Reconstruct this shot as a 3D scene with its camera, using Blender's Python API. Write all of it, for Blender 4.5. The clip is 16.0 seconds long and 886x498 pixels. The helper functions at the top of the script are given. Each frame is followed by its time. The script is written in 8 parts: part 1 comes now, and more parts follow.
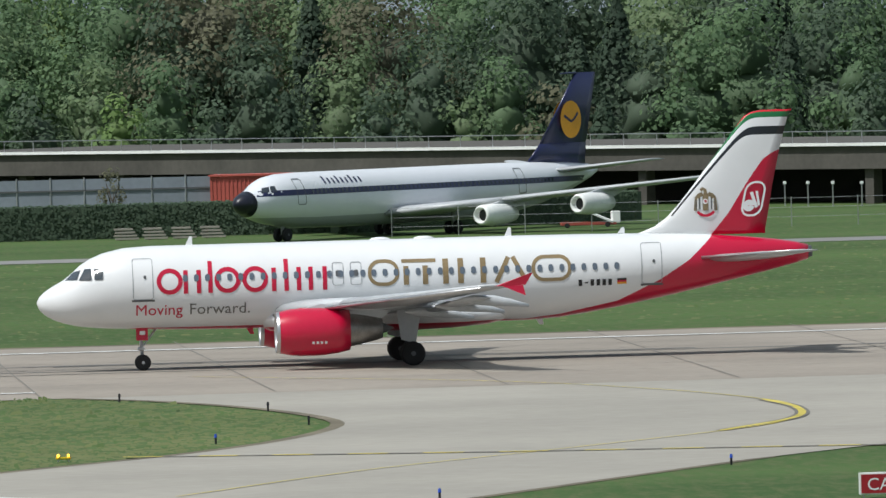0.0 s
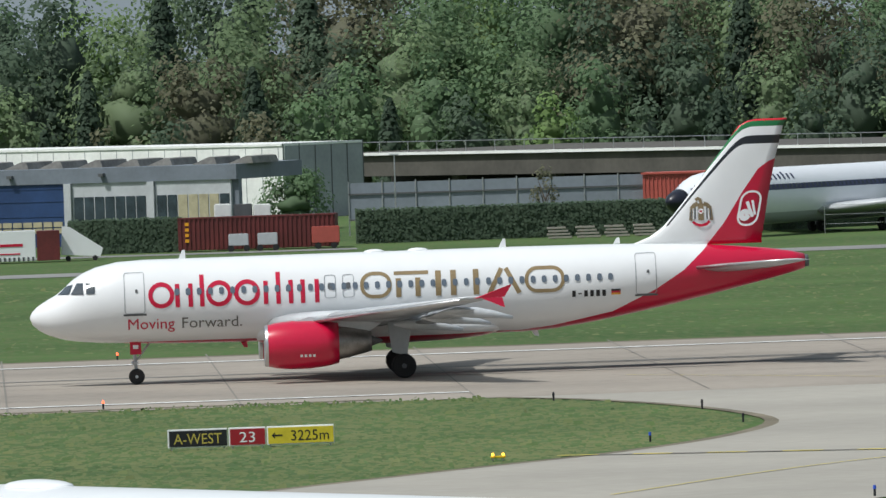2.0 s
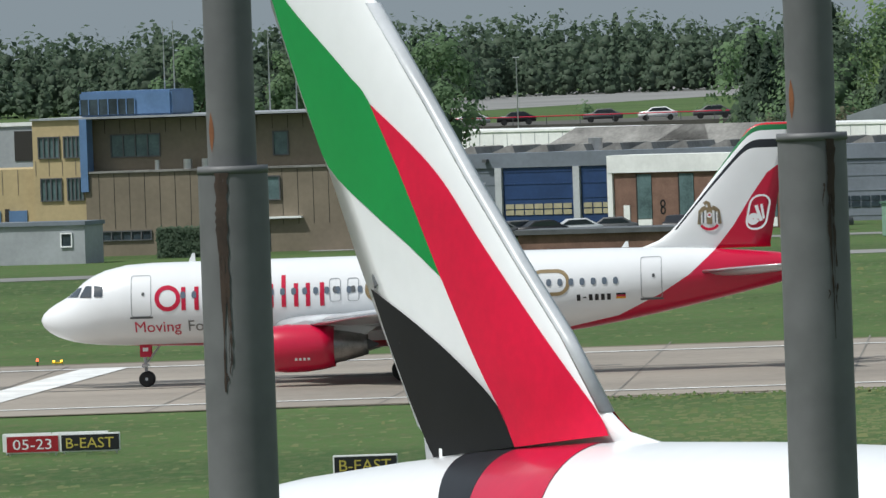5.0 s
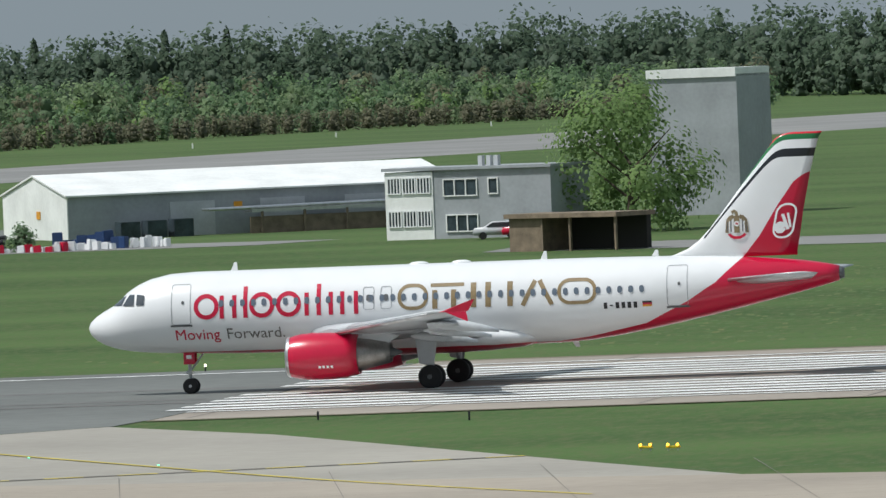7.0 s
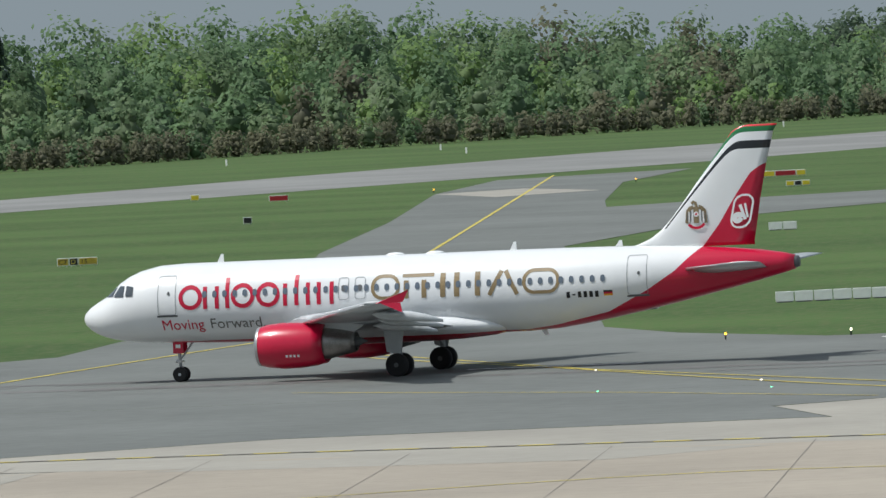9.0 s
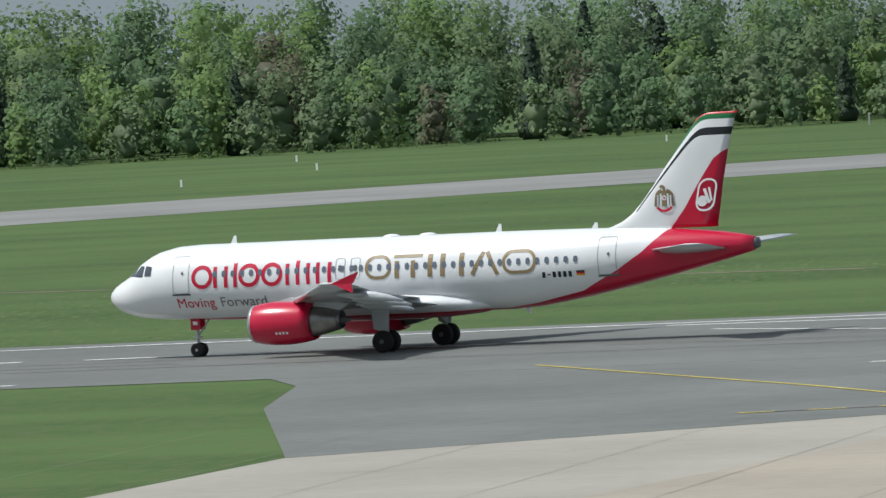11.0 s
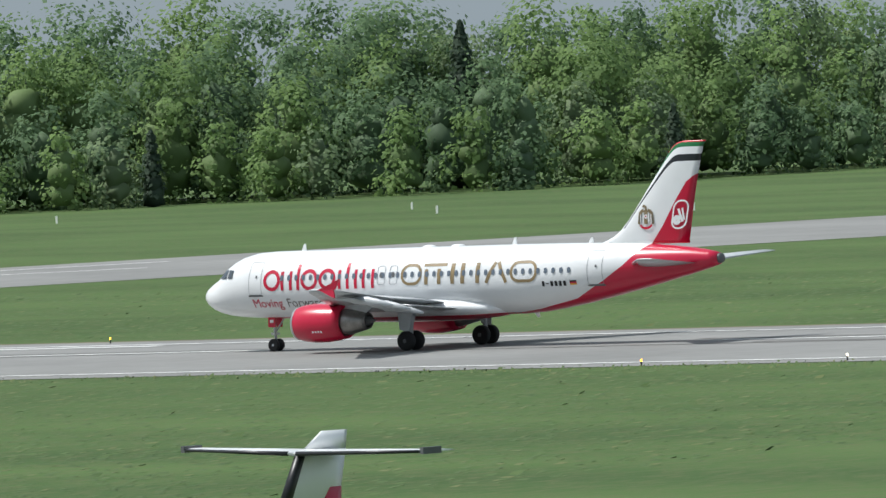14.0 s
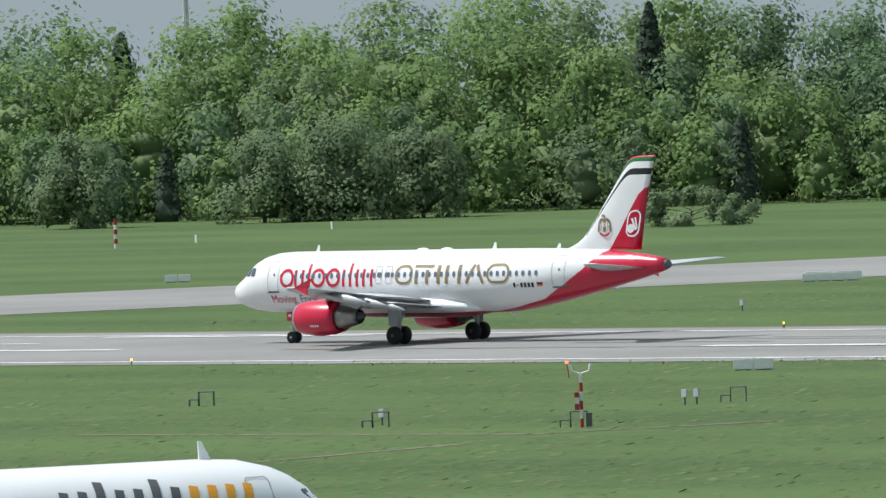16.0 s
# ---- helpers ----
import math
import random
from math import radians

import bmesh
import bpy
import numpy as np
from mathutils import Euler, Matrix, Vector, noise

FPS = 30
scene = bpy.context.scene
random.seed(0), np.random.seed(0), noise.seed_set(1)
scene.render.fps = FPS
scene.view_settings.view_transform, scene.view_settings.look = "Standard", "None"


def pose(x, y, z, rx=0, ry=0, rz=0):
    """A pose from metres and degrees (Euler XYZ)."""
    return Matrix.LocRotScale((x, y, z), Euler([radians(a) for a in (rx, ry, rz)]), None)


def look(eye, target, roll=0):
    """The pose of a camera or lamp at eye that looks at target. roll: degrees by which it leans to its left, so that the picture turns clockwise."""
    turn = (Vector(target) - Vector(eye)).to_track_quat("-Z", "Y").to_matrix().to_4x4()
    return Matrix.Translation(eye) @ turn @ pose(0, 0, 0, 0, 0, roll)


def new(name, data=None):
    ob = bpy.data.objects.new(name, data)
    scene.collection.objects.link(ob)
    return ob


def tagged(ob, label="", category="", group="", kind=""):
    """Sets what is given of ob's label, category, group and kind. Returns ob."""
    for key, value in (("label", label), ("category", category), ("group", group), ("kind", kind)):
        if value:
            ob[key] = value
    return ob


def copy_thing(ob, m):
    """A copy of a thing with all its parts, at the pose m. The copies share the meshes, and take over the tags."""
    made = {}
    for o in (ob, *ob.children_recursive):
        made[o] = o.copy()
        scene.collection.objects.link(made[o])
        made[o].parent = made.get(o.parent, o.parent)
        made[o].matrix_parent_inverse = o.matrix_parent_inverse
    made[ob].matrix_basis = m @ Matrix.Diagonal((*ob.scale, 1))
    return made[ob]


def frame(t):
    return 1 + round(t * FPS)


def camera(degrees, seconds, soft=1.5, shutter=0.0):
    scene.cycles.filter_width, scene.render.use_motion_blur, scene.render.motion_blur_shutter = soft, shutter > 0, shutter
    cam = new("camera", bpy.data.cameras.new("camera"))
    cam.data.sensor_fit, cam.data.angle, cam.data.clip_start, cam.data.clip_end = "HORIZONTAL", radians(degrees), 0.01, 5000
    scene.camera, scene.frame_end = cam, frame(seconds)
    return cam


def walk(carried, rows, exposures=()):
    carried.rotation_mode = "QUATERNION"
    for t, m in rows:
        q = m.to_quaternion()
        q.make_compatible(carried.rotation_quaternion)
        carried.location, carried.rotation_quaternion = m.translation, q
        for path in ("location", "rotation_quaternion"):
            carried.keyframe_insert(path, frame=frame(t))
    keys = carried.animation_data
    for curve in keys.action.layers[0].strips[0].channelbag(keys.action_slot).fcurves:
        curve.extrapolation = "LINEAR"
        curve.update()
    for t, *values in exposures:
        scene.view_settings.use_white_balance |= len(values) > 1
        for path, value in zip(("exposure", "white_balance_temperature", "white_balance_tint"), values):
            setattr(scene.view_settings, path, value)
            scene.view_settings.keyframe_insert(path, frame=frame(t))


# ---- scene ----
EYE_H = 17.05
cam = camera(5.018, 16.0, soft=1.45)
# seconds, yaw, pitch, lean of the hand-held long lens on a fixed stand
PAN = [
    (0.0, -4.825, -1.365, -1.524), (0.5, -4.325, -1.345, -1.563), (1.0, -3.858, -1.343, -1.657),
    (1.5, -3.213, -1.327, -1.882), (2.0, -2.371, -1.303, -1.980), (2.5, -1.479, -1.285, -2.011),
    (3.0, -0.644, -1.281, -2.063), (3.5, 0.216, -1.265, -2.128), (4.0, 1.208, -1.246, -2.058),
    (4.5, 2.306, -1.248, -1.989), (5.0, 3.707, -1.280, -2.030), (7.5, 12.024, -1.185, -2.387),
    (8.0, 13.525, -1.194, -2.545), (8.5, 15.063, -1.233, -2.805), (9.0, 16.714, -1.229, -2.769),
    (9.5, 18.359, -1.224, -2.969), (10.0, 20.047, -1.266, -2.952), (12.5, 30.531, -1.174, -2.982),
    (13.0, 32.158, -1.181, -2.724), (13.5, 33.899, -1.157, -2.648), (14.0, 35.717, -1.074, -2.500),
    (14.5, 37.532, -1.069, -1.999), (15.0, 39.027, -1.049, -1.945), (15.5, 40.392, -1.011, -2.065),
    (16.0, 41.945, -0.969, -1.799)]


def aim(yaw, pitch, lean):
    turn = pose(0, 0, 0, 0, 0, yaw) @ pose(0, 0, 0, 90 + pitch) @ pose(0, 0, 0, 0, 0, lean)
    return Matrix.Translation((0, 0, EYE_H)) @ turn


walk(cam, [(t, aim(y, p, r)) for t, y, p, r in PAN], exposures=[(0.0, -0.04), (5.0, -0.04), (7.5, -0.08), (10.0, 0.0), (12.5, 0.08), (14.0, 0.22), (16.0, 0.34)])

# ---- light ----
world = bpy.data.worlds.new("sky")
scene.world = world
world.use_nodes = True
SUN_FROM = Vector((-0.56, -0.30, 1.0)).normalized()
wt = world.node_tree
sky = wt.nodes.new("ShaderNodeTexSky")
sky.sky_type, sky.sun_disc = "NISHITA", False
sky.sun_elevation = math.asin(SUN_FROM.z)
sky.sun_rotation = math.atan2(SUN_FROM.x, SUN_FROM.y)
sky.dust_density, sky.ozone_density, sky.air_density = 4.0, 1.0, 1.4
wash = wt.nodes.new("ShaderNodeMixRGB")
wash.inputs[0].default_value = 0.72
wash.inputs[2].default_value = (2.85, 3.5, 4.0, 1)
wt.links.new(sky.outputs[0], wash.inputs[1])
wt.links.new(wash.outputs[0], wt.nodes["Background"].inputs[0])
wt.nodes["Background"].inputs[1].default_value = 0.115
sun_data = bpy.data.lights.new("sun", "SUN")
sun_data.energy, sun_data.angle, sun_data.color = 3.75, radians(0.53), (0.965, 0.975, 0.955)
sun = new("sun", sun_data)
sun.matrix_world = look(SUN_FROM * 100, (0, 0, 0))

# ---- materials ----


def mat(name, color, rough=0.6, metal=0.0, spec=0.5, noise_scale=0.0, dark=0.75, light=1.15, bump=0.0, fine=0.0, coat=0.0):
    """A surface with blotches (noise_scale per metre) and finer grain laid over it."""
    m = bpy.data.materials.new(name)
    m.use_nodes = True
    t = m.node_tree
    b = t.nodes["Principled BSDF"]
    b.inputs["Base Color"].default_value = (*color, 1)
    b.inputs["Roughness"].default_value, b.inputs["Metallic"].default_value = rough, metal
    b.inputs["Specular IOR Level"].default_value = spec
    b.inputs["Coat Weight"].default_value = coat
    if noise_scale:
        co = t.nodes.new("ShaderNodeTexCoord")
        n = t.nodes.new("ShaderNodeTexNoise")
        n.inputs["Scale"].default_value, n.inputs["Detail"].default_value = noise_scale, 6
        n2 = t.nodes.new("ShaderNodeTexNoise")
        n2.inputs["Scale"].default_value, n2.inputs["Detail"].default_value = fine or noise_scale * 9, 4
        t.links.new(co.outputs["Object"], n.inputs["Vector"])
        t.links.new(co.outputs["Object"], n2.inputs["Vector"])
        add = t.nodes.new("ShaderNodeMath")
        add.operation = "MULTIPLY_ADD"
        add.inputs[1].default_value = 0.45
        t.links.new(n2.outputs[0], add.inputs[0])
        t.links.new(n.outputs[0], add.inputs[2])
        r = t.nodes.new("ShaderNodeValToRGB")
        r.color_ramp.elements[0].position, r.color_ramp.elements[1].position = 0.5, 0.95
        r.color_ramp.elements[0].color = (*[min(1, c * dark) for c in color], 1)
        r.color_ramp.elements[1].color = (*[min(1, c * light) for c in color], 1)
        t.links.new(add.outputs[0], r.inputs[0])
        t.links.new(r.outputs[0], b.inputs["Base Color"])
        if bump:
            bp = t.nodes.new("ShaderNodeBump")
            bp.inputs["Strength"].default_value = bump
            bp.inputs["Distance"].default_value = 0.02
            t.links.new(n2.outputs[0], bp.inputs["Height"])
            t.links.new(bp.outputs[0], b.inputs["Normal"])
    return m


def grass_mat(name, a, b2, c, stretch=(0.02, 0.05)):
    """Mown grass: long mowing bands, patches and blades in three greens."""
    m = bpy.data.materials.new(name)
    m.use_nodes = True
    t = m.node_tree
    p = t.nodes["Principled BSDF"]
    p.inputs["Roughness"].default_value = 0.9
    p.inputs["Specular IOR Level"].default_value = 0.15
    co = t.nodes.new("ShaderNodeTexCoord")
    mp = t.nodes.new("ShaderNodeMapping")
    mp.inputs["Scale"].default_value = (stretch[0], stretch[1], 1)
    t.links.new(co.outputs["Object"], mp.inputs[0])
    big = t.nodes.new("ShaderNodeTexNoise")
    big.inputs["Scale"].default_value, big.inputs["Detail"].default_value = 1.0, 5
    t.links.new(mp.outputs[0], big.inputs["Vector"])
    mid = t.nodes.new("ShaderNodeTexNoise")
    mid.inputs["Scale"].default_value, mid.inputs["Detail"].default_value = 0.35, 8
    mid.inputs["Roughness"].default_value = 0.75
    mp2 = t.nodes.new("ShaderNodeMapping")
    mp2.inputs["Scale"].default_value = (4.2, 1.1, 1)
    t.links.new(co.outputs["Object"], mp2.inputs[0])
    t.links.new(mp2.outputs[0], mid.inputs["Vector"])
    r = t.nodes.new("ShaderNodeValToRGB")
    r.color_ramp.elements[0].position, r.color_ramp.elements[1].position = 0.36, 0.64
    r.color_ramp.elements[0].color, r.color_ramp.elements[1].color = (*a, 1), (*b2, 1)
    t.links.new(big.outputs[0], r.inputs[0])
    r2 = t.nodes.new("ShaderNodeValToRGB")
    r2.color_ramp.elements[0].position, r2.color_ramp.elements[1].position = 0.46, 0.66
    r2.color_ramp.elements[0].color, r2.color_ramp.elements[1].color = (0, 0, 0, 1), (1, 1, 1, 1)
    t.links.new(mid.outputs[0], r2.inputs[0])
    mx = t.nodes.new("ShaderNodeMixRGB")
    mx.inputs[2].default_value = (*c, 1)
    t.links.new(r2.outputs[0], mx.inputs[0])
    t.links.new(r.outputs[0], mx.inputs[1])
    t.links.new(mx.outputs[0], p.inputs["Base Color"])
    bp = t.nodes.new("ShaderNodeBump")
    bp.inputs["Strength"].default_value, bp.inputs["Distance"].default_value = 0.25, 0.2
    t.links.new(mid.outputs[0], bp.inputs["Height"])
    t.links.new(bp.outputs[0], p.inputs["Normal"])
    return m


def leaf_mat(name, dark, light, thin=0.5):
    """Leaves that differ clump by clump; thin: the share of light that passes through."""
    m = bpy.data.materials.new(name)
    m.use_nodes = True
    t = m.node_tree
    p = t.nodes["Principled BSDF"]
    p.inputs["Roughness"].default_value = 0.7
    p.inputs["Specular IOR Level"].default_value = 0.2
    g = t.nodes.new("ShaderNodeNewGeometry")
    co = t.nodes.new("ShaderNodeTexCoord")
    n = t.nodes.new("ShaderNodeTexNoise")
    n.inputs["Scale"].default_value, n.inputs["Detail"].default_value = 0.07, 3
    t.links.new(co.outputs["Object"], n.inputs["Vector"])
    mt = t.nodes.new("ShaderNodeMath")
    mt.operation = "MULTIPLY_ADD"
    mt.inputs[1].default_value = 0.20
    t.links.new(g.outputs["Random Per Island"], mt.inputs[0])
    t.links.new(n.outputs[0], mt.inputs[2])
    r = t.nodes.new("ShaderNodeValToRGB")
    r.color_ramp.elements[0].position, r.color_ramp.elements[1].position = 0.35, 0.95
    r.color_ramp.elements[0].color, r.color_ramp.elements[1].color = (*dark, 1), (*light, 1)
    t.links.new(mt.outputs[0], r.inputs[0])
    t.links.new(r.outputs[0], p.inputs["Base Color"])
    tr = t.nodes.new("ShaderNodeBsdfTranslucent")
    t.links.new(r.outputs[0], tr.inputs[0])
    ms = t.nodes.new("ShaderNodeMixShader")
    ms.inputs[0].default_value = thin
    t.links.new(p.outputs[0], ms.inputs[1])
    t.links.new(tr.outputs[0], ms.inputs[2])
    t.links.new(ms.outputs[0], t.nodes["Material Output"].inputs[0])
    return m


GRASS = grass_mat("grass", (0.046, 0.091, 0.028), (0.078, 0.138, 0.042), (0.112, 0.122, 0.056))
CONCRETE = mat("concrete", (0.300, 0.262, 0.220), 0.85, noise_scale=0.05, dark=0.75, light=1.15, bump=0.2, fine=1.3)
APRON = mat("apron_concrete", (0.325, 0.303, 0.262), 0.85, noise_scale=0.06, dark=0.85, light=1.12, fine=1.0)
APRON_TAN = mat("tan_concrete", (0.34, 0.295, 0.24), 0.85, noise_scale=0.05, dark=0.85, light=1.12, fine=1.0)
ASPHALT = mat("asphalt", (0.14, 0.147, 0.138), 0.85, noise_scale=0.05, dark=0.8, light=1.2, fine=0.8)
ASPHALT_PALE = mat("pale_asphalt", (0.212, 0.210, 0.202), 0.85, noise_scale=0.04, dark=0.8, light=1.2, fine=0.6)
LINE_WHITE = mat("white_marking", (0.78, 0.78, 0.76), 0.7, noise_scale=0.3, dark=0.75, light=1.1)
LINE_YELLOW = mat("yellow_marking", (0.55, 0.45, 0.08), 0.7, noise_scale=0.3, dark=0.7, light=1.2)
LINE_BLACK = mat("black_marking", (0.03, 0.03, 0.03), 0.8, noise_scale=0.3)
JOINT = mat("joint", (0.19, 0.175, 0.155), 0.9)
WHITE = mat("white_paint", (0.83, 0.84, 0.85), 0.28, noise_scale=0.25, dark=0.95, light=1.02, coat=0.3)
RED = mat("red_paint", (0.55, 0.004, 0.042), 0.28, noise_scale=0.4, dark=0.9, light=1.05, coat=0.3)
GREEN = mat("green_paint", (0.004, 0.26, 0.055), 0.4, spec=0.25, noise_scale=0.4, dark=0.92, light=1.05)
BLACK = mat("black_paint", (0.012, 0.012, 0.015), 0.4, noise_scale=0.4)
BRONZE = mat("bronze_paint", (0.24, 0.18, 0.10), 0.45, noise_scale=3.0, dark=0.6)
GOLD = mat("gold_paint", (0.25, 0.18, 0.09), 0.4, noise_scale=1.0, dark=0.9)
WINGGREY = mat("wing_grey", (0.50, 0.52, 0.54), 0.38, noise_scale=0.5, dark=0.85, light=1.08)
DARKGREY = mat("dark_grey", (0.10, 0.105, 0.11), 0.5, noise_scale=0.8)
METAL = mat("bare_metal", (0.55, 0.55, 0.56), 0.32, 0.9, noise_scale=1.5, dark=0.85)
EXHAUST = mat("exhaust_metal", (0.30, 0.29, 0.28), 0.4, 0.85, noise_scale=1.5, dark=0.7)
TYRE = mat("tyre_rubber", (0.018, 0.018, 0.019), 0.8, noise_scale=3)
GLASS = mat("window_glass", (0.035, 0.045, 0.055), 0.08, 0.0, 0.8)
WINDOW_BLUE = mat("cabin_window", (0.12, 0.15, 0.19), 0.25)
COCKPIT_GLASS = mat("cockpit_glass", (0.06, 0.075, 0.09), 0.1)
SEAM = mat("panel_seam", (0.28, 0.29, 0.31), 0.6)
SLATE_TEXT = mat("slate_lettering", (0.16, 0.155, 0.145), 0.4)
NAVY = mat("navy_paint", (0.012, 0.017, 0.075), 0.3, noise_scale=0.4)
YOLK = mat("yellow_paint", (0.75, 0.33, 0.02), 0.35, noise_scale=0.6, dark=0.9)

# ---- mesh helpers ----


def mesh_of(bm, name, material, smooth=True):
    me = bpy.data.meshes.new(name)
    bm.normal_update()
    bm.to_mesh(me)
    bm.free()
    for m in material if isinstance(material, (list, tuple)) else [material]:
        me.materials.append(m)
    if smooth:
        me.polygons.foreach_set("use_smooth", [True] * len(me.polygons))
    return me


def part(name, bm, material, parent=None, label="", smooth=False, at=None):
    ob = new(name, mesh_of(bm, name, material, smooth))
    if parent:
        ob.parent = parent
    if at is not None:
        ob.matrix_basis = at
    if label:
        ob["label"] = label
    return ob


def structure(name, bm, material, label="", category="", smooth=False):
    return tagged(part(name, bm, material, smooth=smooth), label, category, kind="structure")


def box(bm, x0, x1, y0, y1, z0, z1, bevel=0.0):
    r = bmesh.ops.create_cube(bm, size=1.0, matrix=Matrix.Translation(((x0 + x1) / 2, (y0 + y1) / 2, (z0 + z1) / 2)) @ Matrix.Diagonal((abs(x1 - x0), abs(y1 - y0), abs(z1 - z0), 1)))
    if bevel:
        es = {e for v in r["verts"] for e in v.link_edges}
        bmesh.ops.bevel(bm, geom=list(es), offset=bevel, segments=2, affect="EDGES")
    return bm


def rod(bm, a, b, r0, r1=None, n=10):
    a, b = Vector(a), Vector(b)
    r1 = r0 if r1 is None else r1
    q = (b - a).to_track_quat("Z", "Y").to_matrix().to_4x4()
    bmesh.ops.create_cone(bm, cap_ends=True, segments=n, radius1=r0, radius2=r1, depth=(b - a).length, matrix=Matrix.Translation((a + b) / 2) @ q)
    return bm


def loft(bm, rings, cap=True, closed=True):
    vs = [[bm.verts.new(p) for p in ring] for ring in rings]
    n = len(vs[0])
    for a, b in zip(vs, vs[1:]):
        for i in range(n if closed else n - 1):
            j = (i + 1) % n
            bm.faces.new((a[i], a[j], b[j], b[i]))
    if cap:
        bm.faces.new(vs[0][::-1])
        bm.faces.new(vs[-1])
    return bm


def poly(bm, pts, z):
    return bm.faces.new([bm.verts.new((p[0], p[1], z)) for p in pts])


def strip(bm, pts, width, z, dash=0.0, gap=0.0):
    """A painted line along a polyline on the ground."""
    pts = [Vector((p[0], p[1], 0)) for p in pts]
    for a, b in zip(pts, pts[1:]):
        d = (b - a)
        ln = d.length
        if ln < 1e-6:
            continue
        d /= ln
        s = Vector((-d.y, d.x, 0)) * width / 2
        u = 0.0
        step = dash if dash else ln
        while u < ln - 1e-6:
            e = min(ln, u + step)
            p, q = a + d * u, a + d * e
            bm.faces.new([bm.verts.new((w.x, w.y, z)) for w in (p - s, q - s, q + s, p + s)])
            u = e + (gap if dash else 0)
    return bm


def arc(pts, n=8):
    """Catmull-Rom through a few points."""
    P = [Vector((*p, 0)) for p in pts]
    P = [2 * P[0] - P[1]] + P + [2 * P[-1] - P[-2]]
    out = []
    for a, b, c, d in zip(P, P[1:], P[2:], P[3:]):
        for i in range(n):
            t = i / n
            out.append(0.5 * (2 * b + (c - a) * t + (2 * a - 5 * b + 4 * c - d) * t * t + (3 * b - a - 3 * c + d) * t ** 3))
    out.append(P[-2])
    return [(p.x, p.y) for p in out]


def text_mesh(body, size):
    """Verts and faces of a line of writing in the xy plane, its lower left at the origin."""
    cu = bpy.data.curves.new("writing", "FONT")
    cu.body, cu.size = body, size
    cu.resolution_u = 3
    ob = new("writing", cu)
    dg = bpy.context.evaluated_depsgraph_get()
    me = bpy.data.meshes.new_from_object(ob.evaluated_get(dg))
    vs = [tuple(v.co) for v in me.vertices]
    fs = [tuple(p.vertices) for p in me.polygons]
    bpy.data.objects.remove(ob)
    bpy.data.meshes.remove(me)
    bpy.data.curves.remove(cu)
    return vs, fs


def at_range(yaw, r):
    """A ground place by bearing to the left of north and range."""
    a = radians(yaw)
    return Vector((-math.sin(a) * r, math.cos(a) * r, 0))


# ---- ground and pavements ----
bm = bmesh.new()
bmesh.ops.create_grid(bm, x_segments=40, y_segments=40, size=4500, matrix=Matrix.Translation((-500, 1000, 0)))
structure("ground", bm, GRASS, "wide mown green airfield grass", "grass")


def paved(name, pts, material, label, z=0.03):
    bm = bmesh.new()
    f = poly(bm, pts, z)
    bmesh.ops.recalc_face_normals(bm, faces=[f])
    if f.normal.z < 0:
        f.normal_flip()
    bmesh.ops.triangulate(bm, faces=bm.faces[:])
    return structure(name, bm, material, label, "pavement")


paved("runway", [(420, 452), (-97, 452), (-97, 520), (420, 528)], CONCRETE, "weathered grey-brown concrete runway")
paved("runway", [(-262, 449.8), (-330, 449.5), (-900, 447), (-900, 506), (-330, 508), (-262, 511.5)], ASPHALT_PALE, "pale grey worn asphalt runway", 0.032)
paved("runway", [(-97.1, 452), (-228, 450), (-261.9, 449.8), (-261.9, 511.5), (-183, 516), (-97.1, 519)], ASPHALT, "dark grey asphalt runway at the crossing", 0.031)
ISLE = arc([(21, 452.1), (25, 445), (28.9, 432), (30.6, 416.5), (27.6, 402.5), (22.5, 391), (16, 381), (4, 362)], 5)
paved("taxiway", [(420, 452.1)] + ISLE + [(-40, 290), (-4, 290), (30.2, 349.5), (42, 371.5), (48.9, 382), (75, 402), (140, 412), (420, 412)], APRON, "pale concrete taxiway turning off the runway")
paved("taxiway", [(-97.2, 451.9), (-97.5, 446), (-113.6, 427), (-107.5, 413.5), (-131, 411), (-147, 395), (-159, 381), (-172, 366), (-196, 415), (-206, 440), (-212, 449.9)], ASPHALT, "dark grey asphalt at the runway crossing", 0.034)
paved("taxiway", [(-97.2, 475), (-129, 470), (-215, 470), (-213, 514), (-188, 516.5), (-182, 531), (-186, 553), (-194, 613), (-224, 710), (-239, 762), (-268, 876), (-306, 1017), (-322, 1095), (-306, 1120), (-293, 1044), (-266, 941), (-256, 906), (-248, 920), (-218, 953), (-190, 1010), (-178, 1000), (-213, 911), (-226, 841), (-216, 752), (-155, 547), (-146.6, 532), (-129, 511), (-97.2, 519)], ASPHALT, "dark grey asphalt cross taxiway", 0.036)
paved("apron", [(-97.6, 445.8), (-87, 431), (-66, 392), (-40, 345), (-20, 250), (-150, 250), (-168, 340), (-172, 365.8), (-159, 380.8), (-147, 394.8), (-131, 410.8), (-107.3, 413.3), (-113.4, 426.8)], APRON, "pale concrete apron slabs", 0.03)
paved("apron", [(-92, 389), (-40, 372), (-20, 250), (-136, 250), (-147, 377), (-125, 391)], APRON_TAN, "tan stained concrete apron slabs", 0.04)
paved("runway", [(-560, 500), (-541, 552), (-493, 704), (-446, 838), (-355, 1019), (-318, 1170), (-300, 1290), (-255, 1440), (-180, 1700), (60, 2600), (-60, 2600), (-285, 1700), (-338, 1450), (-368, 1290), (-386, 1109), (-483, 909), (-537, 826), (-591, 602), (-620, 500)], ASPHALT_PALE, "pale second runway crossing beyond the grass", 0.03)
paved("service_road", [(-80, 704), (420, 700), (420, 711), (-80, 714)], ASPHALT_PALE, "narrow grey service road across the grass")
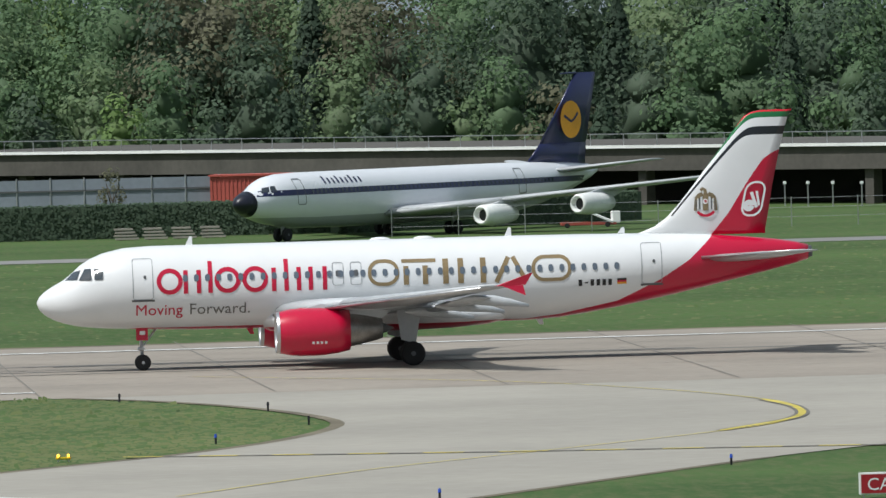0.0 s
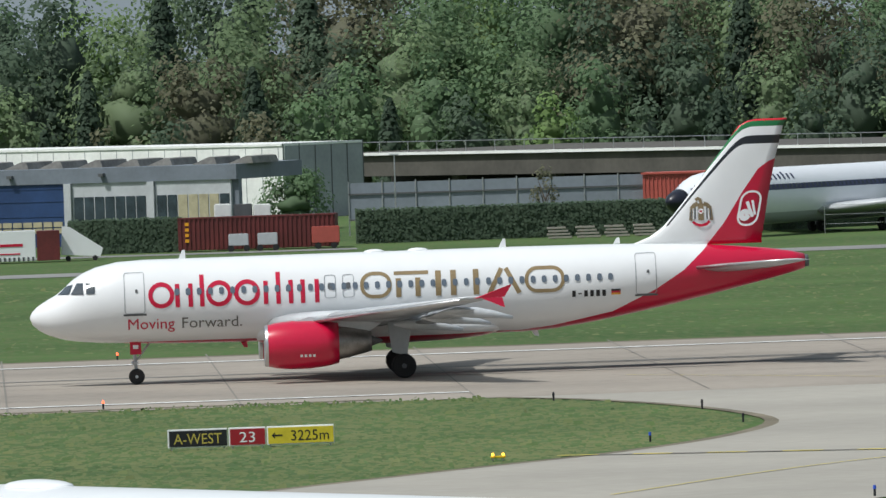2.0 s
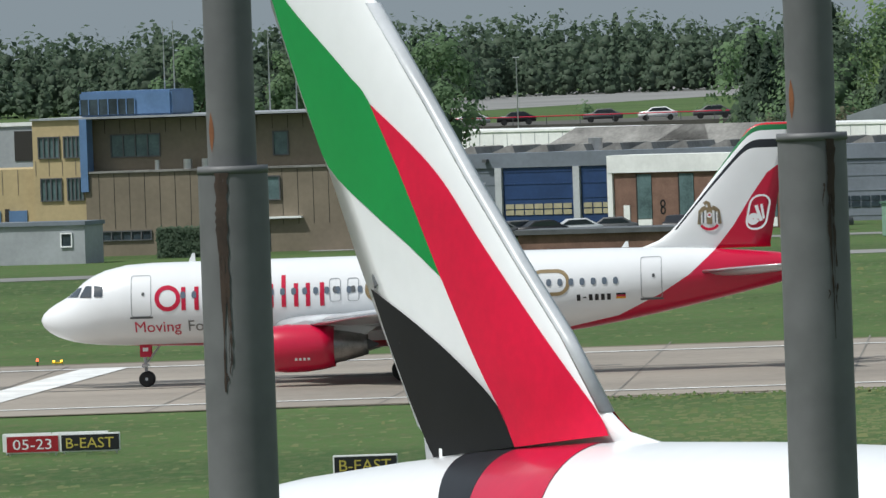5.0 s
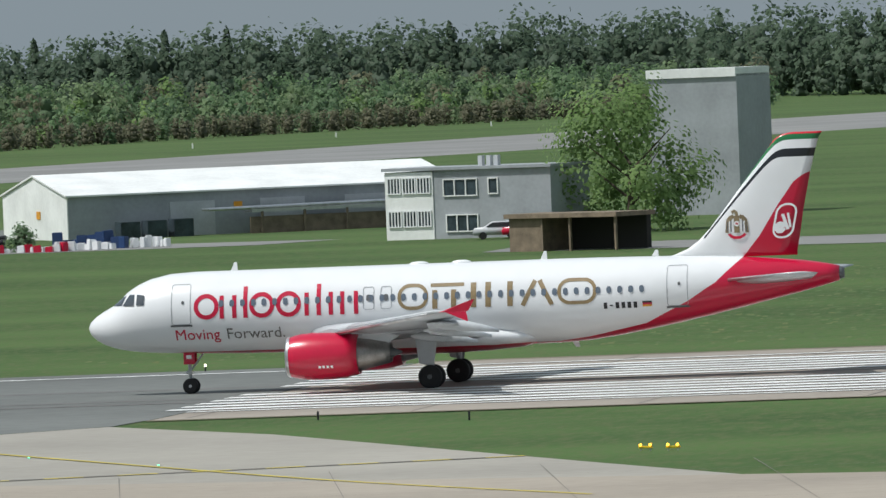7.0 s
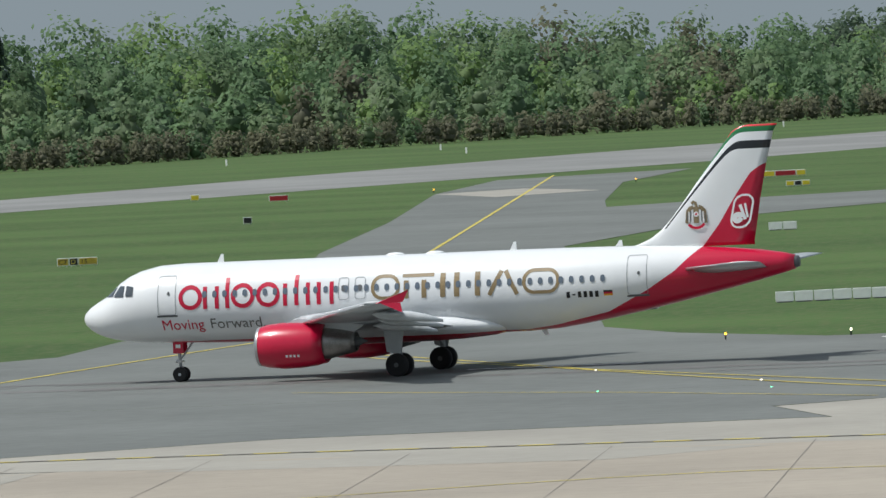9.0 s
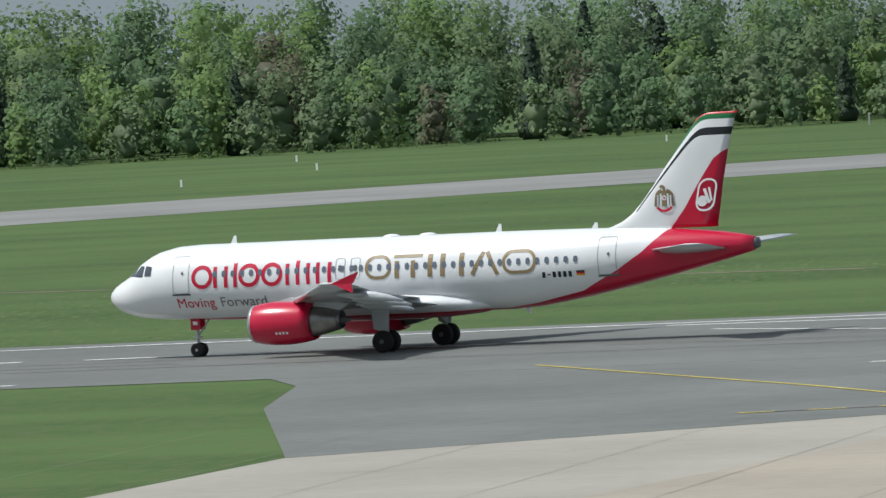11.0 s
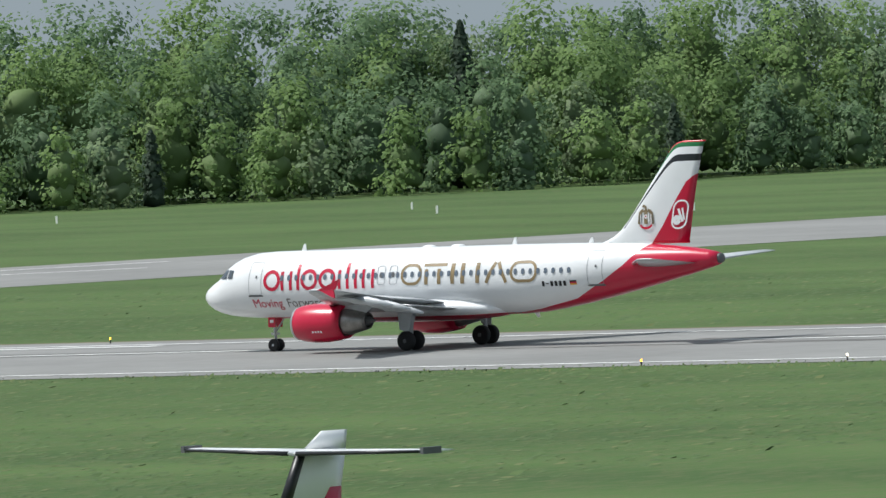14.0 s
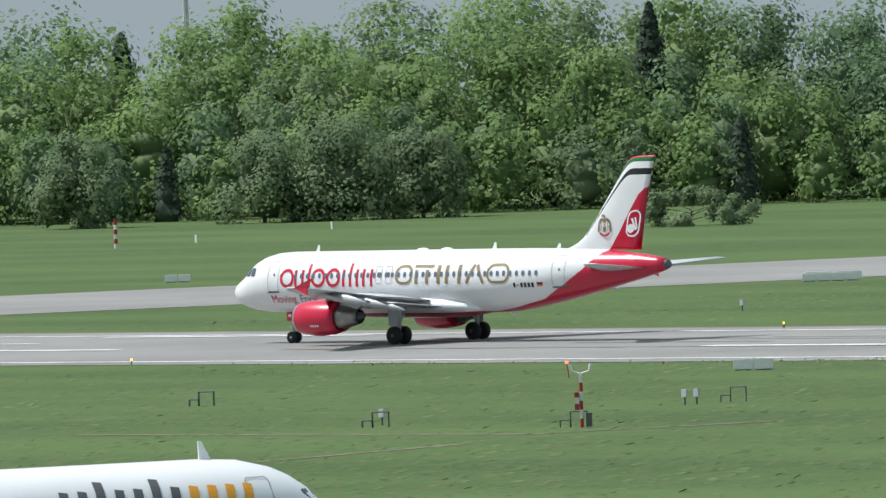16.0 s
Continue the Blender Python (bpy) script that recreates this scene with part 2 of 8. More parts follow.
paved("service_road", [(-60, 775), (25, 762), (25, 757), (-60, 767)], ASPHALT_PALE, "grey yard in front of the halls")
paved("service_road", [(-205, 838), (-170, 838), (-165, 850), (-195, 862), (-212, 858)], ASPHALT_PALE, "grey yard beside the storage shed")
paved("service_road", [(-140, 778), (-100, 760), (-100, 790), (-140, 800)], ASPHALT_PALE, "grey yard by the timber shed")
# worn soil verge along the far side of the runway
SOIL = mat("bare_verge", (0.17, 0.145, 0.10), 0.95, noise_scale=0.2, dark=0.6, light=1.2, fine=2.0)
bm = bmesh.new()
strip(bm, [(420, 529), (-97, 521)], 2.2, 0.02)
strip(bm, [(16, 454), (-97, 451)], 1.0, 0.05)
strip(bm, [(-330, 509), (-900, 507)], 1.5, 0.02)
strip(bm, [(-347, 358.5), (-318, 359.5), (-314, 373)], 0.9, 0.02)
strip(bm, [(-311, 333), (-313.6, 350)], 0.7, 0.02)
strip(bm, [(-357, 648), (-330, 632), (-240, 600)], 1.6, 0.02)
strip(bm, ISLE, 0.6, 0.036)
strip(bm, arc([(30.2, 349.5), (42, 371.5), (48.9, 382), (75, 402)], 6), 0.9, 0.02)
structure("verge", bm, SOIL, "thin worn soil strip at the pavement edge", "verge")

# painted lines
bm = bmesh.new()
strip(bm, [(420, 514), (-97, 513.2), (-130, 512)], 0.9, 0.06)
strip(bm, [(-183, 510), (-330, 502), (-500, 500.5), (-900, 498)], 0.9, 0.06)
strip(bm, [(20, 459.5), (-97, 460.2)], 0.8, 0.06)
strip(bm, [(-228, 453.5), (-330, 454.5), (-500, 452.5), (-900, 450)], 0.9, 0.06)
strip(bm, [(-50.7, 514), (-52.9, 463)], 2.4, 0.062)
for k in range(14):
    y = 463 + 3.45 * k
    if 6 <= k <= 7:
        continue
    strip(bm, [(-59.5, y), (-98.5, y)], 1.75, 0.062)
for x in (-112, -136, -216, -244, -306, -362, -418, -474, -530):
    strip(bm, [(x, 486.5), (x - 9 if x > -140 else x - 24, 486.2)], 0.9, 0.062)
for x, ln in ((-380.5, 24), (-455, 24)):
    for y in (474.3, 498.5):
        strip(bm, [(x, y), (x - ln, y - 0.2)], 1.5, 0.062)
strip(bm, [(-515.0, 823.3), (-492.9, 816.3)], 0.9, 0.06)
strip(bm, [(-542.5, 688.8), (-534.7, 699.5)], 0.9, 0.06)
strip(bm, [(-560, 690), (-548, 720)], 1.0, 0.06)
strip(bm, [(-177.5, 443.2), (-159.5, 445)], 0.8, 0.06)
strip(bm, [(-208, 497), (-190, 484.4)], 0.45, 0.06)
strip(bm, [(-214, 505), (-198, 503)], 0.7, 0.06)
structure("runway_marking", bm, LINE_WHITE, "worn white runway paint", "marking")
bm = bmesh.new()
hold = [(20.3, 389.6), (34.7, 384.4), (49, 380.8), (75, 376)]
strip(bm, hold, 0.5, 0.06, 1.6, 1.4)
strip(bm, arc([(20.4, 356.4), (28.2, 372.3), (36.1, 384.4), (45.0, 398.4), (48.6, 408), (49.9, 418), (49.6, 428), (46.4, 443), (40.2, 458.3), (28, 474)]), 0.13, 0.06)
strip(bm, arc([(44.5, 397.8), (48.6, 408), (49.9, 418), (49.6, 427)]), 0.32, 0.062)
strip(bm, arc([(-62, 365.4), (-75, 383.3), (-92, 411.3), (-106.9, 436.1), (-119.9, 454.1), (-139.3, 483.4), (-163.5, 521), (-182.5, 575.5), (-214, 702), (-260, 880), (-320, 1111)]), 0.30, 0.06)
strip(bm, [(-147.2, 463.6), (-126, 448.3), (-110.5, 433.8)], 0.2, 0.06)
strip(bm, arc([(-75, 360), (-100, 366), (-126, 348), (-140, 368), (-156.4, 398.4), (-168, 415), (-178.1, 427.8), (-200, 455)]), 0.28, 0.06)
strip(bm, arc([(-156.4, 398.4), (-161.4, 408.5), (-166, 430), (-170.6, 472.1), (-172.5, 500), (-175, 560)]), 0.32, 0.061)
strip(bm, [(-173, 543.3), (-163.4, 522.1), (-136.6, 479.9), (-110, 445)], 0.26, 0.06)
strip(bm, [(-70.6, 400.4), (-90.5, 392.5), (-126.1, 396.6), (-147.5, 397.4), (-163.3, 392.3)], 0.55, 0.058, 1.6, 1.4)
structure("taxi_marking", bm, LINE_YELLOW, "yellow taxi guide lines", "marking")
bm = bmesh.new()
strip(bm, hold, 0.5, 0.055)
strip(bm, [(-70.6, 400.4), (-90.5, 392.5), (-126.1, 396.6), (-147.5, 397.4), (-163.3, 392.3)], 0.55, 0.054)
strip(bm, arc([(44.5, 397.8), (48.6, 408), (49.9, 418), (49.6, 427)]), 0.62, 0.057)
structure("taxi_marking", bm, mat("faded_dark_marking", (0.16, 0.15, 0.13), 0.8, noise_scale=0.3), "dark dashes between the yellow ones", "marking")
# slab joints of the concrete
bm = bmesh.new()
rng = random.Random(4)
for k in range(22):
    x = 125 - 10.5 * k
    if x > -97:
        strip(bm, [(x, 453), (x + rng.uniform(-0.6, 0.6), 526 if x > -50 else 519)], 0.09, 0.05)
for y in (467.5, 475, 482.5, 490, 497.5, 505):
    strip(bm, [(300, y), (-97, y - 0.2)], 0.12, 0.05)
for k in range(16):
    strip(bm, [(-30 - 8.5 * k, 255), (-60 - 8.5 * k, 392)], 0.035, 0.052)
for k in range(9):
    strip(bm, [(-25, 290 + 12 * k), (-150 - 3 * k, 280 + 12 * k)], 0.05, 0.052)
structure("slab_joint", bm, JOINT, "dark joints between concrete slabs", "joint")
bm = bmesh.new()
for k in range(26):
    x, y = rng.uniform(-95, 110), rng.uniform(482, 494)
    strip(bm, [(x, y), (x + rng.uniform(15, 60), y + rng.uniform(-0.3, 0.3))], rng.uniform(0.3, 1.0), 0.045 + 0.0001 * k)
for k in range(30):
    x, y = rng.uniform(-700, -110), rng.uniform(470, 492)
    strip(bm, [(x, y), (x + rng.uniform(15, 70), y + rng.uniform(-0.3, 0.3))], rng.uniform(0.4, 1.6), 0.045 + 0.0001 * k)
structure("tyre_mark", bm, mat("rubber_stain", (0.15, 0.145, 0.14), 0.9, noise_scale=0.4, dark=0.8), "dark rubber streaks of landing wheels", "stain")
for z, pts in ((0.046, [(-120, 392), (-103, 388), (-108, 380), (-128, 383)]), (0.0465, [(-146, 377), (-139, 350), (-128, 350), (-133, 385)]),
               (0.047, [(-132, 391), (-120, 389), (-124, 384), (-136, 387)]), (0.046, [(-306, 1017), (-290, 985), (-283, 1000), (-300, 1030)])):
    bm = bmesh.new()
    poly(bm, pts, z)
    structure("slab_patch", bm, APRON, "pale renewed slab in the pavement", "pavement")

# ---- the taxiing airliner: nose at the origin, tail towards +x, port side towards -y ----
NOSE_RUN = [
    (0.0, 21.32), (0.5, 17.02), (1.0, 12.07), (1.5, 6.42), (2.0, 0.16), (2.5, -6.77), (3.0, -14.31), (3.5, -22.52), (4.0, -31.38),
    (4.5, -40.85), (5.0, -50.94), (7.5, -121.57), (8.0, -135.39), (8.5, -149.84), (9.0, -164.78), (9.5, -180.34), (10.0, -196.58),
    (12.5, -305.48), (13.0, -325.29), (13.5, -345.67), (14.0, -366.41), (14.5, -387.74), (15.0, -409.33), (15.5, -431.45), (16.0, -454.30)]
RUN_Y = 485.14

# stations: x, top, bottom, half width
FUS = [(0.0, 3.42, 3.30, 0.05), (0.12, 3.66, 3.02, 0.34), (0.4, 3.92, 2.76, 0.62), (0.8, 4.17, 2.53, 0.89), (1.3, 4.44, 2.35, 1.13), (1.7, 4.76, 2.25, 1.30),
       (2.1, 5.13, 2.18, 1.45), (2.6, 5.43, 2.12, 1.60), (3.2, 5.68, 2.07, 1.73), (4.2, 5.90, 2.02, 1.87), (5.5, 5.97, 1.96, 1.95), (7.5, 5.97, 1.90, 1.975),
       (10, 5.97, 1.87, 1.975), (14, 5.97, 1.86, 1.975), (18, 5.97, 1.86, 1.975), (21, 5.97, 1.86, 1.975), (23.5, 5.97, 1.88, 1.975), (25.1, 5.96, 1.97, 1.96),
       (26.5, 5.95, 2.16, 1.90), (28.0, 5.93, 2.40, 1.80), (29.5, 5.90, 2.68, 1.66), (31, 5.85, 2.98, 1.46), (32.6, 5.76, 3.32, 1.22), (34.2, 5.63, 3.68, 0.94),
       (35.6, 5.48, 4.00, 0.68), (36.7, 5.30, 4.28, 0.48), (37.3, 5.16, 4.45, 0.36)]


def station(x, table=FUS):
    for a, b in zip(table, table[1:]):
        if x <= b[0]:
            t = max(0.0, (x - a[0]) / (b[0] - a[0]))
            return tuple(p + (q - p) * t for p, q in zip(a[1:], b[1:]))
    return table[-1][1:]


def skin(x, z, table=FUS):
    """Half width of the hull at a station and height."""
    top, bot, w = station(x, table)
    c, r = (top + bot) / 2, (top - bot) / 2
    return w * math.sqrt(max(0.0, 1 - ((z - c) / r) ** 2))


def hull(table, n=40, sub=3):
    bm = bmesh.new()
    rings = []
    xs = []
    for a, b in zip(table, table[1:]):
        k = sub if b[0] - a[0] > 1.2 else 1
        xs += [a[0] + (b[0] - a[0]) * i / k for i in range(k)]
    xs.append(table[-1][0])
    for x in xs:
        top, bot, w = station(x, table)
        c, r = (top + bot) / 2, (top - bot) / 2
        rings.append([(x, w * math.sin(2 * math.pi * i / n), c + r * math.cos(2 * math.pi * i / n)) for i in range(n)])
    return loft(bm, rings)


def foil(bm, root, tip, t0, t1, n=9, vertical=False):
    """A surface between two chords; each is (leading x, trailing x, span place, height)."""
    def ring(c, th):
        le, te, s, h = c
        up, dn = [], []
        for i in range(n + 1):
            u = (i / n) ** 1.5
            y = th * (te - le) * (2.97 * math.sqrt(u) - 1.26 * u - 3.516 * u * u + 2.843 * u ** 3 - 1.036 * u ** 4) * 0.5
            up.append((le + (te - le) * u, y))
            if 0 < i < n:
                dn.append((le + (te - le) * u, -y))
        pts = up + dn[::-1]
        return [(x, o, s) if vertical else (x, s, h + o) for x, o in pts]
    return loft(bm, [ring(root, t0), ring(tip, t1)])


def decal(bm, quads, side=-1, off=0.02, table=FUS):
    for q in quads:
        bm.faces.new([bm.verts.new((x, side * (skin(x, z, table) + off), z)) for x, z in q])


def ribbon(pts, w):
    """Quads of a stroke of width w along points in side view."""
    P = [Vector(p) for p in pts]
    out = []
    nrm = []
    for i in range(len(P)):
        a, b = P[max(0, i - 1)], P[min(len(P) - 1, i + 1)]
        d = (b - a).normalized()
        nrm.append(Vector((-d.y, d.x)) * w / 2)
    for i in range(len(P) - 1):
        a, b = P[i], P[i + 1]
        out.append([tuple(a - nrm[i]), tuple(b - nrm[i + 1]), tuple(b + nrm[i + 1]), tuple(a + nrm[i])])
    return out


def line(a, b, n=6):
    return [(a[0] + (b[0] - a[0]) * i / n, a[1] + (b[1] - a[1]) * i / n) for i in range(n + 1)]


def ring_pts(cx, cz, rx, rz, a0=0, a1=360, n=28):
    return [(cx + rx * math.cos(radians(a0 + (a1 - a0) * i / n)), cz + rz * math.sin(radians(a0 + (a1 - a0) * i / n))) for i in range(n + 1)]


def round_box(cx, cz, w, h, r, n=4):
    out = []
    for sx, sz, a in ((1, 1, 0), (-1, 1, 90), (-1, -1, 180), (1, -1, 270)):
        out += [(cx + sx * (w / 2 - r) + r * math.cos(radians(a + 90 * i / n)), cz + sz * (h / 2 - r) + r * math.sin(radians(a + 90 * i / n))) for i in range(n + 1)]
    return out


def round_loop(cx, cz, w, h, r):
    o = round_box(cx, cz, w, h, r, 6)
    o.append(o[0])
    dense = []
    for a, b in zip(o, o[1:]):
        dense += line(a, b, 3)[:-1]
    return dense + dense[:1]


def livery(name, low, high, rows, rough=0.28):
    """Two paints parted by a line in side view: high above it, low beneath. Rows: x, height of the line."""
    m = bpy.data.materials.new(name)
    m.use_nodes = True
    t = m.node_tree
    p = t.nodes["Principled BSDF"]
    p.inputs["Roughness"].default_value = rough
    p.inputs["Coat Weight"].default_value = 0.3
    co = t.nodes.new("ShaderNodeTexCoord")
    sp = t.nodes.new("ShaderNodeSeparateXYZ")
    t.links.new(co.outputs["Object"], sp.inputs[0])
    mr = t.nodes.new("ShaderNodeMapRange")
    mr.inputs["From Min"].default_value, mr.inputs["From Max"].default_value = rows[0][0], rows[-1][0]
    t.links.new(sp.outputs["X"], mr.inputs["Value"])
    r = t.nodes.new("ShaderNodeValToRGB")
    span = rows[-1][0] - rows[0][0]
    while len(r.color_ramp.elements) < len(rows):
        r.color_ramp.elements.new(0.5)
    for e, (x, z) in zip(r.color_ramp.elements, rows):
        e.position = (x - rows[0][0]) / span
        e.color = (z / 12, z / 12, z / 12, 1)
    t.links.new(mr.outputs[0], r.inputs[0])
    ml = t.nodes.new("ShaderNodeMath")
    ml.operation = "MULTIPLY"
    ml.inputs[1].default_value = 12
    t.links.new(r.outputs[0], ml.inputs[0])
    gt = t.nodes.new("ShaderNodeMath")
    gt.operation = "GREATER_THAN"
    t.links.new(sp.outputs["Z"], gt.inputs[0])
    t.links.new(ml.outputs[0], gt.inputs[1])
    mx = t.nodes.new("ShaderNodeMixRGB")
    mx.inputs[1].default_value, mx.inputs[2].default_value = (*low, 1), (*high, 1)
    t.links.new(gt.outputs[0], mx.inputs[0])
    n = t.nodes.new("ShaderNodeTexNoise")
    n.inputs["Scale"].default_value, n.inputs["Detail"].default_value = 0.9, 6
    t.links.new(co.outputs["Object"], n.inputs["Vector"])
    grime = t.nodes.new("ShaderNodeMixRGB")
    grime.blend_type = "MULTIPLY"
    grime.inputs[0].default_value = 0.10
    t.links.new(mx.outputs[0], grime.inputs[1])
    t.links.new(n.outputs[0], grime.inputs[2])
    t.links.new(grime.outputs[0], p.inputs["Base Color"])
    return m


SWOOP = [(0, 1.90), (5, 2.06), (23.5, 1.98), (25.1, 2.16), (27.9, 2.72), (30.0, 3.72), (31.4, 4.60), (32.55, 5.65), (33.5, 6.8), (34.4, 8.2), (35.2, 9.3), (35.7, 9.65), (36.2, 9.83), (37.4, 9.95)]
HULL_PAINT = livery("white_over_red_hull", (0.55, 0.004, 0.042), (0.81, 0.82, 0.83), SWOOP)


def wheel(name, parent, at, r, w):
    bm = bmesh.new()
    prof = [(0.45 * r, -w * 0.42), (0.8 * r, -w * 0.5), (0.95 * r, -w * 0.42), (r, -w * 0.25), (r, w * 0.25), (0.95 * r, w * 0.42), (0.8 * r, w * 0.5), (0.45 * r, w * 0.42)]
    n = 24
    loft(bm, [[(p * math.cos(2 * math.pi * i / n), y, p * math.sin(2 * math.pi * i / n)) for i in range(n)] for p, y in prof])
    ob = part(name, bm, TYRE, parent, "black rubber tyre", True, Matrix.Translation(at))
    bm = bmesh.new()
    rod(bm, (0, -w * 0.40, 0), (0, w * 0.40, 0), r * 0.5, n=20)
    rod(bm, (0, -w * 0.55, 0), (0, w * 0.55, 0), r * 0.2, n=12)
    part("rim", bm, WINGGREY if r < 0.4 else DARKGREY, ob, "pale metal wheel rim")
    return ob


def strokes_part(name, strokes, material, parent, label="", side=-1, off=0.02, table=FUS):
    bm = bmesh.new()
    for pts, w in strokes:
        decal(bm, ribbon(pts, w), side, off, table)
    return part(name, bm, material, parent, label)


def build_airliner():
    plane = new("airliner")
    tagged(plane, "white and red twin-engine passenger jet with a red swept tail", "airliner")
    fus = part("fuselage", hull(FUS), HULL_PAINT, plane, "white tube with a red belly sweeping up to the tail", True)
    # exhaust of the auxiliary unit at the very tail
    bm = bmesh.new()
    rod(bm, (37.2, 0, 4.81), (37.5, 0, 4.83), 0.33, 0.27, 18)
    part("tail_cone", bm, DARKGREY, plane, "dark grey tail cone", True)
    # belly fairing
    FAIR = [(10.2, 2.6, 2.2, 0.3), (11.2, 2.95, 1.72, 1.6), (12.5, 3.1, 1.60, 2.08), (15, 3.25, 1.56, 2.2), (18, 3.25, 1.56, 2.2), (20, 3.1, 1.62, 2.1), (21.6, 2.8, 1.75, 1.75), (22.8, 2.45, 2.0, 0.7)]
    part("belly_fairing", hull(FAIR, 28), livery("white_over_red_fairing", (0.52, 0.006, 0.032), (0.80, 0.81, 0.82), [(0, 1.93), (20.5, 1.93), (22.8, 2.0), (37, 2.0)]), plane, "smooth wing root fairing", True)
    # fin with rounded dorsal fillet
    bm = bmesh.new()
    prof = [(28.6, 35.27, 5.75, 0.03), (29.3, 35.27, 5.98, 0.05), (29.9, 35.32, 6.22, 0.065), (30.45, 35.40, 6.6, 0.08), (31.0, 35.5, 7.15, 0.09), (31.7, 35.65, 8.0, 0.095), (33.1, 36.05, 9.8, 0.095), (34.35, 36.5, 11.4, 0.09), (34.75, 36.66, 11.62, 0.06), (35.2, 36.68, 11.70, 0.03)]
    rings = []
    for le, te, z, th in prof:
        b2 = bmesh.new()
        foil(b2, (le, te, z, 0), (le, te, z + 0.01, 0), th, th, 9, True)
        b2.verts.ensure_lookup_table()
        rings.append([tuple(v.co) for v in b2.verts[:len(b2.verts) // 2]])
        b2.free()
    loft(bm, rings)
    part("fin", bm, fin_paint(), plane, "white fin with red swoop and red green black tip stripes", True)
    for s in (-1, 1):
        # main wing in two panels, with leading slats, flaps and fairings
        bm = bmesh.new()
        foil(bm, (11.3, 18.9, s * 1.7, 2.72), (14.05, 18.85, s * 6.4, 3.12), 0.14, 0.12)
        foil(bm, (14.05, 18.85, s * 6.4, 3.12), (20.05, 21.75, s * 16.9, 4.05), 0.12, 0.10)
        wing = part("wing", bm, WINGGREY, plane, "pale grey swept wing", True)
        bm = bmesh.new()
        loft(bm, [[(20.6, s * 16.9, 4.02), (22.0, s * 16.88, 4.05), (22.35, s * 16.95, 4.62), (22.3, s * 17.0, 4.62)][::1],
                  [(20.7, s * 16.98, 4.02), (22.0, s * 16.98, 4.05), (22.35, s * 17.05, 4.62), (22.3, s * 17.06, 4.62)]])
        loft(bm, [[(20.9, s * 16.9, 4.03), (21.9, s * 16.88, 4.04), (22.0, s * 16.95, 3.58), (21.95, s * 16.98, 3.58)],
                  [(20.9, s * 16.98, 4.03), (21.9, s * 16.98, 4.04), (22.0, s * 17.03, 3.58), (21.95, s * 17.05, 3.58)]])
        part("wingtip_fence", bm, RED, wing, "small red arrow-shaped wingtip fence")
        for k, (ya, xa, xb, za) in enumerate(((2.3, 18.3, 20.15, 2.35), (6.6, 18.2, 19.95, 2.70))):
            yb = (6.3, 13.4)[k]
            ca = (xa, xb, s * ya, za)
            cb = ((18.3, 20.0, s * yb, 2.72) if k == 0 else (19.35, 20.8, s * yb, 3.40))
            bm = bmesh.new()
            foil(bm, ca, cb, 0.12, 0.12)
            part("flap", bm, WINGGREY, wing, "lowered trailing flap", True)
        bm = bmesh.new()
        foil(bm, (11.15, 12.1, s * 2.2, 2.55), (19.85, 20.4, s * 16.6, 3.93), 0.25, 0.25)
        part("slat", bm, METAL, wing, "bare metal leading edge slat", True)
        for yy, xx, zz in ((6.3, 17.2, 2.62), (9.2, 18.4, 2.95), (12.2, 19.3, 3.28)):
            bm = bmesh.new()
            FA = [(0, zz + 0.05, zz - 0.02, 0.05), (0.6, zz + 0.22, zz - 0.22, 0.17), (1.6, zz + 0.2, zz - 0.32, 0.2), (2.4, zz + 0.02, zz - 0.36, 0.15), (3.3, zz - 0.28, zz - 0.42, 0.03)]
            loft(bm, [[(xx + a, s * yy + w * math.sin(2 * math.pi * i / 12), (t + b) / 2 + (t - b) / 2 * math.cos(2 * math.pi * i / 12)) for i in range(12)] for a, t, b, w in FA])
            part("flap_fairing", bm, WINGGREY, wing, "pointed flap track fairing", True)
        # tailplane
        bm = bmesh.new()
        foil(bm, (31.9, 36.0, s * 0.6, 4.60), (35.75, 37.15, s * 6.2, 5.02), 0.10, 0.09)
        tp = part("tailplane", bm, WINGGREY, plane, "pale grey horizontal tailplane", True)
        bm = bmesh.new()
        foil(bm, (31.75, 32.1, s * 1.0, 4.66), (35.68, 35.85, s * 6.15, 5.01), 0.5, 0.5)
        part("leading_edge", bm, METAL, tp, "polished leading edge", True)
        # engine
        ey, ez = s * 5.75, 1.80
        n = 36

        def rev(bm, prof, cy=ey, cz=ez, n=n):
            loft(bm, [[(x, cy + r * math.sin(2 * math.pi * i / n), cz + dz + r * math.cos(2 * math.pi * i / n)) for i in range(n)] for x, r, dz in prof], cap=False)
            return bm
        eng = part("engine", rev(bmesh.new(), [(11.22, 0.98, 0), (11.6, 1.08, 0), (12.3, 1.15, 0), (13.2, 1.14, 0), (14.0, 1.07, 0.02), (14.58, 0.96, 0.04), (14.56, 0.86, 0.04), (14.2, 0.84, 0.04)]), RED, plane, "glossy red engine nacelle", True)
        part("intake_lip", rev(bmesh.new(), [(11.6, 0.84, 0), (11.25, 0.86, 0), (11.08, 0.90, 0), (11.05, 0.94, 0), (11.10, 0.98, 0), (11.23, 1.0, 0)]), METAL, eng, "polished metal intake lip", True)
        bm = bmesh.new()
        rod(bm, (11.9, ey, ez), (11.95, ey, ez), 0.86, n=30)
        rod(bm, (11.5, ey, ez), (11.9, ey, ez), 0.02, 0.28, n=16)
        part("fan", bm, DARKGREY, eng, "dark fan face", True)
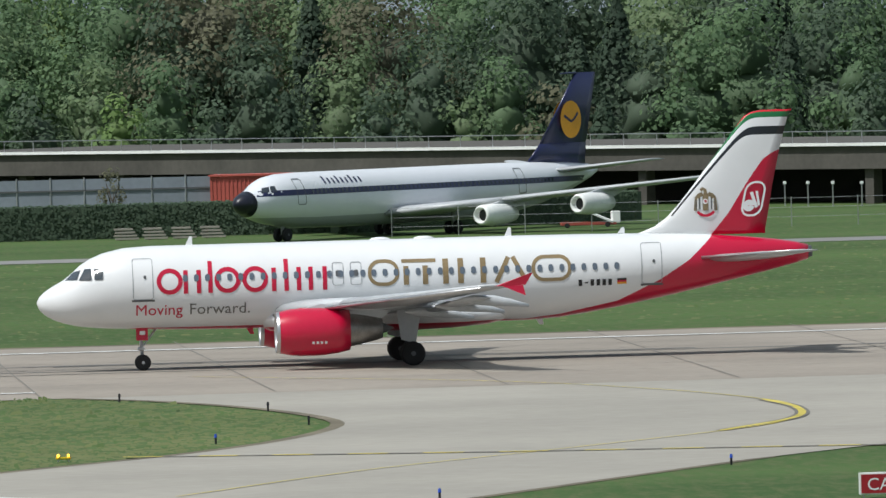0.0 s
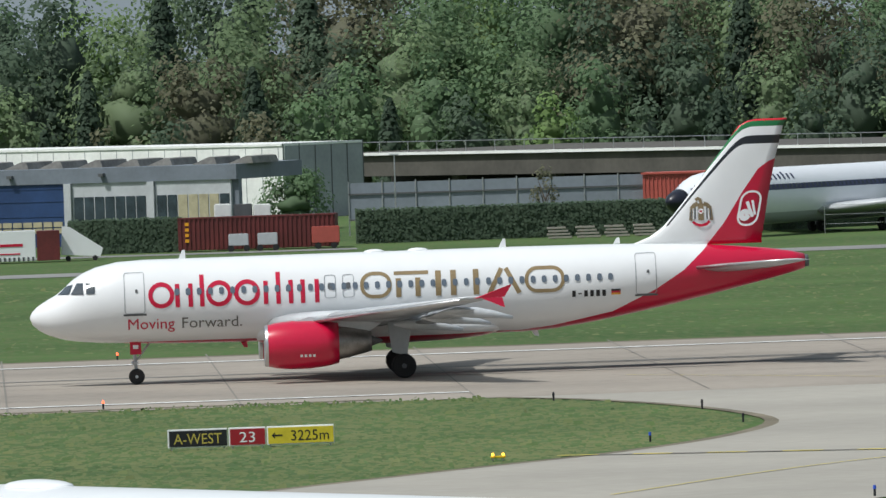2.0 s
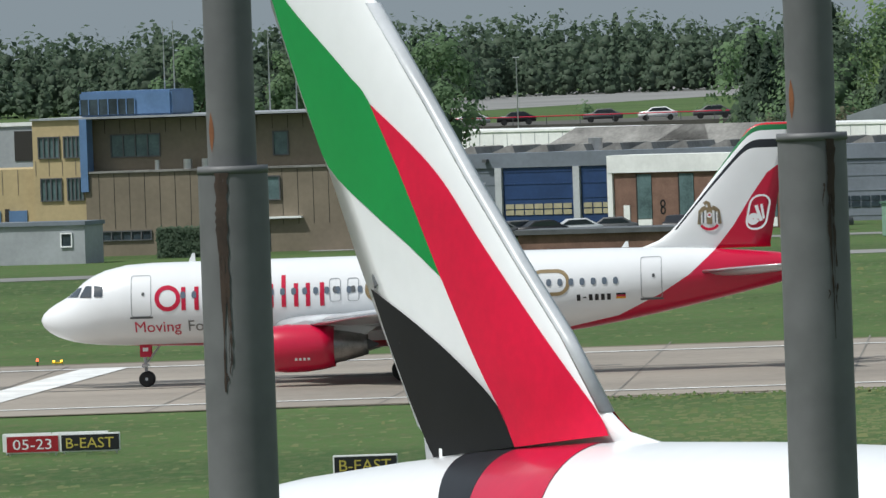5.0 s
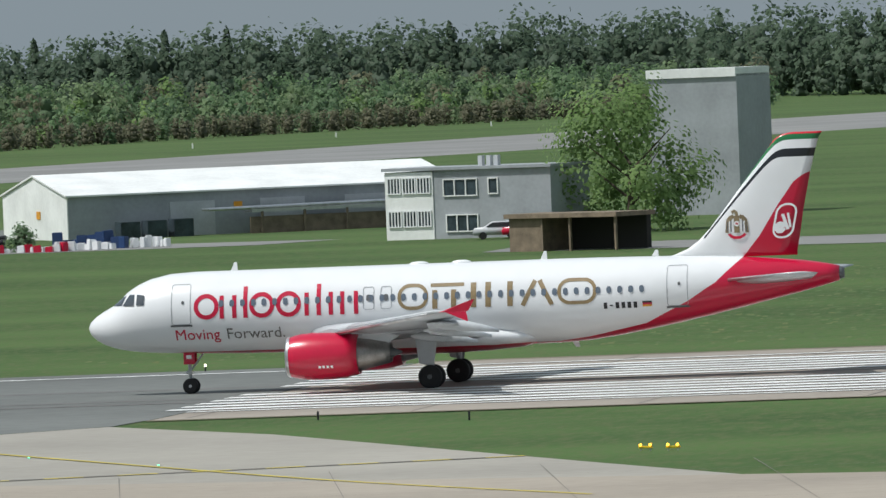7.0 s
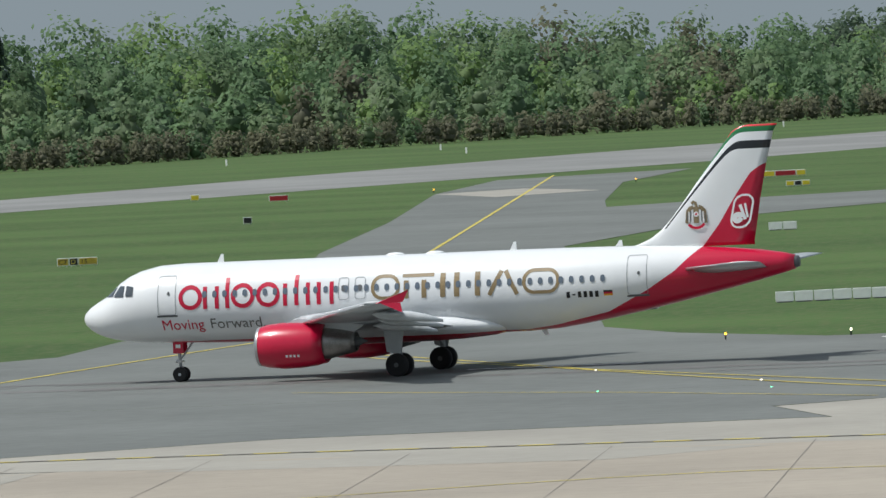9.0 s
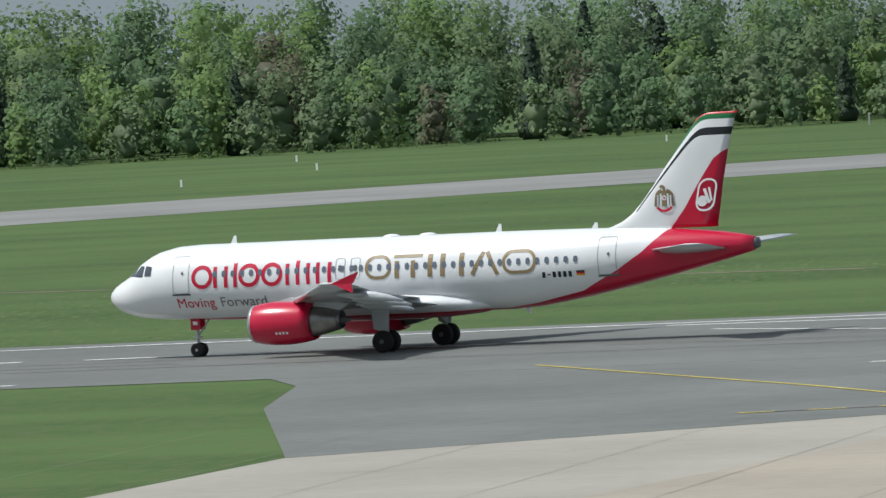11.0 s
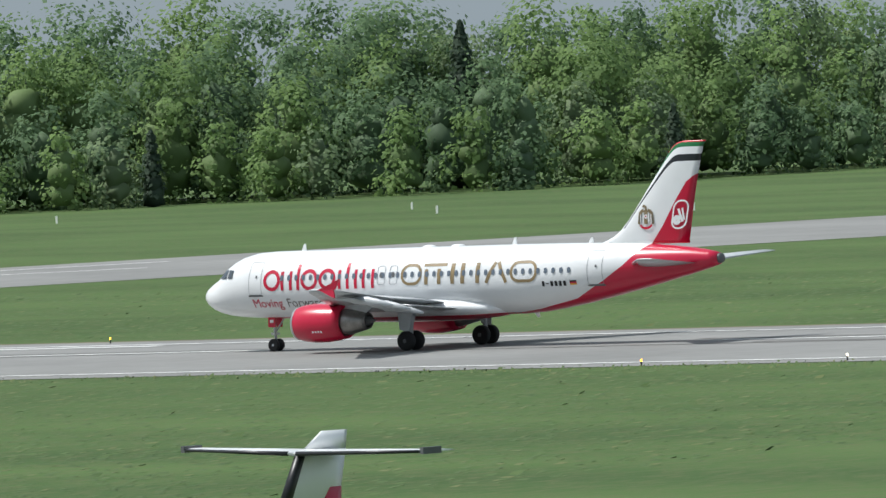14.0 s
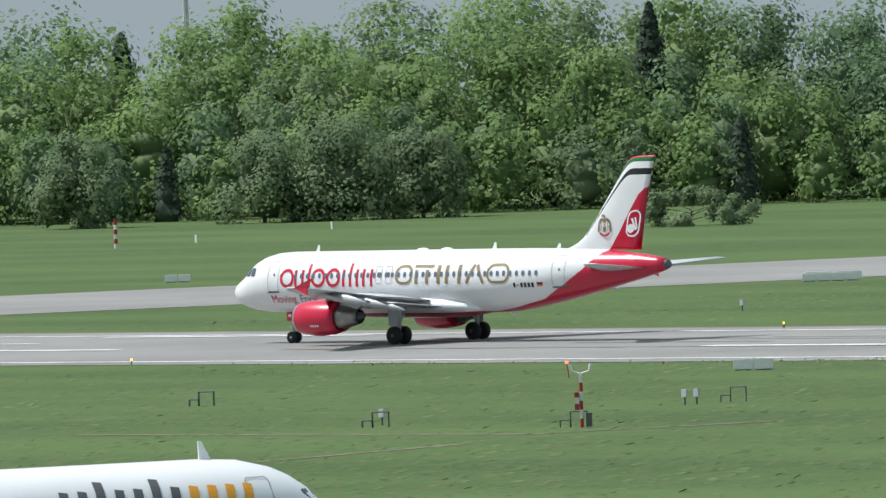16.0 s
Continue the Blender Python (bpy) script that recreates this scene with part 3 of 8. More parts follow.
        part("core_cowl", rev(bmesh.new(), [(14.2, 0.80, 0.04), (14.6, 0.80, 0.04), (15.1, 0.72, 0.06), (15.9, 0.55, 0.08), (16.15, 0.47, 0.08), (16.12, 0.42, 0.08), (15.8, 0.40, 0.08)]), EXHAUST, eng, "bare metal exhaust sleeve", True)
        part("exhaust_plug", rev(bmesh.new(), [(15.6, 0.33, 0.08), (16.1, 0.28, 0.08), (16.5, 0.12, 0.08), (16.7, 0.01, 0.08)]), DARKGREY, eng, "dark exhaust plug", True)
        bm = bmesh.new()
        loft(bm, [[(12.2, ey - 0.2, ez + 1.05), (15.9, ey - 0.2, ez + 0.45), (16.6, ey - 0.1, ez + 0.9), (13.2, ey - 0.15, ez + 1.32)],
                  [(12.2, ey + 0.2, ez + 1.05), (15.9, ey + 0.2, ez + 0.45), (16.6, ey + 0.1, ez + 0.9), (13.2, ey + 0.15, ez + 1.32)]])
        part("pylon", bm, WINGGREY, eng, "pale grey engine pylon")
        for k in range(4):
            bm = bmesh.new()
            xx = 12.72 + 0.2 * k
            a = math.radians(112)
            loft(bm, [[(xx, ey + s * 1.155 * math.sin(a + q), ez + 1.155 * math.cos(a + q)) for q in (0, 0.12)], [(xx + 0.12, ey + s * 1.155 * math.sin(a + q), ez + 1.155 * math.cos(a + q)) for q in (0, 0.12)]], cap=False, closed=False)
            part("placard", bm, WHITE, eng, "tiny pale stencil bar")
        # main gear
        gear = new("main_gear")
        gear.parent = plane
        gear.location = (17.72, s * 3.8, 0)
        bm = bmesh.new()
        rod(bm, (0, 0, 0.58), (0, -s * 0.15, 2.9), 0.13, 0.17, 14)
        rod(bm, (0, -0.5, 0.58), (0, 0.5, 0.58), 0.09, n=12)
        rod(bm, (0.05, 0, 1.2), (-0.5, -s * 1.4, 2.6), 0.07, n=8)
        part("strut", bm, WINGGREY, gear, "grey landing gear leg", True)
        bm = bmesh.new()
        loft(bm, [[(-0.55, s * 0.33, 1.25), (0.15, s * 0.33, 1.05), (0.45, s * 0.2, 2.75), (-0.75, s * 0.2, 2.75)], [(-0.55, s * 0.37, 1.25), (0.15, s * 0.37, 1.05), (0.45, s * 0.24, 2.75), (-0.75, s * 0.24, 2.75)]])
        part("gear_door", bm, WINGGREY, gear, "pale grey leg door")
        for o in (-0.46, 0.46):
            wheel("wheel", gear, (0, o, 0.58), 0.58, 0.42)
    # nose gear
    gear = new("nose_gear")
    gear.parent = plane
    gear.location = (5.02, 0, 0)
    bm = bmesh.new()
    rod(bm, (0, 0, 0.38), (-0.12, 0, 2.3), 0.075, 0.1, 12)
    rod(bm, (0, -0.3, 0.38), (0, 0.3, 0.38), 0.06, n=10)
    rod(bm, (0.05, 0, 1.2), (0.75, 0, 2.1), 0.05, n=8)
    part("strut", bm, WINGGREY, gear, "slim grey gear leg", True)
    for o in (-0.34, 0.34):
        part("gear_door", box(bmesh.new(), -0.28, 0.25, o - 0.02, o + 0.02, 1.45, 2.1), RED, gear, "small red gear door")
    bm = bmesh.new()
    box(bm, -0.14, 0.12, -0.372, -0.362, 1.72, 1.9)
    part("marking", bm, WHITE, gear)
    bm = bmesh.new()
    for o in (-0.14, 0.14):
        bmesh.ops.create_uvsphere(bm, u_segments=10, v_segments=6, radius=0.09, matrix=Matrix.Translation((-0.16, o, 1.05)))
    box(bm, -0.12, 0.1, -0.25, 0.25, 0.98, 1.1)
    part("taxi_light", bm, METAL, gear, "paired taxi lamps")
    for o in (-0.25, 0.25):
        wheel("wheel", gear, (0, o, 0.38), 0.38, 0.24)
    # cockpit glazing
    for s in (-1, 1):
        for q in ([(1.36, 4.43), (1.90, 4.46), (2.10, 4.92), (1.78, 4.83)], [(1.98, 4.44), (2.58, 4.44), (2.58, 4.98), (2.28, 4.97)], [(2.72, 4.46), (3.12, 4.46), (3.14, 4.93), (2.72, 4.98)]):
            bm = bmesh.new()
            A, B, C, D = [Vector(p) for p in q]
            mesh_of = [[(A.lerp(B, i / 5)).lerp(D.lerp(C, i / 5), j / 5) for j in range(6)] for i in range(6)]
            dots = [[bm.verts.new((p.x, s * (skin(p.x, p.y) + 0.05), p.y)) for p in row] for row in mesh_of]
            for r0, r1 in zip(dots, dots[1:]):
                for j in range(5):
                    bm.faces.new((r0[j], r1[j], r1[j + 1], r0[j + 1]))
            part("cockpit_window", bm, COCKPIT_GLASS, plane, "dark cockpit pane")
        # cabin windows
        for k in range(43):
            x = 7.05 + 0.533 * k
            if x > 28.1:
                continue
            bm = bmesh.new()
            pts = round_box(x, 4.42, 0.23, 0.34, 0.1, 3)
            bm.faces.new([bm.verts.new((a, s * (skin(a, b) + 0.03), b)) for a, b in pts])
            part("cabin_window", bm, WINDOW_BLUE, plane)
        # doors and exits: thin seam frames
        for cx, cz, w, h, nm in ((5.02, 4.42, 0.95, 1.95, "door"), (29.55, 4.5, 0.98, 1.95, "door"), (14.38, 4.42, 0.52, 1.08, "exit"), (15.25, 4.42, 0.52, 1.08, "exit")):
            bm = bmesh.new()
            o = round_box(cx, cz, w, h, 0.12, 4)
            o.append(o[0])
            dense = []
            for a, b in zip(o, o[1:]):
                dense += line(a, b, 5)[:-1]
            dense.append(dense[0])
            decal(bm, ribbon(dense, 0.03), s, 0.018)
            d = part(nm, bm, SEAM, plane, "outline of a closed cabin door")
            bm = bmesh.new()
            if nm == "door":
                bm.faces.new([bm.verts.new((a, s * (skin(a, b) + 0.025), b)) for a, b in round_box(cx + 0.1, cz + 0.1, 0.13, 0.17, 0.06)])
                sill = bmesh.new()
                decal(sill, ribbon(line((cx - 0.55, cz - h / 2 - 0.06), (cx + 0.55, cz - h / 2 - 0.06), 4), 0.09), s, 0.03)
                part("door_sill", sill, DARKGREY, d, "dark scuff strip")
            else:
                bm.faces.new([bm.verts.new((a, s * (skin(a, b) + 0.03), b)) for a, b in round_box(cx, cz + 0.02, 0.22, 0.32, 0.1)])
            part("door_window", bm, DARKGREY, d)
        brand_shapes(plane, s)
    # blade aerials on the spine and under the belly
    for x, h in ((7.2, 0.42), (22.6, 0.42), (28.1, 0.28)):
        bm = bmesh.new()
        loft(bm, [[(x, -0.03, 5.94), (x + 0.35, -0.03, 5.94), (x + 0.35, 0.03, 5.94), (x, 0.03, 5.94)], [(x + 0.2, -0.015, 5.95 + h), (x + 0.33, -0.015, 5.95 + h), (x + 0.33, 0.015, 5.95 + h), (x + 0.2, 0.015, 5.95 + h)]])
        part("aerial", bm, WHITE, plane, "small white blade aerial")
    for x in (16.6, 18.7):
        bm = bmesh.new()
        bmesh.ops.create_uvsphere(bm, u_segments=16, v_segments=8, radius=1, matrix=Matrix.Translation((x, 0, 5.96)) @ Matrix.Diagonal((0.5, 0.25, 0.13, 1)))
        part("antenna_dome", bm, WHITE, plane, "low white antenna dome", True)
    for x, z in ((10.0, 1.6), (24.0, 1.65)):
        bm = bmesh.new()
        loft(bm, [[(x, -0.03, 1.95), (x + 0.35, -0.03, 1.95), (x + 0.35, 0.03, 1.95), (x, 0.03, 1.95)], [(x + 0.22, -0.02, z), (x + 0.4, -0.02, z), (x + 0.4, 0.02, z), (x + 0.22, 0.02, z)]])
        part("belly_aerial", bm, RED if x < 20 else WHITE, plane)
    return plane


def fin_paint():
    """White fin; red below the swoop; stripes that bend from the tip down the leading edge."""
    m = livery("fin_stripes", (0.55, 0.004, 0.042), (0.81, 0.82, 0.83), SWOOP)
    t = m.node_tree
    p = t.nodes["Principled BSDF"]
    base = p.inputs["Base Color"].links[0].from_socket
    co = [n for n in t.nodes if n.type == "SEPXYZ"][0]

    def math_node(op, a, b=None, c=None):
        n = t.nodes.new("ShaderNodeMath")
        n.operation = op
        for i, v in enumerate((a, b, c)):
            if v is None:
                continue
            if isinstance(v, (int, float)):
                n.inputs[i].default_value = v
            else:
                t.links.new(v, n.inputs[i])
        return n.outputs[0]
    q = math_node("SUBTRACT", 11.7, co.outputs["Z"])
    le = math_node("MULTIPLY_ADD", q, -0.785, 34.55)
    d = math_node("MULTIPLY", math_node("SUBTRACT", co.outputs["X"], le), 0.62)
    far = math_node("MULTIPLY", math_node("MULTIPLY_ADD", q, 0.02, d), math_node("MULTIPLY_ADD", q, 0.85, 1.7))
    bend = t.nodes.new("ShaderNodeMath")
    bend.operation = "SMOOTH_MIN"
    t.links.new(q, bend.inputs[0])
    t.links.new(far, bend.inputs[1])
    bend.inputs[2].default_value = 0.9
    s = bend.outputs[0]
    r = t.nodes.new("ShaderNodeValToRGB")
    r.color_ramp.interpolation = "CONSTANT"
    stops = [(0.0, (0.60, 0.012, 0.028, 1)), (0.085, (0.012, 0.16, 0.05, 1)), (0.19, (0.8, 0.8, 0.82, 1)), (0.36, (0.012, 0.014, 0.02, 1)), (0.52, (0, 0, 0, 0))]
    while len(r.color_ramp.elements) < len(stops):
        r.color_ramp.elements.new(0.5)
    for e, (a, col) in zip(r.color_ramp.elements, stops):
        e.position, e.color = a, col
    t.links.new(math_node("MULTIPLY", math_node("ADD", s, 0.12), 0.4), r.inputs[0])
    mx = t.nodes.new("ShaderNodeMixRGB")
    fade = math_node("LESS_THAN", q, 5.0)
    t.links.new(math_node("MULTIPLY", r.outputs["Alpha"], fade), mx.inputs[0])
    t.links.new(base, mx.inputs[1])
    t.links.new(r.outputs[0], mx.inputs[2])
    t.links.new(mx.outputs[0], p.inputs["Base Color"])
    return m


def brand_shapes(plane, s):
    """The carriers' marks as plain rings and bars in their colours, the slogan in writing."""
    w = 0.21
    zc, r = 4.28, 0.52
    red = [(ring_pts(6.85, zc, r, r), w), (line((7.62, 3.68), (7.62, 4.80)), w), (line((8.25, 3.68), (8.25, 4.80)), w),
           (line((8.80, 3.68), (8.80, 5.2)), w), (ring_pts(9.62, zc, r, r), w), (ring_pts(10.95, zc, r, r), w),
           (line((11.85, 3.68), (11.85, 4.80)), w), (line((12.45, 3.68), (12.45, 5.2)), w), (line((13.05, 3.68), (13.05, 4.80)), w),
           (line((13.62, 3.68), (13.62, 4.80)), w), (line((14.3, 3.68), (14.3, 4.80)), w)]
    gold = [(round_loop(17.25, 4.41, 1.3, 1.1, 0.5), 0.17), (line((18.1, 4.94), (19.7, 4.94)), 0.17), (line((18.3, 4.7), (18.3, 3.8)), 0.25), (line((19.2, 4.7), (19.2, 3.8)), 0.25),
            (line((20.15, 5.0), (20.15, 3.8)), 0.27), (line((20.85, 5.0), (20.85, 3.8)), 0.27), (line((21.9, 5.0), (21.9, 3.8)), 0.27),
            (line((22.5, 3.8), (23.1, 5.0)), 0.22), (line((23.3, 5.0), (23.9, 3.8)), 0.22), (round_loop(25.1, 4.41, 1.7, 1.1, 0.5), 0.17)]
    red = [([(x - 0.55, z) for x, z in p], k) for p, k in red]
    gold = [([(1.0316 * x - 1.22, z) for x, z in p], k) for p, k in gold]
    if s == 1:
        red = [([(21.3 - x, z) for x, z in p], k) for p, k in red]
        gold = [([(42.6 - x, z) for x, z in p], k) for p, k in gold]
    for st in red:
        strokes_part("carrier_mark", [st], RED, plane, "plain red painted shape", s, 0.016)
    for st in gold:
        strokes_part("partner_mark", [st], GOLD, plane, "plain gold painted shape", s, 0.017)
    for body, x0, m in (("Moving", 4.62, RED), ("Forward.", 7.2, SLATE_TEXT)):
        vs, fs = text_mesh(body, 0.78)
        bm = bmesh.new()
        wid = max(v[0] for v in vs)
        k = (2.28 if body == "Moving" else 2.92) / wid
        x1 = x0 if s == -1 else {4.62: 7.85, 7.2: 4.62}[x0]
        place = []
        for v in vs:
            x, z = x1 + (v[0] if s == -1 else wid - v[0]) * k, 2.68 + v[1] * 0.95
            place.append(bm.verts.new((x, s * (skin(x, z) + 0.03), z)))
        for f in fs:
            bm.faces.new([place[i] for i in f])
        part("slogan", bm, m, plane, "painted slogan writing")
    # registration as plain bars, flag of three bars
    for k in range(6):
        bm = bmesh.new()
        decal(bm, ribbon(line((26.05 + 0.29 * k, 3.50 if k != 1 else 3.62), (26.05 + 0.29 * k, 3.80 if k != 1 else 3.68), 2), 0.17), s, 0.02)
        part("registration_bar", bm, BLACK, plane, "small dark bar")
    for k, mt in enumerate((BLACK, RED, YOLK)):
        bm = bmesh.new()
        decal(bm, ribbon(line((27.85, 3.77 - 0.09 * k), (28.3, 3.77 - 0.09 * k), 2), 0.09), s, 0.02)
        part("flag_stripe", bm, mt, plane)
    # roundel and crest on the fin
    def fin_y(x, z):
        u = max(0.0, min(1.0, (z - 7.0) / 4.6))
        le, te = 31.0 + 3.5 * u, 35.5 + 1.1 * u
        c = max(0.02, min(0.98, (x - le) / (te - le)))
        return 0.093 * (te - le) * (2.97 * math.sqrt(c) - 1.26 * c - 3.516 * c * c + 2.843 * c ** 3 - 1.036 * c ** 4) * 0.5 + 0.03

    def fin_decal(name, strokes, m, label=""):
        bm = bmesh.new()
        for pts, wd in strokes:
            for q in ribbon(pts, wd):
                bm.faces.new([bm.verts.new((x, s * fin_y(x, z), z)) for x, z in q])
        part(name, bm, m, plane, label)
    slant = lambda pts: [(x + (z - 7.4) * 0.22, z) for x, z in pts]
    o = round_box(34.72, 7.42, 0.95, 1.6, 0.42, 6)
    fin_decal("roundel", [(slant(o + o[:1]), 0.1), (slant(ring_pts(34.55, 7.1, 0.16, 0.16, n=12)), 0.26), (slant(line((34.55, 7.75), (34.95, 7.0))), 0.16), (slant(line((34.8, 7.8), (35.05, 7.1))), 0.12)], WHITE, "white outlined roundel")
    for sx in (-1, 1):
        fin_decal("crest_wing", [([(32.38 + sx * 0.14, 7.72), (32.38 + sx * 0.30, 7.66), (32.38 + sx * 0.46, 7.48)], 0.20), (line((32.38 + sx * 0.44, 7.5), (32.38 + sx * 0.50, 6.92)), 0.16)], BRONZE, "bronze crest wing")
        for k in range(4):
            fin_decal("crest_feather", [(line((32.38 + sx * (0.20 + 0.085 * k), 7.58 - 0.04 * k), (32.38 + sx * (0.20 + 0.09 * k), 6.98)), 0.05)], DARKGREY if k % 2 else WHITE)
    fin_decal("crest_body", [([(32.38, 7.74), (32.38, 7.4), (32.38, 6.92)], 0.26)], BRONZE, "bronze crest body")
    fin_decal("crest_head", [([(32.40, 7.7), (32.36, 7.92), (32.26, 7.98), (32.14, 7.9)], 0.15)], BRONZE)
    fin_decal("crest_shield", [(ring_pts(32.38, 7.36, 0.09, 0.09, n=12), 0.08)], WHITE)
    fin_decal("crest_shield", [(ring_pts(32.38, 7.36, 0.05, 0.05, n=10), 0.06)], RED)
    fin_decal("crest_scroll", [(ring_pts(32.38, 7.02, 0.44, 0.34, 205, 335, 10), 0.13)], RED)


airliner = build_airliner()

# ---- woods ----
TINTS = [("mid_leaves", (0.122, 0.195, 0.106), (0.220, 0.330, 0.170)), ("fresh_leaves", (0.158, 0.250, 0.094), (0.290, 0.410, 0.156)),
         ("dark_needles", (0.052, 0.084, 0.058), (0.100, 0.148, 0.096)), ("grey_leaves", (0.148, 0.215, 0.120), (0.272, 0.360, 0.188)),
         ("brown_twigs", (0.145, 0.148, 0.098), (0.255, 0.252, 0.160)), ("far_conifers", (0.092, 0.138, 0.092), (0.150, 0.205, 0.135))]
LEAF = [leaf_mat(n, d, l) for n, d, l in TINTS]
# inner copies halve the leaf colour to paint the shade inside crowns
LEAF += [leaf_mat("inner_shade_" + n, [0.50 * c for c in d], [0.50 * c for c in l], 0.0) for n, d, l in TINTS]
BARK = mat("bark", (0.09, 0.07, 0.05), 0.9, noise_scale=2.0, dark=0.5, bump=0.4)
rs = np.random.RandomState(7)


def leaves(points, normals, size):
    """Four-cornered leaf clumps at points, facing roughly along normals."""
    n = len(points)
    nrm = normals + rs.normal(0, 0.34, (n, 3))
    nrm /= np.linalg.norm(nrm, axis=1)[:, None] + 1e-9
    a = np.cross(nrm, rs.normal(0, 1, (n, 3)))
    a /= np.linalg.norm(a, axis=1)[:, None] + 1e-9
    b = np.cross(nrm, a)
    s = np.reshape(size * np.ones(n), (n, 1)) * rs.uniform(0.6, 1.25, (n, 1))
    k = rs.uniform(0.55, 1.1, (n, 4, 1))
    v = np.stack([points + s * a * k[:, 0], points + s * b * k[:, 1], points - s * a * k[:, 2], points - s * b * k[:, 3]], 1).reshape(-1, 3)
    soft = normals / (np.linalg.norm(normals, axis=1)[:, None] + 1e-9) + 0.35 * nrm
    return np.concatenate([v, np.repeat(soft / np.linalg.norm(soft, axis=1)[:, None], 4, 0)], 1)


def unit_ball():
    bm = bmesh.new()
    bmesh.ops.create_icosphere(bm, subdivisions=2, radius=1.0)
    v = np.array([tuple(p.co) for p in bm.verts])
    f = np.array([[p.index for p in q.verts] for q in bm.faces])
    bm.free()
    return v, f


BALL_V, BALL_F = unit_ball()


def masses(centres, radii, squash):
    """Uneven rounded masses that fill the lobes of a crown, later coloured darker as its shade."""
    V, F = [], []
    for c, r in zip(centres, radii):
        v = BALL_V * rs.uniform(0.62, 1.22, (len(BALL_V), 1)) * r * np.array([1, 1, squash]) + c
        v[:, 2] = np.clip(v[:, 2], 0.0, None)
        F.append(BALL_F + len(BALL_V) * len(V))
        V.append(v)
    return np.concatenate(V), np.concatenate(F)


def crown(h, w, kind, size, count):
    """A crown standing on the origin: kind 0 broadleaf of many lobes, 1 conifer, 2 bush down to the ground.
    Gives its leaf corners and the corners and faces of the inner masses."""
    if kind == 1:
        u = rs.uniform(0, 1, count) ** 0.7
        z = h * (0.06 + 0.94 * u)
        tier = 0.75 + 0.35 * ((u * 11) % 1.0)
        r = (1 - u) ** 0.8 * w / 2 * tier * rs.uniform(0.7, 1.05, count) + 0.15
        a = rs.uniform(0, 2 * np.pi, count)
        p = np.stack([r * np.cos(a), r * np.sin(a), z], 1)
        nn = np.stack([np.cos(a), np.sin(a), 0.6 + 0 * a], 1)
        zz = np.array([0.12, 0.30, 0.46, 0.62, 0.76, 0.88])
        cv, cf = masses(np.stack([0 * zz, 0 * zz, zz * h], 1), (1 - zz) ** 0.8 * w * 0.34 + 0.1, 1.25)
        return leaves(p, nn, size), cv, cf
    # many small sprays of leaves set over an egg-shaped body
    k = rs.randint(24, 36)
    u = rs.uniform(0.04 if kind == 2 else 0.10, 0.93, k)
    u[0] = 0.93
    wide = np.sin(np.pi * np.clip(u, 0, 1) ** (0.62 if kind == 2 else 0.8)) ** 0.6
    ca = rs.uniform(0, 2 * np.pi, k)
    cr = wide * w / 2 * rs.uniform(0.50, 0.92, k)
    c = np.stack([cr * np.cos(ca), cr * np.sin(ca), u * h], 1)
    rad = np.minimum(rs.uniform(0.10, 0.19, k) * w, 0.24 * h)
    which = rs.choice(k, count, p=rad ** 2 / (rad ** 2).sum())
    d = rs.normal(0, 1, (count, 3))
    d /= np.linalg.norm(d, axis=1)[:, None]
    d[:, 2] = np.abs(d[:, 2]) * np.where(rs.uniform(0, 1, count) < 0.65, 1, -1)
    p = c[which] + d * (rad[which] * rs.uniform(0.35, 1.25, count))[:, None] * np.array([1, 1, 1.15])
    p[:, 2] = np.clip(p[:, 2], 0.1, None)
    out = np.stack([np.cos(ca), np.sin(ca), 0 * ca], 1)[which]
    body = np.array([[0, 0, 0.24], [0, 0, 0.45], [0, 0, 0.66]]) * h
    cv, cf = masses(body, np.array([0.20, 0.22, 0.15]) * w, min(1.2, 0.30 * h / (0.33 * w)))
    return leaves(p, d + 0.5 * out + np.array([0, 0, 0.45]), size), cv, cf


def quad_object(name, verts, slots, materials, inner=None):
    """One mesh of loose quads; slots gives each quad its material. inner: corners, triangles and slots of the masses within.
    Corners may carry a normal after their place."""
    soft = verts[:, 3:] if verts.shape[1] == 6 else None
    verts = verts[:, :3]
    n = len(verts) // 4
    idx = np.arange(n * 4)
    total = np.full(n, 4)
    if inner is not None:
        cv, cf, cs = inner
        idx = np.concatenate([idx, (cf + n * 4).ravel()])
        total = np.concatenate([total, np.full(len(cf), 3)])
        verts = np.concatenate([verts, cv])
        slots = np.concatenate([slots, cs])
    me = bpy.data.meshes.new(name)
    me.vertices.add(len(verts))
    me.vertices.foreach_set("co", verts.astype(np.float32).ravel())
    me.loops.add(len(idx))
    me.loops.foreach_set("vertex_index", idx.astype(np.int32))
    me.polygons.add(len(total))
    me.polygons.foreach_set("loop_start", (np.cumsum(total) - total).astype(np.int32))
    me.polygons.foreach_set("loop_total", total.astype(np.int32))
    me.polygons.foreach_set("material_index", slots.astype(np.int32))
    me.polygons.foreach_set("use_smooth", np.ones(len(total), dtype=bool))
    for m in materials:
        me.materials.append(m)
    me.update(calc_edges=True)
    if soft is not None:
        if inner is not None:
            flat = np.empty(len(verts) * 3, dtype=np.float32)
            me.vertex_normals.foreach_get("vector", flat)
            soft = np.concatenate([soft, flat.reshape(-1, 3)[n * 4:]])
        at = me.attributes.new("custom_normal", "FLOAT_VECTOR", "POINT")
        at.data.foreach_set("vector", soft.astype(np.float32).ravel())
    return new(name, me)


def ramp(x, rows):
    return float(np.interp(x, [r[0] for r in rows], [r[1] for r in rows]))


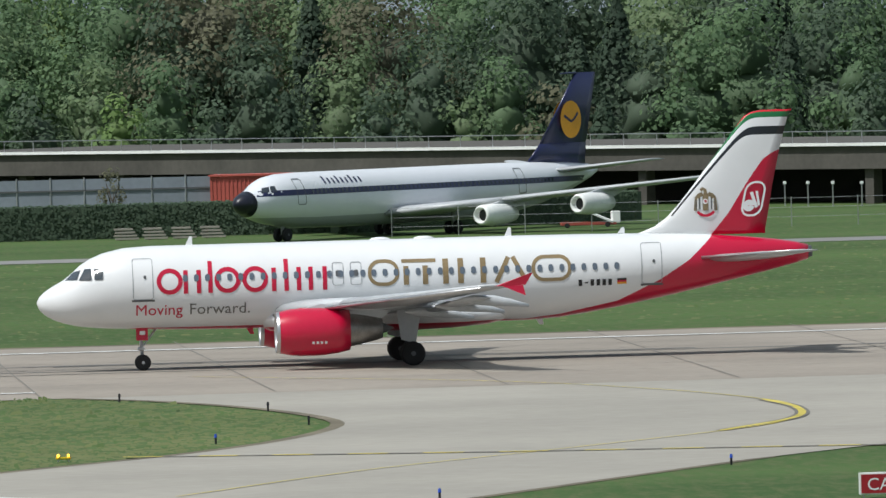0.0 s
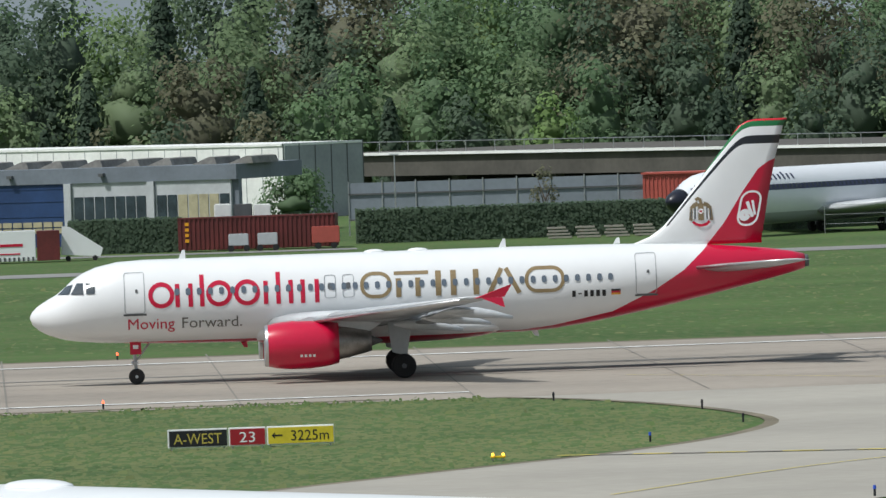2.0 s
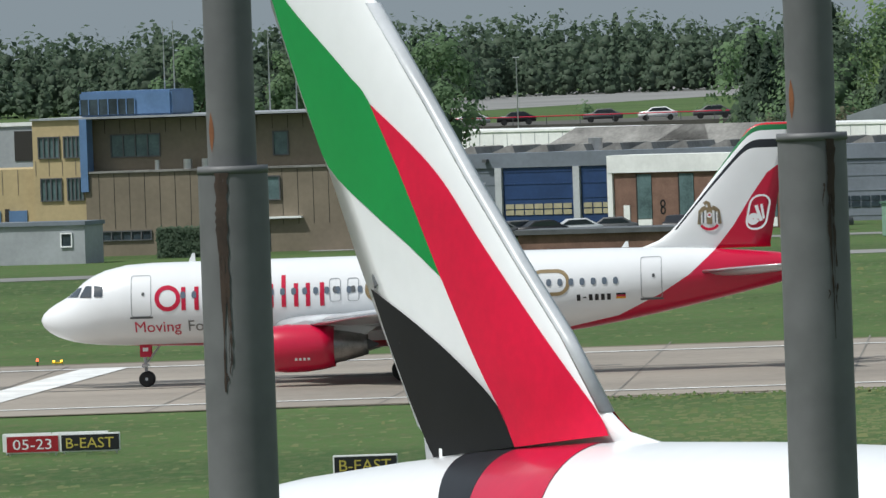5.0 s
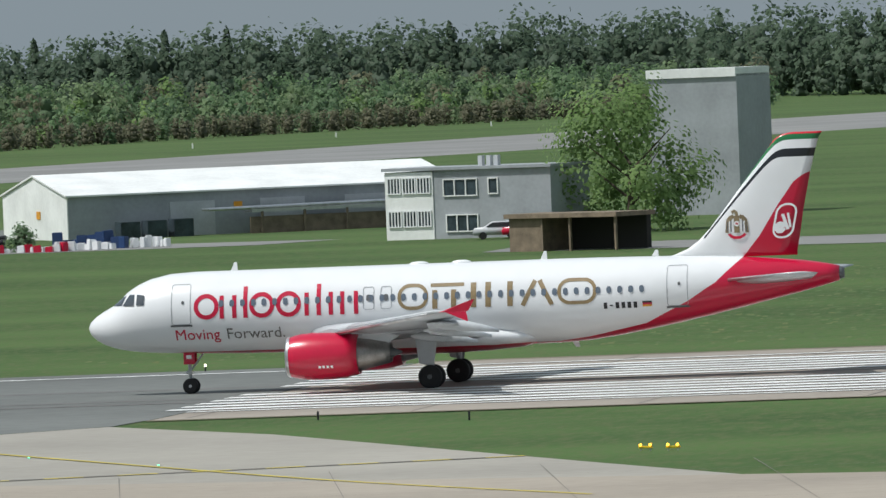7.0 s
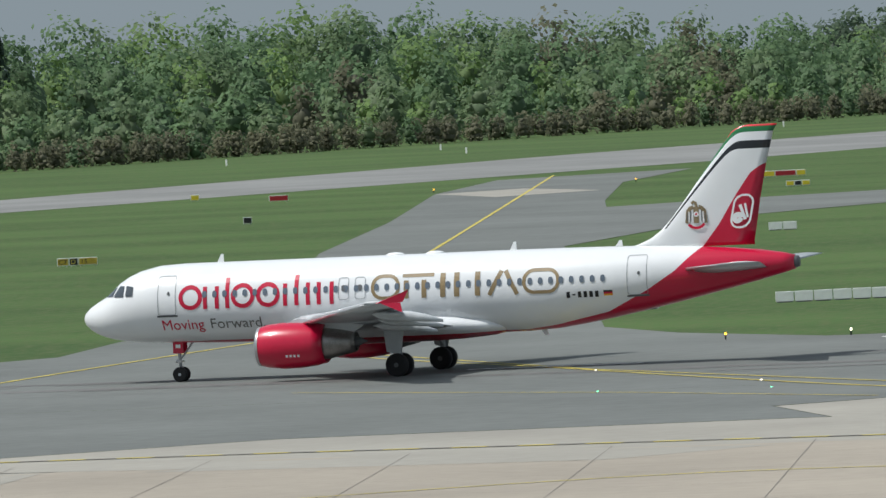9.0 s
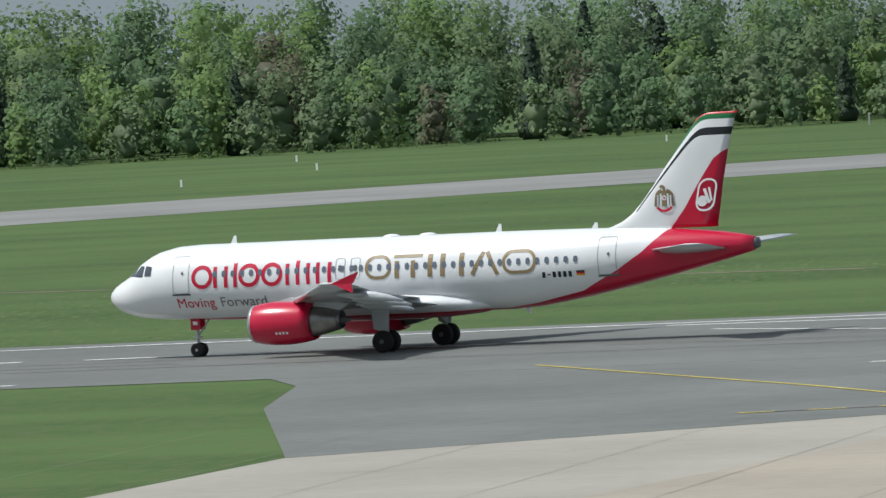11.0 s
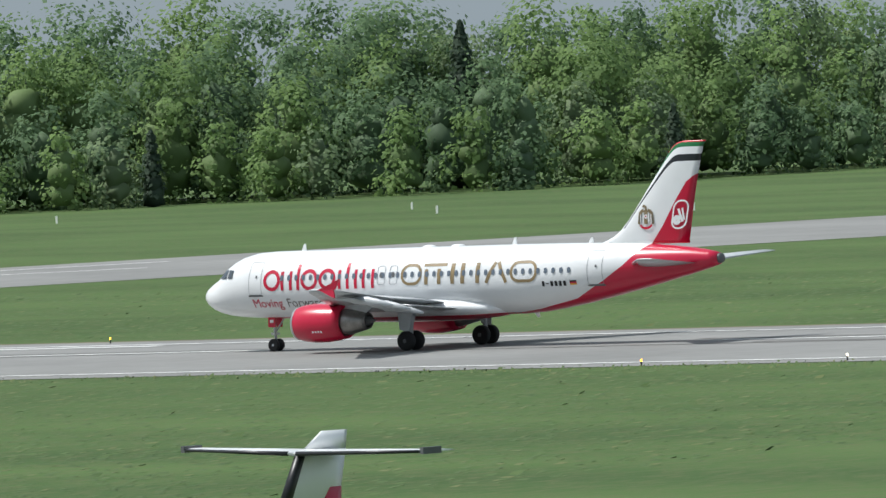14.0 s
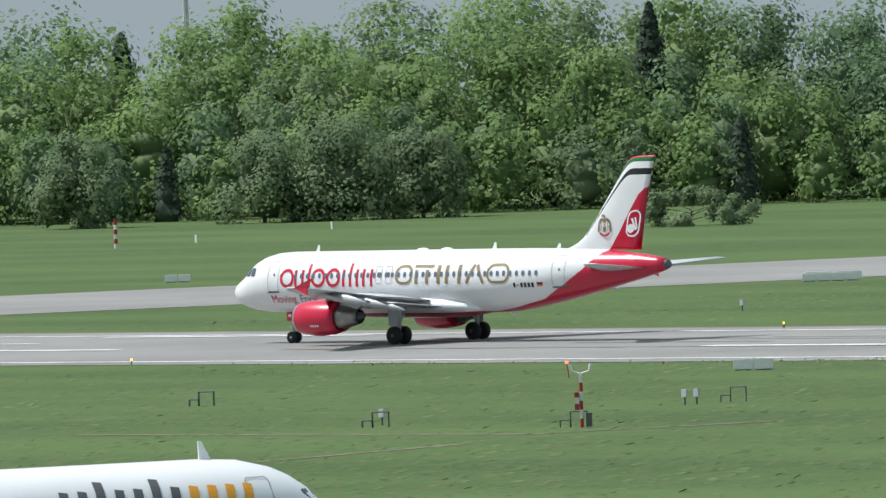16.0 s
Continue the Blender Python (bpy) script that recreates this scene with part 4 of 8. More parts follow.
def woods(name, label, yaws, near, height, rows, step, gap, mix, size, count, dens=1.0):
    """Rows of trees between two bearings. near and height: tables over the bearing. mix: shares of the six foliages."""
    V, S, CV, CF, CS = [], [], [], [], []
    base = 0
    for k in range(rows):
        yaw = yaws[0] + rs.uniform(0, 0.2)
        while yaw < yaws[1]:
            r = ramp(yaw, near) + k * step + rs.uniform(-0.4, 0.4) * step
            full = ramp(yaw, height)
            m = int(rs.choice(6, p=mix))
            f = (0.30 + 0.70 * min(1.0, (k + 0.6) / max(1, rows - 2.0))) if rows > 2 else 1.0
            h = full * f * rs.uniform(0.88, 1.12)
            kind = 1 if (m == 2 or (m == 5 and rs.uniform() < 0.12)) else (2 if k < 2 else 0)
            w = h * (rs.uniform(0.36, 0.50) if kind == 1 else rs.uniform(0.62, 1.0)) + 1.0
            c = int(2.08 * count * (w * h) / 150 * (0.9 if kind == 1 else 1.0))
            v, cv, cf = crown(h, w, kind, size * 0.58, max(60, c))
            p = at_range(yaw, r)
            foot = np.array([p.x, p.y, 0])
            V.append(v + np.array([p.x, p.y, 0, 0, 0, 0]))
            S.append(np.full(len(v) // 4, m))
            CV.append(cv + foot)
            CF.append(cf + base)
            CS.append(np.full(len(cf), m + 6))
            base += len(cv)
            yaw += math.degrees(gap * rs.uniform(0.6, 1.4) / r) * (0.75 + w / 24)
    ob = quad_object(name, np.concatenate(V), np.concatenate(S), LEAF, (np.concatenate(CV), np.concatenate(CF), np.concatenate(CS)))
    tagged(ob, label, "woods", kind="stuff")
    return ob


woods("woods", "dense mixed spring woodland with fresh and dark greens", (-7.8, 2.0), [(-9, 930), (-2, 985), (2, 1010)], [(-9, 22.5), (-1.5, 23), (-0.6, 20.5), (0.5, 19), (1.5, 17.5), (2.0, 14.5)], 6, 13, 6.5, [0.30, 0.08, 0.18, 0.10, 0.08, 0.26], 0.55, 640)
woods("woods", "far dark wooded ridge", (1.4, 14.5), [(1.4, 2250), (3.3, 2250), (3.9, 2100), (7, 2150), (9, 2400), (14.5, 2500)], [(1.4, 16.5), (5, 16.6), (7, 17), (9, 19.5), (11.9, 19.2), (14.5, 15.5)], 5, 14, 4.6, [0.0, 0.0, 0.0, 0.0, 0.0, 1.0], 1.3, 62)
woods("woods", "low green scrub woodland beyond the field", (8.5, 19.0), [(8.5, 2060), (9.5, 2010), (12, 1850), (14.5, 1660), (19, 1470)], [(8.5, 8.5), (12, 10), (14, 13), (15, 16), (17, 19.5), (19, 19.5)], 9, 26, 7, [0.50, 0.08, 0.0, 0.32, 0.10, 0.0], 0.9, 190)
woods("woods", "green gardens and trees along the boundary", (19.0, 28.5), [(19, 1470), (22, 1425), (28.5, 1400)], [(19, 20), (23, 20), (28.5, 22)], 7, 18, 6.5, [0.46, 0.20, 0.06, 0.25, 0.03, 0.0], 0.75, 300)
woods("woods", "tall dense spring woodland edge", (28.0, 44.9), [(28, 1402), (33, 1362), (35, 1292), (40, 1265), (46, 1285)], [(28, 23), (30.7, 23), (33, 22.5), (35, 23), (37.8, 24), (40, 24.5), (41.3, 27), (43, 24), (46, 25)], 6, 13, 6.8, [0.46, 0.36, 0.04, 0.14, 0.0, 0.0], 0.68, 410)
woods("bramble_edge", "low brown and green hedgerow along the airfield fence", (9.2, 20.2), [(9.2, 2005), (12, 1845), (14.5, 1635), (19, 1452), (22.8, 1412)], [(9.2, 3.8), (23, 3.8)], 2, 3, 3.2, [0.03, 0.0, 0.0, 0.07, 0.90, 0.0], 0.5, 700)


def tree(x, y, h, w, slot, label, size=0.35, count=1800, kind=0, category="tree", name="tree", bare=False):
    """A single tree or bush with trunk, limbs and crown."""
    t = new(name)
    t.location = (x, y, 0)
    tagged(t, label, category)
    bm = bmesh.new()
    rr = random.Random(int(x * 10))
    tr = 0.022 * h + 0.05
    rod(bm, (0, 0, -0.1), (0.02 * h, 0, h * 0.45), tr, tr * 0.6, 8)
    for k in range(7):
        a = k * 2.4 + rr.random()
        z0 = h * (0.18 + 0.05 * k)
        rod(bm, (0.02 * h * z0 / (0.45 * h), 0, z0), (math.cos(a) * w * 0.3, math.sin(a) * w * 0.3, z0 + h * 0.3), tr * 0.4, tr * 0.1, 6)
    part("trunk", bm, BARK, t, "dark bark trunk with limbs")
    v, cv, cf = crown(h, w, kind, size * 0.8, count)
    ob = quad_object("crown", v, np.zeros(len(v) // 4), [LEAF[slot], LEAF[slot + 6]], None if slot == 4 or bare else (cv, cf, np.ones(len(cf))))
    ob.parent = t
    return t


p = at_range(9.35, 850)
tree(p.x, p.y, 11.8, 14.0, 1, "wide oak with dark limbs and young green leaves", 0.30, 6500, bare=True)
for yaw, h, w in ((3.7, 15.6, 9.6), (5.15, 16.0, 7.5), (4.62, 15.4, 6.5)):
    p = at_range(yaw, 905)
    tree(p.x, p.y, h, w, 0, "broad green tree behind the roofs", 0.30, 3600)
tree(22.6, 838, 4.9, 6.6, 0, "dense green bush beside the white hall", 0.22, 2600, 2, "bush", "bush")
tree(-720, 842, 3.6, 17, 3, "low twiggy grey-green thicket on the grass", 0.26, 6500, 2, "bush", "bush", True)
for yaw, h, w in ((42.05, 10.5, 13), (42.5, 11.8, 17), (42.95, 10.0, 13), (44.0, 11.0, 12)):
    p = at_range(yaw, 1238)
    tree(p.x, p.y, h, w, 3, "large rounded pale green shrub at the wood's edge", 0.36, 6000, 2, "bush", "bush")
for yaw, r, h in ((30.0, 1362, 7.5), (29.6, 1368, 6), (29.1, 1370, 6.5), (28.75, 1372, 7.0), (28.4, 1378, 6.5), (28.15, 1378, 7.5), (27.85, 1380, 7.0), (27.5, 1380, 6.5)):
    p = at_range(yaw, r)
    tree(p.x, p.y, h, h * 0.8, 1, "young fresh green tree before the wood", 0.36, 620)
p = at_range(7.05, 720)
tree(p.x, p.y, 8.5, 6.0, 4, "thin bare spring tree beside the office", 0.16, 700)
p = at_range(-2.95, 800)
tree(p.x, p.y, 5.2, 2.6, 4, "small bare brown tree before the parking deck", 0.16, 500)

for yaw, h, w in ((2.15, 3.4, 6), (2.5, 2.6, 5), (2.85, 3.8, 6), (3.2, 2.8, 5.5), (3.95, 3.2, 6), (4.3, 2.6, 5)):
    p = at_range(yaw, 1165)
    tree(p.x, p.y, h + 3.2, w, 3 if h < 3 else 0, "rough green shrub behind the raised car park", 0.30, 900, 2, "bush", "bush")

# clipped hedges
def hedge(x0, y0, x1, y1, h, d, slot, label):
    L = math.hypot(x1 - x0, y1 - y0)
    n = int(L * h * 60)
    u = rs.uniform(0, 1, n)
    face = rs.uniform(0, 1, n) < 0.7
    z = np.where(face, rs.uniform(0.02, h, n), h + rs.normal(0, 0.05, n))
    off = np.where(face, -d / 2 + rs.normal(0, 0.07, n), rs.uniform(-d / 2, d / 2, n))
    pts = np.stack([x0 + (x1 - x0) * u, y0 + (y1 - y0) * u + off, z], 1)
    nn = np.where(face[:, None], np.array([[0, -1, 0.2]]), np.array([[0, 0, 1.0]]))
    v = leaves(pts, nn, 0.15)
    ob = quad_object("hedge", v, np.zeros(n), [LEAF[slot]])
    tagged(ob, label, "hedge")
    bm = bmesh.new()
    m = Matrix.Translation(((x0 + x1) / 2, (y0 + y1) / 2, h / 2)) @ pose(0, 0, 0, 0, 0, math.degrees(math.atan2(y1 - y0, x1 - x0))) @ Matrix.Diagonal((L, d * 0.8, h * 0.96, 1))
    bmesh.ops.create_cube(bm, size=1, matrix=m)
    # hedge core takes the halved leaf colour as painted inner shade
    part("core", bm, LEAF[slot + 6], ob, "inner core in leaf colour darkened as shade")
    return ob


hedge(25.5, 776, 57, 776.5, 2.6, 1.6, 5, "clipped dark green hedge behind the grass")
hedge(3.5, 772, 12, 770, 2.6, 1.6, 5, "clipped dark green hedge beside the container")
hedge(57, 772, 82, 790, 2.3, 1.6, 5, "dark green hedge behind the old jet")
hedge(-71, 762, -64.5, 762, 2.3, 1.5, 5, "dark clipped shrubs in front of the office wall")

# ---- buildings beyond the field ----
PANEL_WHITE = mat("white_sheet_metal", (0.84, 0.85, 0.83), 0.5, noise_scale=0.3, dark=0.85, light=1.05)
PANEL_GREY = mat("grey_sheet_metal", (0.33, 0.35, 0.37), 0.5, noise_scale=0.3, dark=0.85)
BLUEGREY = mat("blue_grey_cladding", (0.17, 0.195, 0.23), 0.55, noise_scale=0.3, dark=0.85)
DOOR_BLUE = mat("blue_door", (0.022, 0.055, 0.15), 0.45, noise_scale=0.4, dark=0.8)
BRICK = mat("brown_brick", (0.20, 0.115, 0.085), 0.85, noise_scale=0.8, dark=0.7, fine=6.0)
ROOF_GREY = mat("weathered_roof", (0.22, 0.215, 0.20), 0.85, noise_scale=0.4, dark=0.55, light=1.3)
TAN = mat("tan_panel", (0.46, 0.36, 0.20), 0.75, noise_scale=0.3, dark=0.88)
# tan darkened to paint the office's shaded sides, also used for its seams
TAN_DARK = mat("shaded_tan_and_seams", (0.20, 0.165, 0.12), 0.75, noise_scale=0.3, dark=0.85)
WIN_DARK = mat("dark_window", (0.035, 0.05, 0.06), 0.15, noise_scale=0.8, dark=0.6, light=1.6)
CURTAIN = mat("pale_curtain", (0.42, 0.38, 0.25), 0.8, noise_scale=1.0)
TEAL = mat("teal_window", (0.09, 0.14, 0.145), 0.2, noise_scale=0.7, dark=0.7, light=1.5)
CONTAINER = mat("maroon_container", (0.13, 0.022, 0.022), 0.55, noise_scale=0.6, dark=0.7)
SALMON = mat("salmon_sheet", (0.42, 0.085, 0.065), 0.6, noise_scale=0.5, dark=0.85)
GREENBOX = mat("green_sheet", (0.10, 0.20, 0.14), 0.6, noise_scale=0.5, dark=0.85)
DECKWALL = mat("deck_concrete", (0.090, 0.084, 0.074), 0.9, noise_scale=0.2, dark=0.7, fine=2.0)
FENCE = mat("fence_sheet", (0.20, 0.23, 0.265), 0.6, noise_scale=0.25, dark=0.85)
ORANGE = mat("orange_paint", (0.60, 0.055, 0.03), 0.4, noise_scale=0.8)
BLUESHEET = mat("blue_sheet", (0.11, 0.20, 0.36), 0.4, noise_scale=0.5, dark=0.85)
TIMBER = mat("grey_timber", (0.22, 0.17, 0.12), 0.85, noise_scale=1.2, dark=0.6)
# near-black colour that paints shade in recesses and under roofs; also dark seams
SHADE = mat("shade_and_seam_dark", (0.03, 0.028, 0.025), 0.9)


def place(name, x0, y0, x1, y1, label, category="building"):
    """An empty at the foot of a front that runs from the first to the second point; local x along it, local y away from the field."""
    e = new(name)
    e.matrix_basis = pose(x0, y0, 0, 0, 0, math.degrees(math.atan2(y1 - y0, x1 - x0)))
    tagged(e, label, category)
    return e, math.hypot(x1 - x0, y1 - y0)


def adopt(e, thing):
    """Make a placed empty a part of another thing, where it stands."""
    e.parent = thing
    e.matrix_parent_inverse = thing.matrix_basis.inverted()
    del e["category"]


def block(name, parent, material, x0, x1, y0, y1, z0, z1, label="", bevel=0.0):
    return part(name, box(bmesh.new(), x0, x1, y0, y1, z0, z1, bevel), material, parent, label)


def window(parent, x0, x1, z0, z1, panes, glass=WIN_DARK, frame_m=WHITE, depth=0.12, y=0.0):
    w = block("window", parent, glass, x0, x1, y - 0.02, y + 0.3, z0, z1, "glazed window")
    for k in range(panes + 1):
        x = x0 + (x1 - x0) * k / panes
        block("mullion", w, frame_m, x - 0.05, x + 0.05, y - depth, y - 0.03, z0, z1)
    for z in (z0, z1):
        block("rail", w, frame_m, x0 - 0.05, x1 + 0.05, y - depth - 0.01, y - 0.03, z - 0.05, z + 0.05)
    return w


# parking deck behind the old jet
d, L = place("parking_deck", 27, 930, 125, 800, "long low concrete parking deck with a pale roof edge")
block("roof", d, DECKWALL, 0, L, 0.31, 30, 4.4, 5.0, "flat deck roof")
block("roof_edge", d, PANEL_WHITE, 0, L, -0.5, 0.0, 4.80, 5.05, "pale concrete parapet")
block("upper_wall", d, DECKWALL, 0, L, -0.1, 0.3, 2.9, 4.8, "grey concrete upper wall")
# shade under the deck is painted on as a near-black rear wall
block("back_wall", d, SHADE, 0, L, 9, 9.4, 0, 4.4, "rear wall painted dark as shade")
for k in range(12):
    x = 6 + k * (L - 12) / 11
    block("column", d, DECKWALL, x - 0.5, x + 0.5, 0.4, 1.4, 0, 4.4)
for k in range(40):
    x = 1 + k * (L - 2) / 39
    part("rail_post", rod(bmesh.new(), (x, 0.2, 5.0), (x, 0.2, 6.0), 0.04, n=6), METAL, d)
part("rail", rod(bmesh.new(), (0, 0.2, 6.0), (L, 0.2, 6.0), 0.04, n=6), METAL, d)

# pale privacy fence and the red shed roof
f, L = place("fence", 26, 806, 50, 802, "tall blue-grey mesh fence on posts", "fence")
for k in range(9):
    block("panel", f, FENCE, k * L / 9 + 0.03, (k + 1) * L / 9 - 0.03, 0, 0.05, 1.2, 4.2, "")
for k in range(10):
    block("post", f, METAL, k * L / 9 - 0.05, k * L / 9 + 0.05, -0.08, 0.0, 0, 4.35)
for z in (1.25, 3.3):
    block("rail", f, DARKGREY, 0, L, -0.12, -0.05, z - 0.06, z + 0.06)
c, L = place("shed", 49.2, 801, 57.5, 799, "salmon red corrugated sheet shed", "shed")
block("wall", c, SALMON, 0, L, 0, 3, 0, 4.15)
for k in range(26):
    x = 0.15 + k * (L - 0.3) / 25
    block("rib", c, SALMON, x - 0.05, x + 0.05, -0.06, 0, 0, 4.2)
block("roof", c, SALMON, -0.1, L + 0.1, -0.2, 3.1, 4.15, 4.3)

# stacked concrete beams on the grass
for k, x in enumerate((39.9, 42.1, 44.3, 46.5)):
    s = new("beam_stack")
    s.location = (x, 768.8, 0)
    tagged(s, "pile of pale concrete beams on the grass", "beams", "stacked beams")
    for j in range(4):
        block("beam", s, APRON, -0.1 * (j % 2), 1.8 - 0.15 * j, -0.3, 0.4, 0.05 + 0.24 * j, 0.20 + 0.24 * j, "", 0.02)
        block("spacer", s, TIMBER, 0.3, 0.5, -0.25, 0.3, 0.24 * j - 0.0, 0.05 + 0.24 * j)

# freight container with carts beside it
c, L = place("freight_container", 11.7, 768, 23.6, 766.4, "maroon corrugated steel freight container", "container")
block("body", c, CONTAINER, 0, L, 0, 2.4, 0.12, 2.6)
for k in range(34):
    x = 0.2 + k * (L - 0.4) / 33
    block("rib", c, CONTAINER, x - 0.07, x + 0.07, -0.07, 0, 0.2, 2.5)
block("rail", c, CONTAINER, 0, L, -0.09, 0, 2.5, 2.62)
for k in range(4):
    block("marking", c, YOLK, 0.55, 0.85, -0.10, -0.075, 2.0 - 0.42 * k, 2.25 - 0.42 * k, "plain yellow bar")
for x, m, lab in ((16.2, WINGGREY, "grey wheeled ground power cart"), (18.4, WINGGREY, "grey wheeled ground power cart"), (22.8, SALMON, "red wheeled service cart")):
    e = new("service_cart")
    e.location = (x, 764.2, 0)
    tagged(e, lab, "cart")
    w = 0.75 if m is WINGGREY else 1.05
    block("body", e, m, -w, w, -0.4, 0.5, 0.45, 1.35 if m is WINGGREY else 1.7, "", 0.05)
    for sx in (-0.6, 0.6):
        part("wheel", rod(bmesh.new(), (sx, -0.45, 0.25), (sx, -0.3, 0.25), 0.25, n=12), TYRE, e)

# white sheet-metal hall: long white side, end painted grey as the less lit face
h, L = place("white_hall", -75, 985, 22.9, 886, "long white sheet-metal hall, its end wall painted grey as shade")
block("wall", h, PANEL_WHITE, 0, L, 0, 0.3, 0, 6.4, "white ribbed side wall")
for k in range(70):
    x = 1 + k * (L - 1.5) / 69
    block("seam", h, PANEL_GREY, x - 0.03, x + 0.03, -0.03, 0, 0, 6.3)
    block("vent", h, WIN_DARK, x + 0.6, x + 0.75, -0.04, 0, 4.9, 5.2)
block("roof", h, PANEL_WHITE, 0, L, -0.1, 10.2, 6.4, 6.6)
e2, L2 = place("end_wall", 22.95, 886.05, 30.2, 893.4, "end of the white hall, painted grey as shade")
adopt(e2, h)
# the end wall's shade is put into its grey colour
block("wall", e2, PANEL_GREY, 0, L2, 0, 0.3, 0, 6.62, "ribbed end wall painted grey as shade")
for k in range(6):
    x = k * L2 / 5
    block("seam", e2, DARKGREY, x - 0.04, x + 0.04, -0.05, 0, 0, 6.6)

# low workshop hall with blue and grey gates
b, L = place("workshop_hall", -57, 831, 19, 795.5, "low blue-grey workshop hall with wide roller gates")
gw = L / 11.6
block("fascia", b, BLUEGREY, 0, 11.28 * gw, -0.05, 13, 5.0, 6.2, "blue-grey roof fascia")
block("back_wall", b, BLUEGREY, 0, 11.28 * gw, 0.4, 1.0, 0, 5.0)
gates = [(1, "g"), (2, "b"), (3, "b"), (4, "g"), (5, "g"), (6, "g"), (7, "g"), (8, "b"), (9, "b"), (10, "w"), (11, "w")]
for k, kind in gates:
    x0 = (k - 0.75) * gw + 0.35
    x1 = x0 + gw - 0.7
    block("pillar", b, WINGGREY, x0 - 0.65, x0 - 0.05, -0.15, 0.4, 0, 5.0)
    if kind == "w":
        block("gate", b, WINGGREY, x0, x1, 0.1, 0.4, 0, 5.0, "pale glazed gate")
        for z0, z1 in ((0.3, 1.8), (2.0, 3.9)):
            for j in range(7):
                xa = x0 + 0.1 + j * (x1 - x0 - 0.2) / 7
                block("pane", b, CURTAIN if (k == 11 and 1 < j < 6 and z0 > 1) else WIN_DARK, xa + 0.06, xa + (x1 - x0 - 0.2) / 7 - 0.06, 0.04, 0.1, z0, z1)
    else:
        m = DOOR_BLUE if kind == "b" else BLUEGREY
        g = block("gate", b, m, x0, x1, 0.1, 0.4, 0, 5.0, "blue roller gate" if kind == "b" else "grey roller gate")
        for z in (0.4, 1.25, 2.4, 3.6, 4.6):
            block("slat", g, m, x0, x1, 0.06, 0.1, z, z + 0.08)
        for r in range(2):
            for j in range(7):
                xa = x0 + 0.15 + j * (x1 - x0 - 0.3) / 7
                block("pane", g, CURTAIN if kind == "b" else WIN_DARK, xa + 0.05, xa + (x1 - x0 - 0.3) / 7 - 0.08, 0.03, 0.09, 1.1 + 0.5 * r, 1.5 + 0.5 * r)
rr = random.Random(3)
for k in range(24):
    x = 4 + k * 3.3 + rr.uniform(-0.4, 0.4)
    bm = bmesh.new()
    loft(bm, [[(x, 2, 6.2), (x + 2.2, 2, 6.2), (x + 2.0, 2, 6.75), (x + 1.6, 2, 6.8)], [(x, 7, 6.2), (x + 2.2, 7, 6.2), (x + 2.0, 7, 6.75), (x + 1.6, 7, 6.8)]])
    part("skylight", bm, ROOF_GREY, b, "weathered tilted roof light")
for x in (12, 22):
    bm = bmesh.new()
    loft(bm, [[(x - 4, 9, 6.2), (x + 12, 9, 6.2), (x + 10, 12, 8.0), (x - 2, 12, 8.0)], [(x - 4, 15, 6.2), (x + 12, 15, 6.2), (x + 10, 12.1, 8.0), (x - 2, 12.1, 8.0)]])
    part("saw_roof", bm, ROOF_GREY, b, "streaked grey monitor roof")
block("vent_box", b, ROOF_GREY, 45.5, 49.0, 8, 10, 6.2, 7.9, "rusty roof ventilator", 0.2)
for x in (16, 31):
    part("roof_vent", rod(bmesh.new(), (x, 4, 6.2), (x, 4, 7.2), 0.6, n=14), METAL, b, "round metal roof cowl")
for x in (8, 20, 33, 50, 62, 70):
    block("floodlight", b, DARKGREY, x - 0.2, x + 0.2, -0.5, -0.05, 5.5, 5.75, "small wall floodlight")

# brick annex
k, L = place("brick_annex", -38.6, 806, -22.6, 795.7, "brown brick annex with a white fascia and tall windows")
block("wall", k, BRICK, 0, L, 0, 3, 0, 4.6, "brown brick wall")
block("fascia", k, PANEL_WHITE, -0.2, L, -0.25, 3.2, 4.6, 6.0, "white roof fascia")
block("corner", k, PANEL_WHITE, -0.25, 0.25, -0.2, 0.2, 0, 4.6, "white corner strip")
for x in (2.6, 6.7, 10.7, 14.7):
    # dark strip beside each window paints the shade of its recess
    block("reveal_shade", k, SHADE, x - 0.15, x + 0.0, -0.05, 0.0, 0.2, 4.5)
    w = block("window", k, TEAL, x, x + 1.35, -0.06, 0.2, 0.9, 4.45, "tall teal tinted window")
    block("apron_panel", w, PANEL_WHITE, x, x + 1.35, -0.09, -0.01, 0.1, 0.85)
for x in (1.2, 12.9):
    block("door", k, PANEL_WHITE, x, x + 0.6, -0.08, 0.0, 0.1, 2.0, "white door")
bm = bmesh.new()
for zc in (1.55, 2.1):
    pts = ring_pts(5.0, zc, 0.2, 0.26, n=16)
    for q in ribbon(pts, 0.13):
        bm.faces.new([bm.verts.new((x, -0.02, z)) for x, z in q])
part("wall_sign", bm, BLACK, k, "large dark figure eight on the brick")

# tan office block with a blue lookout cabin
o, L = place("office_block", -81.8, 777, -56, 770, "tan panelled office block with a blue rooftop lookout")
block("left_wing", o, TAN, -9.5, 0.2, 1.0, 12, 0, 6.9, "low tan wing with gates")
# sunlit and shaded faces are painted as two tones of one tan
block("front", o, TAN, 0, 4.3, 0, 12, 0, 10.6, "tan front painted in the lighter sunlit tone")
block("side", o, TAN_DARK, 4.3, L + 1, -0.1, 14, 0, 6.4, "lower block painted in the darker shaded tan")
block("upper_side", o, TAN_DARK, 4.3, L + 1, 1.6, 14, 6.4, 10.5, "upper storey painted in the darker shaded tan")
block("coping", o, PANEL_GREY, -0.1, L + 1, -0.2, 12, 10.6, 10.75)
